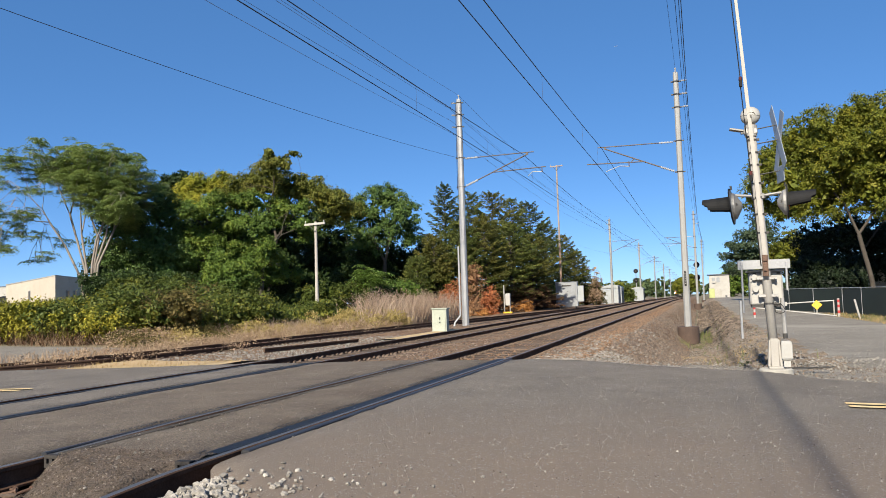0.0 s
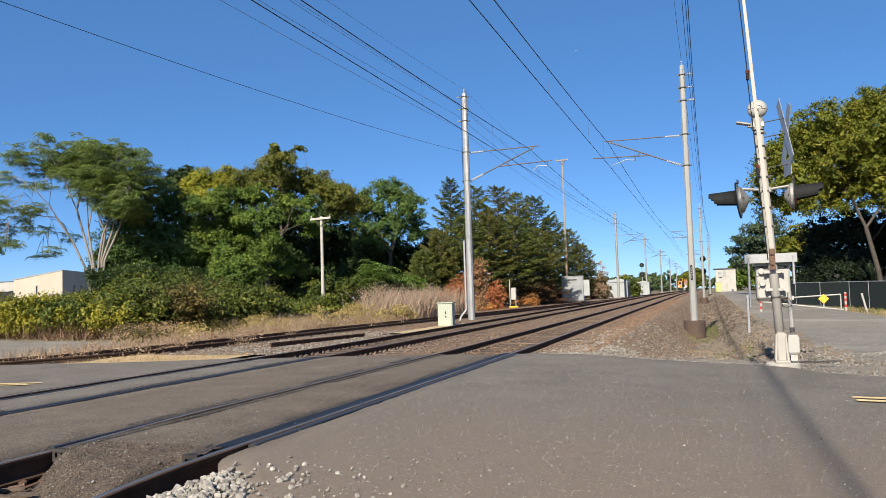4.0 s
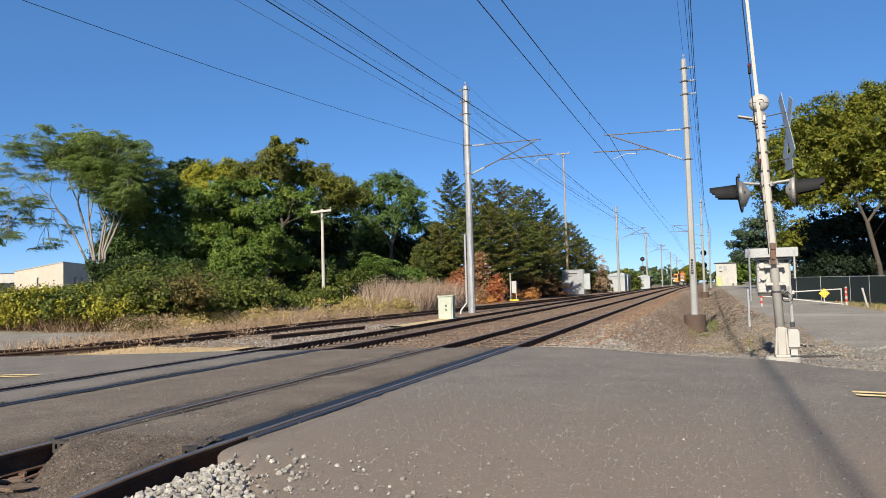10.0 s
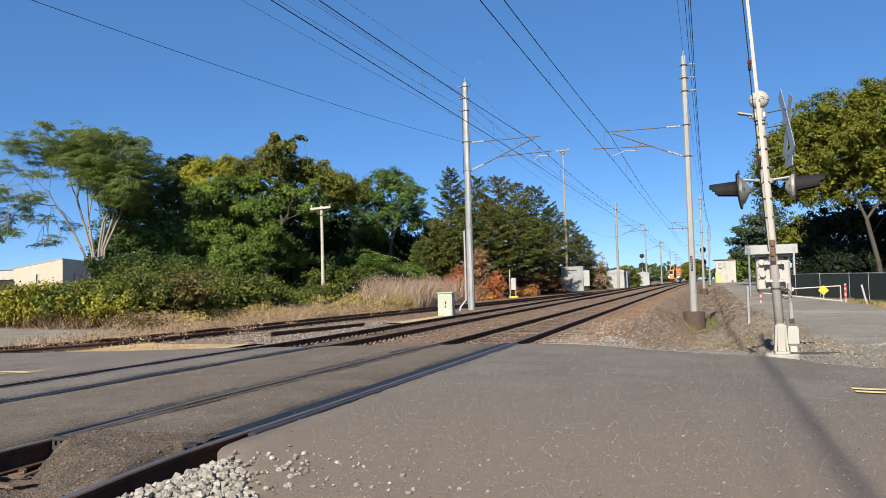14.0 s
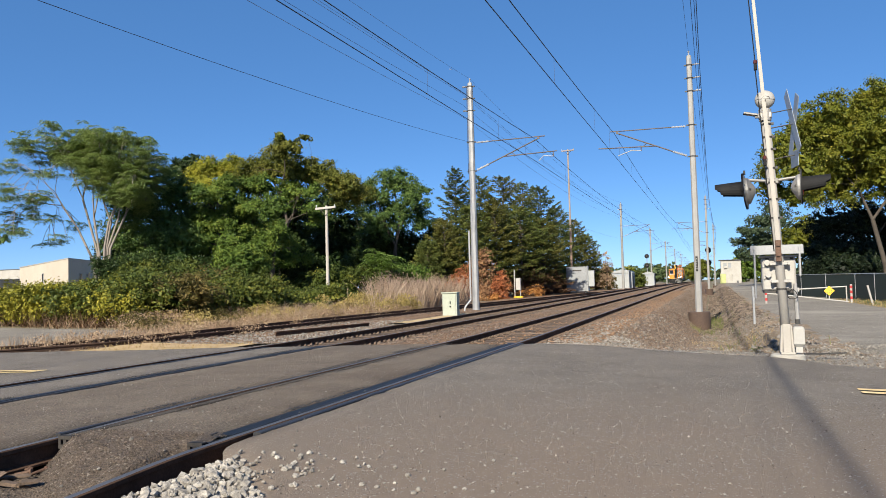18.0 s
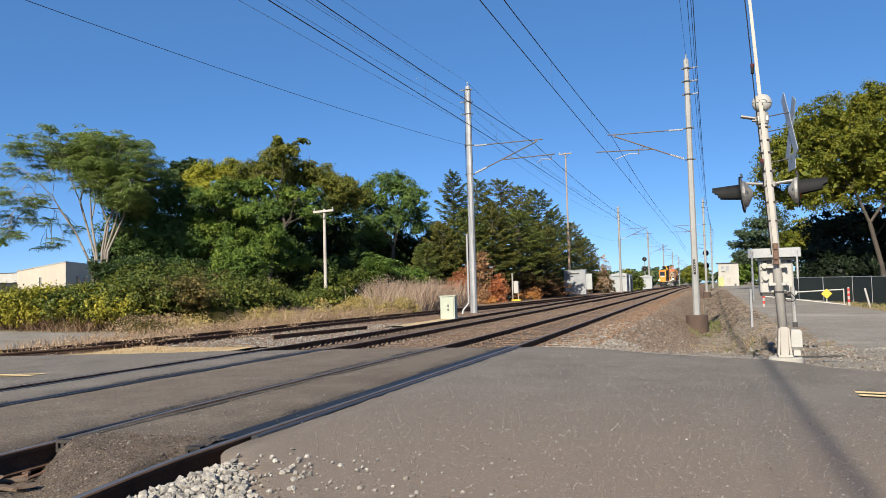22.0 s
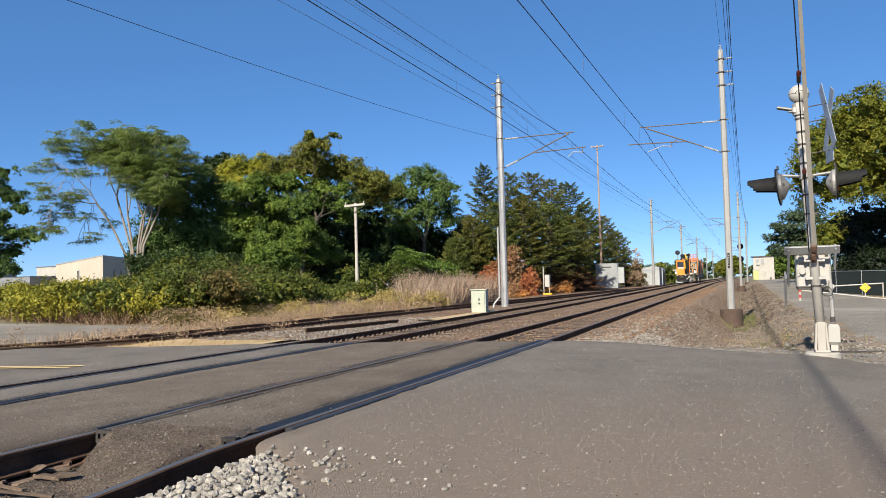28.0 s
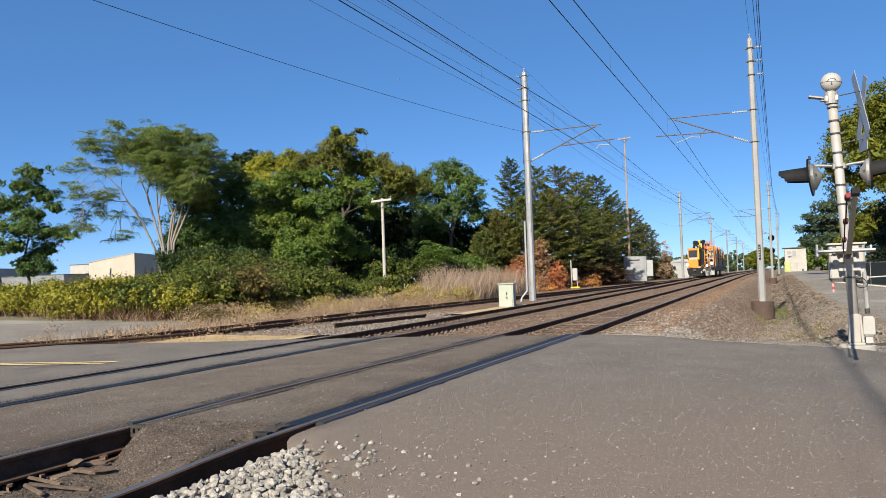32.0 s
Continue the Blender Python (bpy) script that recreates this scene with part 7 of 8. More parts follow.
def timber_pole(at, h, r, arm_w, material, label):
    t = thing("utility_pole", at, label, "utility pole")
    bm = bmesh.new()
    rod(bm, (0, 0, -0.5), (0, 0, h), r, r * 0.7, 9)
    part("pole", bm, material, t)
    bm = bmesh.new()
    box(bm, (arm_w, 0.10, 0.13), (0, -0.12, h - 0.15), (0, -2, 0), bevel=0.01)
    part("crossarm", bm, material, t)
    for s in (-1, 1):
        bm = bmesh.new()
        rod(bm, (s * arm_w * 0.28, -0.12, h - 0.2), (0, -0.1, h - 0.62), 0.02)
        part("brace", bm, STEEL_DARK, t)
        bm = bmesh.new()
        ribbed(bm, (s * arm_w * 0.45, -0.12, h - 0.09), (s * arm_w * 0.45, -0.12, h + 0.07), 0.045, 2)
        part("insulator", bm, INSULATOR, t)
    return t


timber_pole((-21.8, 42.8, 0.0), 6.15, 0.115, 1.35, WOOD_GREY, "grey weathered utility pole with a single crossarm")
tp = timber_pole((-14.97, 90.0, 0.0), 16.4, 0.125, 1.45, WOOD_PALE, "tall timber pole, grey above and brown below")
# the lower length has a browner wood colour than the top
bm = bmesh.new()
rod(bm, (0, 0, -0.4), (0, 0, 7.2), 0.13, 0.114, 9)
part("butt", bm, WOOD_BROWN, tp, "brown lower length")


def colour_signal(at, h, label):
    t = thing("colour_light_signal", at, label, "railway signal", "railway signals")
    bm = bmesh.new()
    rod(bm, (0, 0, 0), (0, 0, h), 0.07)
    part("post", bm, GALV, t)
    for z in (h - 0.35, h - 2.1):
        bm = bmesh.new()
        rod(bm, (0, -0.1, z), (0, -0.13, z), 0.42, sides=18)
        d = part("disc", bm, BLACK, t, "round black target")
        bm = bmesh.new()
        rod(bm, (0, -0.13, z), (0, -0.35, z), 0.14, 0.12, sides=12)
        part("hood", bm, STEEL_DARK, d)
    return t


colour_signal((-11.2, 152.0, grade(152) - 0.3), 6.0, "black two-disc railway signal on a slim post")
colour_signal((-0.25, 118.0, grade(118) - 0.4), 5.6, "black two-disc railway signal beside the pale masts")

# hut, portable toilet and gate on the service road
hut = thing("signal_hut", (4.2, 187.0, access_z(185)), "two-storey off-white hut with a flat roof", "hut")
bm = bmesh.new()
box(bm, (4.2, 5.0, 5.0), (0, 0, 2.5))
part("wall", bm, WHITEWALL, hut)
bm = bmesh.new()
box(bm, (4.8, 5.6, 0.16), (-0.1, 0, 5.06), bevel=0.02)
part("roof", bm, ROOF_DARK, hut)
for x in (-1.0, -0.05):
    bm = bmesh.new()
    box(bm, (0.8, 0.08, 1.2), (x - 0.2, -2.52, 3.9))
    wn = part("window", bm, PAINT_WHITE, hut)
    bm = bmesh.new()
    box(bm, (0.66, 0.05, 1.05), (x - 0.2, -2.55, 3.9))
    part("pane", bm, CAB_GREY, wn)
bm = bmesh.new()
box(bm, (0.6, 0.35, 0.45), (-1.15, -2.7, 3.5))
part("air_conditioner", bm, PAINT_WHITE, hut)
bm = bmesh.new()
box(bm, (1.7, 0.06, 1.95), (-0.5, -2.53, 1.0))
part("roller_door", bm, CONCRETE, hut, "grey roller door")
for i in range(6):
    bm = bmesh.new()
    box(bm, (1.7, 0.03, 0.03), (-0.5, -2.57, 0.25 + 0.3 * i))
    part("slat", bm, PAINT_WHITE, hut)
bm = bmesh.new()
box(bm, (0.4, 0.3, 0.5), (1.3, -2.7, 0.25))
part("meter_box", bm, ROOF_DARK, hut)
loo = thing("portable_toilet", (2.4, 176, access_z(176)), "lime green portable toilet on the service road", "portable toilet")
bm = bmesh.new()
box(bm, (1.15, 1.15, 2.0), (0, 0, 1.05), bevel=0.03)
part("cabin", bm, LIME, loo)
bm = bmesh.new()
box(bm, (1.2, 1.2, 0.16), (0, 0, 2.1), bevel=0.05)
part("roof", bm, PAINT_WHITE, loo)
bm = bmesh.new()
box(bm, (0.75, 0.04, 1.7), (0, -0.58, 1.0), bevel=0.01)
part("door", bm, LIME, loo)

GY = 57.0
gz = access_z(GY)
fg = thing("swing_gate", (8.3, GY, gz), "white tubular swing gate with a yellow diamond sign, closed", "gate")
for x, h in ((0.0, 1.12), (-4.87, 1.05)):
    bm = bmesh.new()
    rod(bm, (x + 0.25 * (x == 0), 0, 0), (x + 0.25 * (x == 0), 0, h + 0.08), 0.075)
    ps = part("post", bm, PAINT_WHITE, fg, "white post with red bands")
    for z in (0.32, 0.7, 1.02):
        bm = bmesh.new()
        rod(bm, (x + 0.25 * (x == 0), 0, z - 0.09), (x + 0.25 * (x == 0), 0, z + 0.09), 0.08)
        part("red_band", bm, RED, ps)
for nm, a, b in (("top_rail", (0, 0, 1.06), (-4.87, 0, 0.86)), ("bottom_rail", (0.1, 0, 0.06), (-4.87, 0, 0.72)), ("upright", (-0.03, 0, 0.06), (-0.03, 0, 1.08)), ("upright", (-3.0, 0, 0.43), (-3.0, 0, 0.95)), ("upright", (-1.05, 0, 0.2), (-1.05, 0, 0.6))):
    bm = bmesh.new()
    rod(bm, a, b, 0.042)
    part(nm, bm, PAINT_WHITE, fg)
bm = bmesh.new()
box(bm, (0.46, 0.03, 0.46), (-1.05, -0.08, 0.80), (0, 45, 0), bevel=0.01)
dm = part("diamond_sign", bm, YELLOW, fg, "yellow diamond sign with dark dots")
for dx in (-0.12, 0, 0.12):
    for dz in (-0.12, 0, 0.12):
        if abs(dx) + abs(dz) < 0.2 or abs(dx) == abs(dz):
            bm = bmesh.new()
            rod(bm, (-1.05 + dx * 1.05, -0.09, 0.80 + dz * 1.05), (-1.05 + dx * 1.05, -0.104, 0.80 + dz * 1.05), 0.028, sides=8)
            part("reflector", bm, BRACKET, dm)
bm = bmesh.new()
box(bm, (0.34, 0.02, 0.26), (-3.0, -0.06, 0.92), bevel=0.004)
part("small_sign", bm, PAINT_WHITE, fg, "small white sign")

# dark screened fence
def fence_panel(p, q, h, parent):
    p, q = Vector(p), Vector(q)
    d = q - p
    a = math.degrees(math.atan2(d.y, d.x))
    m = (p + q) / 2
    bm = bmesh.new()
    box(bm, (d.length, 0.03, h - 0.12), (m.x, m.y, (p.z + q.z) / 2 + h / 2), (0, 0, a))
    part("screen", bm, FENCE_GREEN, parent, "dark green privacy screen")
    bm = bmesh.new()
    rod(bm, (p.x, p.y, p.z + h), (q.x, q.y, q.z + h), 0.03)
    part("top_rail", bm, GALV, parent)
    bm = bmesh.new()
    rod(bm, p, (p.x, p.y, p.z + h + 0.05), 0.04)
    part("post", bm, GALV, parent)


fence = thing("fence", (0, 0, 0), "chain-link fence with dark green screening", "fence")
corners = [(5.2, 92), (6.1, 82), (7.2, 73), (8.4, 67.5), (9.75, 63.0), (10.2, 58.5), (10.9, 54), (12.0, 50), (13.4, 46.5), (15, 43.5)]
for (x0, y0), (x1, y1) in zip(corners[:-1], corners[1:]):
    fence_panel((x0, y0, ground_z(x0, y0) - 0.02), (x1, y1, ground_z(x1, y1) - 0.02), 1.85, fence)
bm = bmesh.new()
rod(bm, (0, 0, -0.2), (-0.28, 0, 1.15), 0.06)
solid("leaning_post", bm, PAINT_WHITE, "white post leaning beside the service road", "post", at=(8.95, 52.0, ground_z(8.95, 52)))
# thin dark strands on the gravel to the right of the signal footing
for k, (x, y, long, turn) in enumerate(((1.36, 13.86, 0.62, 4), (1.42, 13.97, 0.48, -7), (1.40, 13.78, 0.34, 12))):
    bm = bmesh.new()
    path = [(long * u, 0.03 * math.sin(5 * u + k), 0.012 + 0.02 * u * u) for u in (0, 0.25, 0.5, 0.75, 1.0)]
    for p, q in zip(path[:-1], path[1:]):
        rod(bm, p, q, 0.011, sides=6)
    o = solid("cable_end", bm, STEEL_DARK, "thin dark strand lying on the gravel at the footing", "cable", at=(x, y, road_z(x) - 0.02))
    o.rotation_euler = (0, 0, radians(turn))

# ---- trees on the right ----
tree("tree", gz3(15.6, 81.0), [B(15.4, 80.3, 16.9, 1.9), B(13.9, 81.2, 16.2, 2.0), B(11.3, 78.7, 15.4, 2.0), B(9.6, 80.1, 15.3, 1.7), B(8.3, 82.4, 14.3, 1.9), B(10.5, 82.4, 13.3, 2.5), B(12.5, 77.8, 12.9, 2.5), B(14.8, 78.2, 13.2, 2.6), B(6.4, 77.3, 12.3, 1.6), B(5.6, 79.6, 11.1, 1.1), B(7.7, 77.2, 10.9, 2.0), B(10.3, 79.7, 10.2, 2.3), B(13.1, 80.9, 10.4, 2.5), B(15.2, 78.7, 10.3, 2.6), B(6.0, 81.1, 9.3, 1.2), B(7.7, 80.5, 8.6, 1.3), B(9.0, 77.1, 8.5, 1.2), B(5.2, 80.4, 9.9, 0.8), B(17.2, 78.6, 15.1, 3.4), B(17.2, 79.5, 10.7, 3.5), B(19.3, 78.7, 12.9, 4.6), B(11.6, 81.2, 9.0, 1.4)],
     80000, 0.11, LEAF_LIME, "large yellow-green maple over the fence", 401, BARK_DARK, 0.25, fork=0.2, lean=1.9, clump=0.7, core=0.35)
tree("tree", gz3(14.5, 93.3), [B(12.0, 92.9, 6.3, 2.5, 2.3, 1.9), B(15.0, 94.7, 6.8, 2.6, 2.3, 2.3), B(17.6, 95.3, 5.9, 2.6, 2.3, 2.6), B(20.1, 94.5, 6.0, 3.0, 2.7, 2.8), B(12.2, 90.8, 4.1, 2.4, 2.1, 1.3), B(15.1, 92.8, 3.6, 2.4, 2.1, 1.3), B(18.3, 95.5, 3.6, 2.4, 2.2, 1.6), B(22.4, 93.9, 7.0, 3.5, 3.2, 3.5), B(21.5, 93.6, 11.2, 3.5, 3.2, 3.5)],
     26000, 0.15, LEAF_DARK_SHADE, "dark tree behind the fence, the maple's shade put into its leaf colour", 402)
tree("tree", gz3(8.5, 134.5), [B(9.4, 134.2, 11.9, 1.8, 1.6, 1.0), B(8.2, 132.9, 10.1, 2.5, 2.2, 0.8), B(6.4, 132.4, 8.4, 2.5, 2.2, 0.7), B(10.2, 133.6, 9.7, 2.0, 1.8, 1.4), B(5.6, 134.1, 6.9, 2.3, 2.1, 0.6), B(9.2, 135.0, 7.1, 2.9, 2.6, 1.3), B(7.4, 134.2, 5.1, 3.6, 3.2, 1.0)],
     13000, 0.15, LEAF_HAZE, "blue-green tree with flat layers behind the yard", 403)
tree("tree", gz3(10.7, 106.7), [B(11.3, 107.0, 7.2, 1.8, 1.8, 1.3), B(10.1, 105.8, 5.5, 2.1, 2.0, 1.7), B(11.9, 107.8, 4.8, 1.9, 1.8, 1.9), B(9.2, 106.8, 4.2, 2.0, 1.9, 1.2)],
     12000, 0.13, LEAF_LIME, "yellow-green tree behind the gate", 404)
tree("tree", gz3(10.0, 200), [B(8, 198, 4, 3.2), B(12, 198, 4, 4), B(6.5, 198, 2.0, 2.2)], 8000, 0.28, LEAF_GREEN, "green trees beyond the hut", 405)
bush("bush", gz3(11.5, 47), [B(11.6, 45.5, 0.5, 0.5, 0.5, 0.7), B(12.4, 44.8, 0.4, 0.6)], 2600, 0.06, LEAF_YELLOW, "yellow-green shrub beside the service road", 406)

# shrubs added to fill the dark behind the fence, with shade in their leaves
bush("bush", gz3(12.3, 88.3), [B(10.1, 86.5, 3.3, 1.4, 1.3, 0.8), B(12.3, 87.2, 3.3, 1.6, 1.4, 0.9), B(14.6, 88.2, 3.4, 1.6, 1.4, 0.9)], 7000, 0.12, LEAF_DARK_SHADE, "dark shrubs behind the fence, the maple's shade put into their leaf colour", 434, rich=True)
bush("bush", gz3(19.3, 90.6), [B(19.2, 89.6, 3.2, 1.7, 1.5, 1.0), B(21.3, 90.4, 3.3, 1.9, 1.7, 1.1)], 7000, 0.12, LEAF_DARK_SHADE, "dark shrubs behind the fence, the maple's shade put into their leaf colour", 436, rich=True)

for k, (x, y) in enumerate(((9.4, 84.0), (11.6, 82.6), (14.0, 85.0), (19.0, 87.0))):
    bush("bush", gz3(x, y), [B(x, y, 1.5, 1.5, 1.2, 1.3), B(x + 0.9, y + 0.4, 2.3, 1.0, 1.0, 0.9)], 2600, 0.11, LEAF_DARK_SHADE, "dark shrubs behind the fence, the maple's shade put into their leaf colour", 440 + k, rich=True)

# ---- distance ----
def far_wood(name, x0, x1, y, h, n, seed, mat=FAR_GREEN, size=0.5, depth=12):
    r = np.random.RandomState(seed)
    k = max(8, int(abs(x1 - x0) / (h * 0.22)))
    bl = [B(x0 + (x1 - x0) * (i + r.uniform(0, 1)) / k, y + r.uniform(0, depth), h * r.uniform(0.15, 0.68), h * r.uniform(0.3, 0.5), h * 0.5, h * r.uniform(0.25, 0.4)) for i in range(k)]
    c, d = crown_points(r, bl, int(n * 1.8), 0.3, 8, 0.4)
    return tagged(quads(name, leaf_quads(r, c, size, 0.4, d), mat), "distant belt of trees along the horizon", "woods", "", "stuff")


far_wood("far_woods", -130, -12, 420, 11, 14000, 1, size=0.7)
far_wood("far_woods", -60, -13, 235, 5.5, 8000, 2, size=0.42)
far_wood("far_woods", 6, 130, 330, 11, 12000, 3, size=0.7)
far_wood("far_woods", -45, 30, 620, 11, 9000, 4, size=0.9)
far_wood("far_woods", -330, -110, 190, 9, 12000, 5, size=0.7)
tree("tree", gz3(-6.5, 330), [B(-7, 330, 4.6, 3.0), B(-3.6, 332, 5.4, 3.4)], 18000, 0.35, LEAF_LIME, "yellow-green tree far along the line", 410)
tree("tree", gz3(-13.1, 106), [B(-13.1, 106, 4.6, 0.35, 0.35, 0.9), B(-13.3, 106, 3.2, 0.6, 0.6, 0.9), B(-12.9, 106, 2.2, 0.8, 0.8, 1.0), B(-13.4, 106, 1.3, 1.0, 0.9, 0.9)],
     1500, 0.085, LEAF_WEED, "slender tree with thin reddish-brown leaves beside the equipment house", 413, r0=0.06, core=0.05)
bush("bush", gz3(-13.4, 108), [B(-13.6, 108, 1.2, 0.8, 1.0, 1.4), B(-12.9, 109, 0.9, 0.7, 1.0, 1.1), B(-14.5, 108, 1.4, 0.9, 1.0, 1.5)], 5200, 0.1, LEAF_BRAMBLE, "brown and green scrub beside the equipment house", 414, rich=True)
bush("bush", gz3(-11.4, 133), [B(-11.4, 133, 1.3, 0.9, 1.2, 1.5), B(-10.8, 135, 0.9, 0.8, 1.2, 1.1)], 2600, 0.13, LEAF_HEDGE, "scrub beside the sheds", 415, rich=True)
bush("bush", gz3(-14.5, 130), [B(-14.8, 131, 1.5, 2.0, 2, 1.6), B(-17, 128, 1.6, 2)], 3000, 0.16, LEAF_OLIVE, "scrub beside the sheds", 411)
bush("bush", gz3(-13, 165), [B(-13, 165, 1.4, 2.2, 3, 1.5), B(-16, 163, 1.6, 2.6, 3, 1.7)], 3000, 0.2, LEAF_LIME, "scrub beside the sheds", 412)

# cream building and its neighbours behind the hedge
def block(footprint, z0, h, material, label, windows=(), trim=PAINT_WHITE, name="building"):
    """A flat-roofed building on a footprint; windows: side, share along it, height, width, tall."""
    t = thing(name, (*footprint[0], z0), label, "building", "buildings behind the hedge")
    o = footprint[0]
    p = [(x - o[0], y - o[1]) for x, y in footprint]
    def ring(out, za, zb, m, nm):
        c = Vector((sum(x for x, y in p) / len(p), sum(y for x, y in p) / len(p)))
        q = [Vector((x, y)) + (Vector((x, y)) - c).normalized() * out for x, y in p]
        bm = bmesh.new()
        a = [bm.verts.new((v.x, v.y, za)) for v in q]
        b = [bm.verts.new((v.x, v.y, zb)) for v in q]
        bm.faces.new(a)
        bm.faces.new(b)
        for i in range(len(q)):
            bm.faces.new((a[i], a[(i + 1) % len(q)], b[(i + 1) % len(q)], b[i]))
        return part(nm, bm, m, t)
    ring(0, 0, h, material, "wall")
    ring(0.08, h + 0.004, h + 0.12, trim, "parapet")
    for side, u, z, w, tall in windows:
        a, b = Vector(p[side]), Vector(p[(side + 1) % len(p)])
        c, d = a.lerp(b, u), (b - a)
        ang = math.degrees(math.atan2(d.y, d.x))
        bm = bmesh.new()
        box(bm, (w, 0.24, tall), (c.x, c.y, z), (0, 0, ang))
        f = part("window", bm, PAINT_WHITE, t)
        bm = bmesh.new()
        box(bm, (w * 0.75, 0.3, tall * 0.85), (c.x, c.y, z), (0, 0, ang))
        part("pane", bm, GLASS_DARK, f)
    return t


block([(-69.8, 72.2), (-95.0, 89.1), (-104, 112), (-84, 112), (-73.6, 80.2)], 0.3, 5.1, STUCCO, "cream stucco building with a flat roof", [(0, 0.45, 3.2, 0.9, 1.3), (4, 0.55, 3.0, 0.8, 1.1), (4, 0.25, 3.0, 0.8, 1.1)])
block([(-78.0, 86.0), (-84.0, 91.0), (-84.0, 108.0), (-72.0, 100.0)], 0.3, 5.6, STUCCO, "cream annexe behind the main block", [])
block([(-104.0, 92.5), (-118.0, 92.5), (-122.0, 112.0), (-106.0, 112.0)], 0.3, 3.6, CAB_GREY, "low grey building with a dark roof", [(0, 0.3, 2.0, 1.2, 1.0)], ROOF_DARK)
block([(-104.0, 101.0), (-112.0, 101.0), (-112.0, 110.0), (-104.0, 110.0)], 0.3, 5.4, WHITEWALL, "white house beyond the lot", [(0, 0.5, 3.4, 1.2, 1.2)], ROOF_DARK)
block([(-118.0, 88.0), (-132.0, 84.0), (-136.0, 100.0), (-120.0, 104.0)], 0.3, 5.0, WHITEWALL, "white low building beyond the lot", [(0, 0.3, 2.6, 1.4, 1.2), (0, 0.7, 2.6, 1.4, 1.2)], ROOF_DARK)
# low roof and walls of a house behind the dark fence
block([(14.5, 95), (20, 95), (20, 104), (14.5, 104)], 0.0, 3.3, WHITEWALL, "pale house behind the dark fence", [(0, 0.3, 1.7, 1.0, 1.0)], ROOF_DARK)

# ---- approaching work train ----
TX = X2
train = thing("work_train", (TX, 345.0, 0.33), "orange railway maintenance vehicle with a folded black crane", "maintenance train")
bm = bmesh.new()
box(bm, (2.7, 25.0, 0.35), (0, 12.9, 1.15), bevel=0.03)
for s in (-1, 1):
    box(bm, (0.16, 25.0, 0.5), (s * 1.2, 12.9, 0.98))
part("underframe", bm, STEEL_DARK, train, "black underframe")
bm = bmesh.new()
prism(bm, [(-1.75, 0.95), (-1.6, 0.3), (-1.35, 0.12), (0.1, 0.12), (0.1, 1.1), (-1.75, 1.1)], -0.1, 0.12)
box(bm, (2.9, 0.5, 0.3), (0, 0.2, 1.0))
part("snow_plough", bm, BLACK, train, "black front plough")
bm = bmesh.new()
for z in (0.35, 0.75):
    box(bm, (0.7, 0.04, 0.05), (-0.8, -0.12, z))
part("plough_rib", bm, STEEL_DARK, train)
for s in (-1, 1):
    bm = bmesh.new()
    rod(bm, (s * 0.85, -0.1, 0.9), (s * 0.85, -0.35, 0.9), 0.16, sides=12)
    part("buffer", bm, STEEL_DARK, train)
# narrow cab: four posts and panels round a large windscreen
bm = bmesh.new()
box(bm, (1.24, 2.3, 1.0), (-1.03, 1.35, 1.68), bevel=0.05)
for x in (-1.58, -0.48):
    for y in (0.45, 2.35):
        box(bm, (0.14, 0.14, 1.35), (x, y, 2.8), bevel=0.02)
box(bm, (1.24, 0.16, 0.2), (-1.03, 0.45, 3.4), bevel=0.03)
box(bm, (1.24, 0.16, 0.2), (-1.03, 2.35, 3.4), bevel=0.03)
cab = part("cab", bm, ORANGE, train, "orange driver's cab")
bm = bmesh.new()
box(bm, (1.02, 0.05, 0.98), (-1.03, 0.42, 2.78), bevel=0.02)
part("windscreen", bm, GLASS_DARK, cab, "dark windscreen")
bm = bmesh.new()
box(bm, (0.95, 0.04, 0.26), (-1.0, 0.36, 2.3), bevel=0.01)
part("pale_panel", bm, PAINT_WHITE, cab)
for s in (-1, 1):
    bm = bmesh.new()
    box(bm, (0.04, 1.7, 1.0), (-1.03 + s * 0.58, 1.4, 2.75), bevel=0.01)
    part("side_window", bm, GLASS_DARK, cab)
bm = bmesh.new()
box(bm, (1.28, 2.2, 0.1), (-1.03, 1.4, 3.54), bevel=0.03)
part("cab_roof", bm, ORANGE, cab)
bm = bmesh.new()
rod(bm, (-1.55, 0.3, 1.3), (-1.55, 0.3, 2.4), 0.025)
rod(bm, (-1.75, 0.3, 2.7), (-1.6, 0.4, 2.75), 0.02)
box(bm, (0.12, 0.05, 0.3), (-1.78, 0.3, 2.7))
part("mirror", bm, BLACK, cab)
for x, z, r in ((-1.68, 1.55, 0.13), (1.12, 1.62, 0.13), (0.62, 1.35, 0.09)):
    bm = bmesh.new()
    rod(bm, (x, 0.2, z), (x, 0.06, z), r + 0.03, sides=14)
    h = part("headlamp", bm, STEEL_DARK, train)
    bm = bmesh.new()
    rod(bm, (x, 0.06, z), (x, 0.03, z), r, sides=14)
    part("lens", bm, HEADLIGHT, h, "lit headlight")
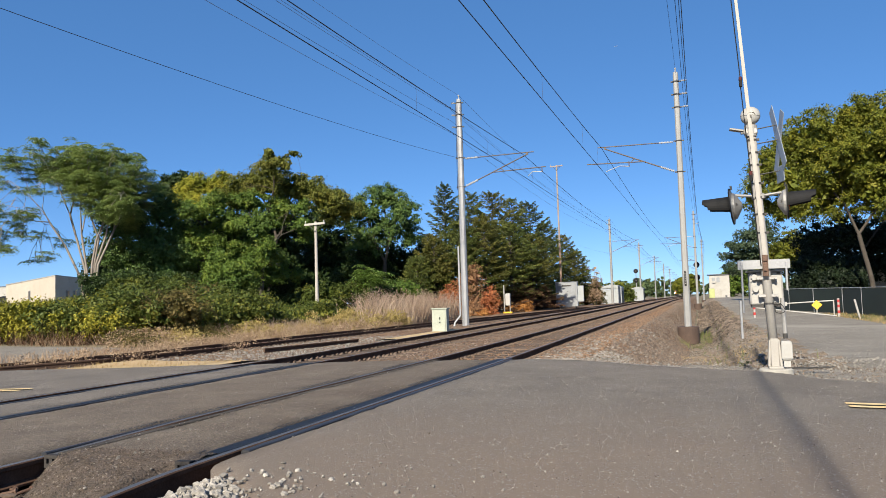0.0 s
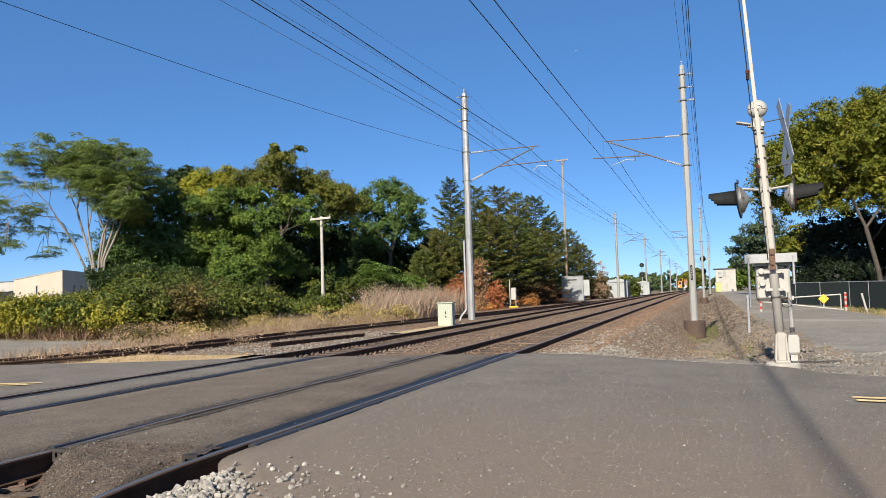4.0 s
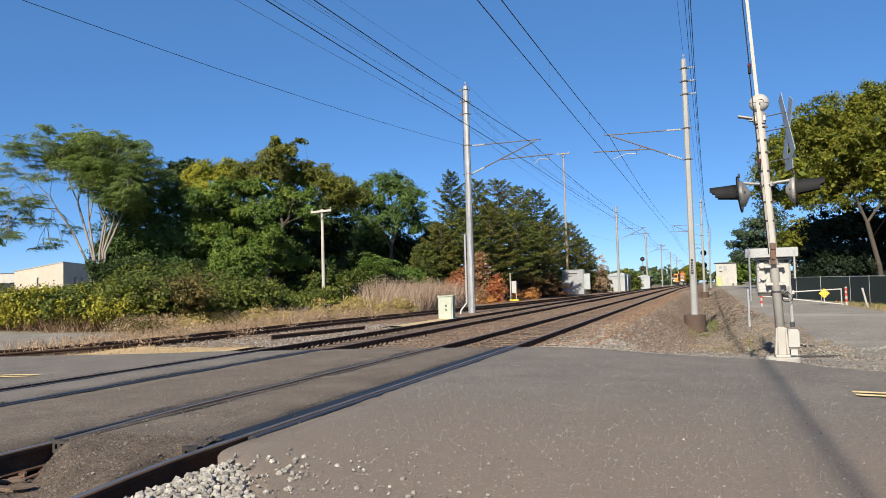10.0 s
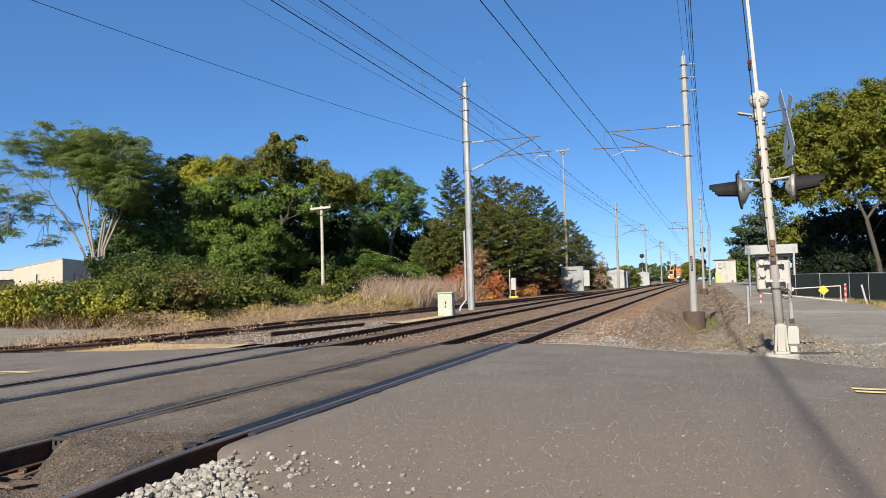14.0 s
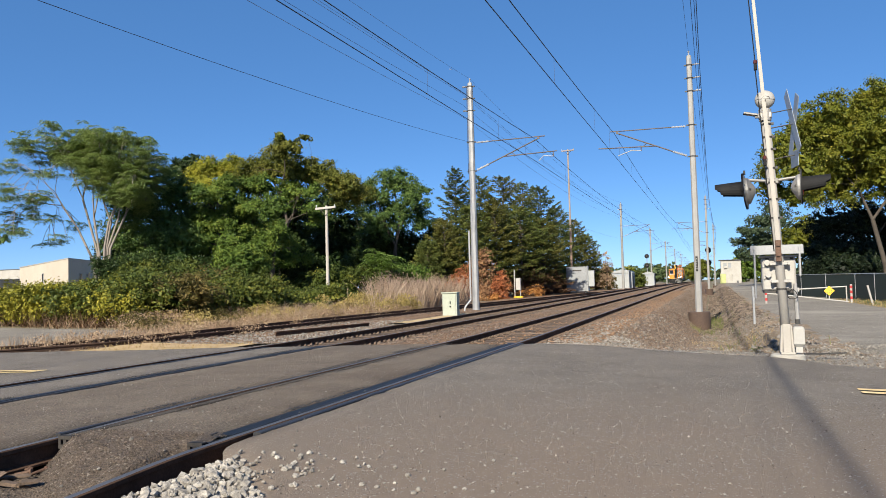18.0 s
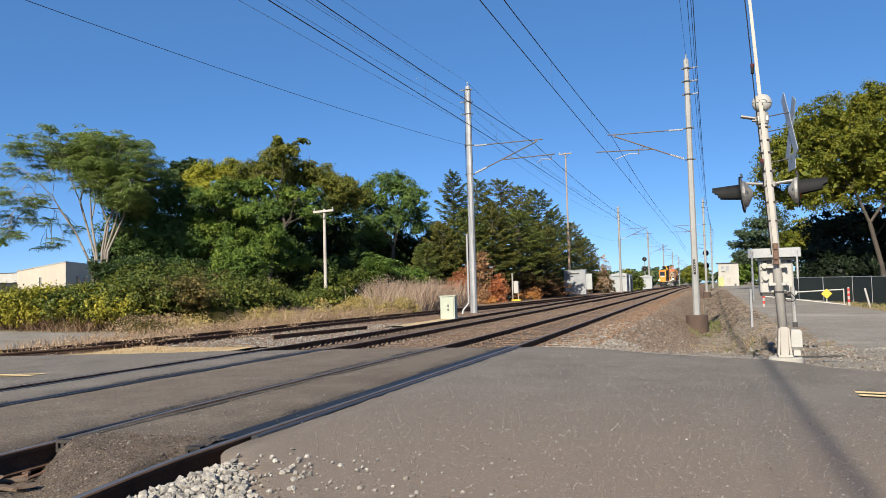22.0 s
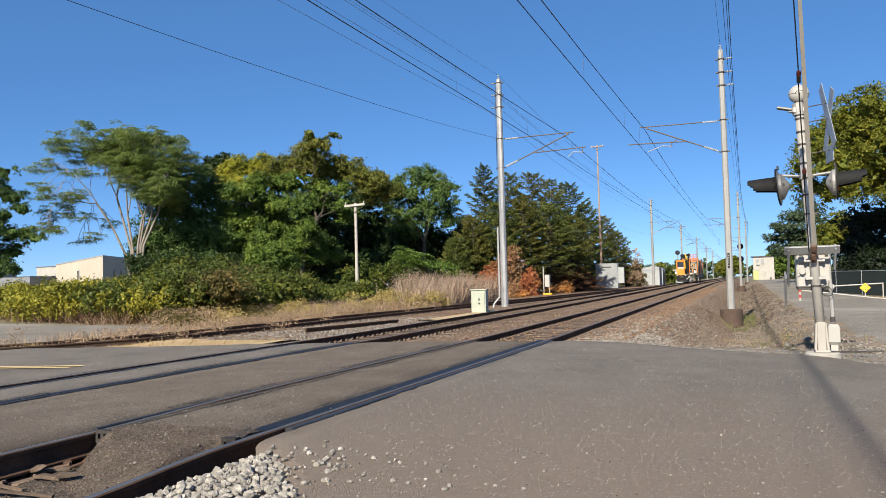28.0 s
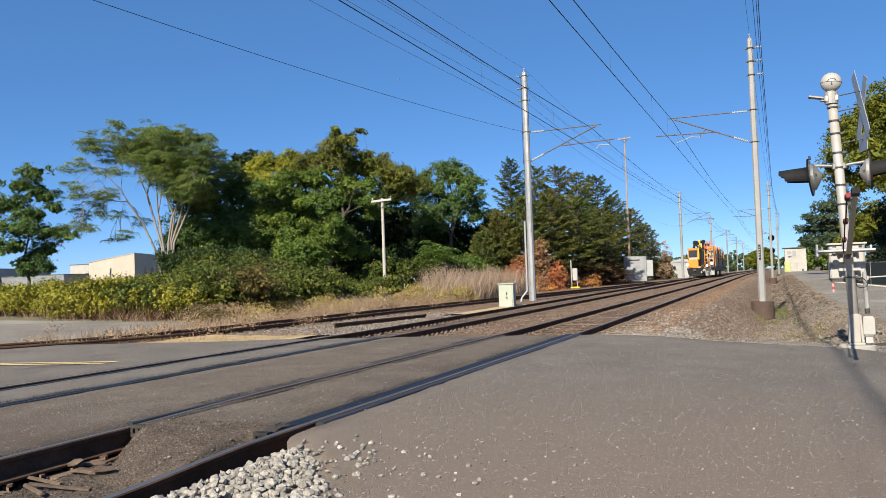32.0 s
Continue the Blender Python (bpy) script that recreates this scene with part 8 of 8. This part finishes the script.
# folded crane
crane = new("crane")
crane.parent = train
tagged(crane, "black and yellow folded loader crane")
for nm, p, q, r, m in (("column", (-0.1, 0.9, 1.2), (-0.1, 0.9, 3.5), 0.24, BLACK), ("boom", (-0.1, 0.9, 3.5), (-0.75, 1.0, 4.25), 0.22, BLACK), ("boom", (-0.75, 1.0, 4.25), (0.25, 0.8, 4.35), 0.2, BLACK), ("stick", (0.25, 0.8, 4.35), (0.1, 0.45, 2.2), 0.17, BLACK), ("stick", (-0.75, 0.9, 4.2), (-0.95, 0.7, 3.5), 0.16, BLACK), ("grab_arm", (0.1, 0.45, 2.4), (0.2, 0.4, 1.3), 0.15, BLACK), ("ram", (-0.35, 0.6, 2.2), (-0.3, 0.7, 3.9), 0.08, YELLOW), ("ram", (-0.3, 0.65, 4.5), (0.05, 0.65, 3.6), 0.1, YELLOW), ("hose", (0.3, 0.4, 3.9), (0.3, 0.4, 1.6), 0.05, BLACK), ("hose", (-0.25, 0.4, 3.4), (-0.2, 0.35, 1.4), 0.05, BLACK), ("hose", (-0.45, 0.5, 3.9), (0.2, 0.45, 3.2), 0.06, STEEL_DARK)):
    bm = bmesh.new()
    rod(bm, p, q, r, r * 0.85, 8)
    part(nm, bm, m, crane)
for p, r in (((-0.75, 1.0, 4.25), 0.3), ((0.25, 0.8, 4.35), 0.24), ((-0.1, 0.9, 3.5), 0.3)):
    bm = bmesh.new()
    ball(bm, p, r, u=10, v=7)
    part("joint", bm, BLACK, crane)
bm = bmesh.new()
ball(bm, (-0.2, 0.6, 4.4), 0.12, u=10, v=7)
part("knuckle", bm, YELLOW, crane, "yellow knuckle")
rt = random.Random(12)
for k in range(46):
    bm = bmesh.new()
    w, h = rt.uniform(0.08, 0.32), rt.uniform(0.06, 0.3)
    box(bm, (w, 0.18, h), (rt.uniform(0.4, 1.5) if k % 3 else rt.uniform(-0.3, 1.4), -0.02 - 0.004 * k if k % 3 == 0 else 0.5 + 0.01 * k, rt.uniform(1.15, 3.4) if k % 3 else rt.uniform(0.5, 1.45)), bevel=0.015)
    part("front_fitting", bm, (PAINT_WHITE, BLACK, ORANGE, STEEL_DARK, PAINT_WHITE, YELLOW)[k % 6], train)
# access side with ladder and railings
for x, m in ((0.36, ORANGE), (0.7, PAINT_WHITE), (1.36, PAINT_WHITE), (1.56, ORANGE)):
    bm = bmesh.new()
    rod(bm, (x, 0.35, 1.2), (x, 0.35, 3.9), 0.045)
    part("upright", bm, m, train)
for k in range(7):
    bm = bmesh.new()
    rod(bm, (0.7, 0.35, 1.45 + 0.36 * k), (1.36, 0.35, 1.45 + 0.36 * k), 0.035)
    part("rung", bm, (PAINT_WHITE, ORANGE, PAINT_WHITE, BLACK)[k % 4], train)
for k in range(4):
    bm = bmesh.new()
    box(bm, (0.55, 0.3, 0.05), (0.7, 0.05, 0.2 + 0.25 * k))
    for s in (-1, 1):
        box(bm, (0.05, 0.3, 0.25), (0.7 + s * 0.27, 0.05, 0.32 + 0.25 * k))
    part("step", bm, PAINT_WHITE, train, "white access step")
bm = bmesh.new()
box(bm, (0.95, 2.2, 2.0), (0.95, 2.1, 2.3), bevel=0.04)
part("engine_house", bm, STEEL_DARK, train, "dark equipment housing")
for x, z, w, h in ((0.62, 3.05, 0.3, 0.4), (1.3, 2.3, 0.28, 0.8), (0.95, 1.75, 0.5, 0.4)):
    bm = bmesh.new()
    box(bm, (w, 0.1, h), (x, 0.95, z), bevel=0.02)
    part("housing_panel", bm, ORANGE, train)
bm = bmesh.new()
box(bm, (0.36, 0.06, 0.42), (0.98, 0.93, 2.35))
box(bm, (0.3, 0.06, 0.3), (0.9, 0.93, 2.95))
part("white_box", bm, PAINT_WHITE, train)
bm = bmesh.new()
box(bm, (1.3, 2.6, 0.4), (0.75, 2.4, 3.6), bevel=0.05)
part("roof_basket", bm, RED_ORANGE, train, "red-orange roof basket")
for k in range(4):
    bm = bmesh.new()
    rod(bm, (0.15 + 0.4 * k, 1.1, 3.8), (0.15 + 0.4 * k, 1.1, 4.4), 0.03)
    part("basket_post", bm, RED_ORANGE, train)
for z in (4.1, 4.4):
    bm = bmesh.new()
    rod(bm, (0.15, 1.1, z), (1.35, 1.1, z), 0.03)
    rod(bm, (1.35, 1.1, z), (1.35, 3.7, z), 0.03)
    part("basket_rail", bm, RED_ORANGE, train)
for k, (y, ln, hh, m) in enumerate(((4.6, 2.2, 2.3, ORANGE), (7.1, 2.5, 2.0, CAB_GREY), (9.9, 2.6, 2.5, ORANGE), (12.9, 2.9, 2.2, CAB_GREY), (16.2, 2.8, 2.4, ORANGE), (19.5, 3.0, 1.6, SHED_PALE), (23.0, 3.2, 2.0, CAB_GREY))):
    bm = bmesh.new()
    box(bm, (2.6, ln, hh), (0, y, 1.35 + hh / 2), bevel=0.05)
    md = part("equipment_module", bm, m, train)
    bm = bmesh.new()
    box(bm, (0.05, ln * 0.6, hh * 0.5), (1.32, y, 1.4 + hh * 0.55))
    part("side_panel", bm, (STEEL_DARK, PAINT_WHITE)[k % 2], md)
for y in (1.4, 3.1, 12.4, 14.1, 22.0, 23.7):
    for s in (-1, 1):
        bm = bmesh.new()
        rod(bm, (s * 0.68, y, 0.46), (s * 0.82, y, 0.46), 0.44, sides=20)
        rod(bm, (s * 0.66, y, 0.46), (s * 0.69, y, 0.46), 0.48, sides=20)
        part("wheel", bm, STEEL_DARK, train)
for k, (x, y0, z0, w, h, m) in enumerate(((1.1, 0.95, 1.75, 0.5, 0.6, BLACK), (0.55, 1.0, 2.55, 0.3, 0.9, STEEL_DARK), (1.28, 0.9, 2.6, 0.25, 0.5, PAINT_WHITE), (0.2, 0.9, 1.7, 0.35, 0.7, STEEL_DARK), (1.0, 0.9, 3.25, 0.6, 0.35, BLACK), (-0.5, 0.15, 1.2, 1.4, 0.2, ORANGE))):
    bm = bmesh.new()
    box(bm, (w, 0.2, h), (x, y0, z0), bevel=0.02)
    part("front_fitting", bm, m, train)
for k in range(7):
    bm = bmesh.new()
    rod(bm, (1.36, 3.9 + 3 * k, 1.3), (1.36, 3.9 + 3 * k, 3.6 + 0.4 * (k % 2)), 0.05)
    part("side_post", bm, (ORANGE, PAINT_WHITE, STEEL_DARK)[k % 3], train)
for z in (1.45, 2.5, 3.5):
    bm = bmesh.new()
    rod(bm, (1.38, 3.9, z), (1.38, 21.9, z), 0.04)
    part("side_rail", bm, (PAINT_WHITE, ORANGE, ORANGE)[int(z)-1], train)
bm = bmesh.new()
rod(bm, (-1.0, 0.9, 3.5), (-1.0, 0.9, 3.68), 0.09, sides=10)
part("beacon", bm, YELLOW, train, "amber beacon")

# ---- small aircraft, high and far away ----
plane = thing("airplane", (-283, 3328, 1048), "tiny white airplane high in the sky", "airplane", turn=75)
bm = bmesh.new()
rod(bm, (0, -6, 0), (0, 5, 0), 0.9, 0.5, 8)
rod(bm, (0, 5, 0), (0, 8, 0.2), 0.5, 0.1, 8)
part("fuselage", bm, INSULATOR, plane)
for s in (-1, 1):
    bm = bmesh.new()
    box(bm, (7, 1.8, 0.25), (s * 3.8, -1, 0.3), (0, 0, -s * 6), bevel=0.05)
    part("wing", bm, INSULATOR, plane)
bm = bmesh.new()
box(bm, (0.2, 1.6, 2.2), (0, 7, 1.2), bevel=0.05)
part("tail_fin", bm, INSULATOR, plane)

# ---- what moves ----
def motions():
    rows = [(t, pose(*PIVOT, a, 0, -0.4)) for t, a in ((0, 0), (24.6, 0), (25.1, 2), (25.5, 7), (26.5, 20.5), (27.5, 33.3), (28, 39.6), (28.5, 46.1), (29, 52.2), (29.5, 58.3), (30, 64.2), (30.5, 69.9), (31, 75.2), (31.5, 80.1), (32, 83.6))]
    walk(arm, rows)
    # the train rolls towards the road on the second track
    run = [(t, pose(TX, y, grade(y) - 0.05)) for t, y in ((0, 345), (6, 296), (9, 271), (13, 239), (17, 211), (20, 190), (24, 158), (28, 130.5), (30, 116), (32, 102))]
    walk(train, run)
    walk(plane, [(t, pose(x, y, z, 0, 0, 75)) for t, x, y, z in ((0, -283, 3328, 1048), (6, -559, 3305, 1007), (13, -846, 3257, 963), (32, -1456, 3062, 869))])


motions()
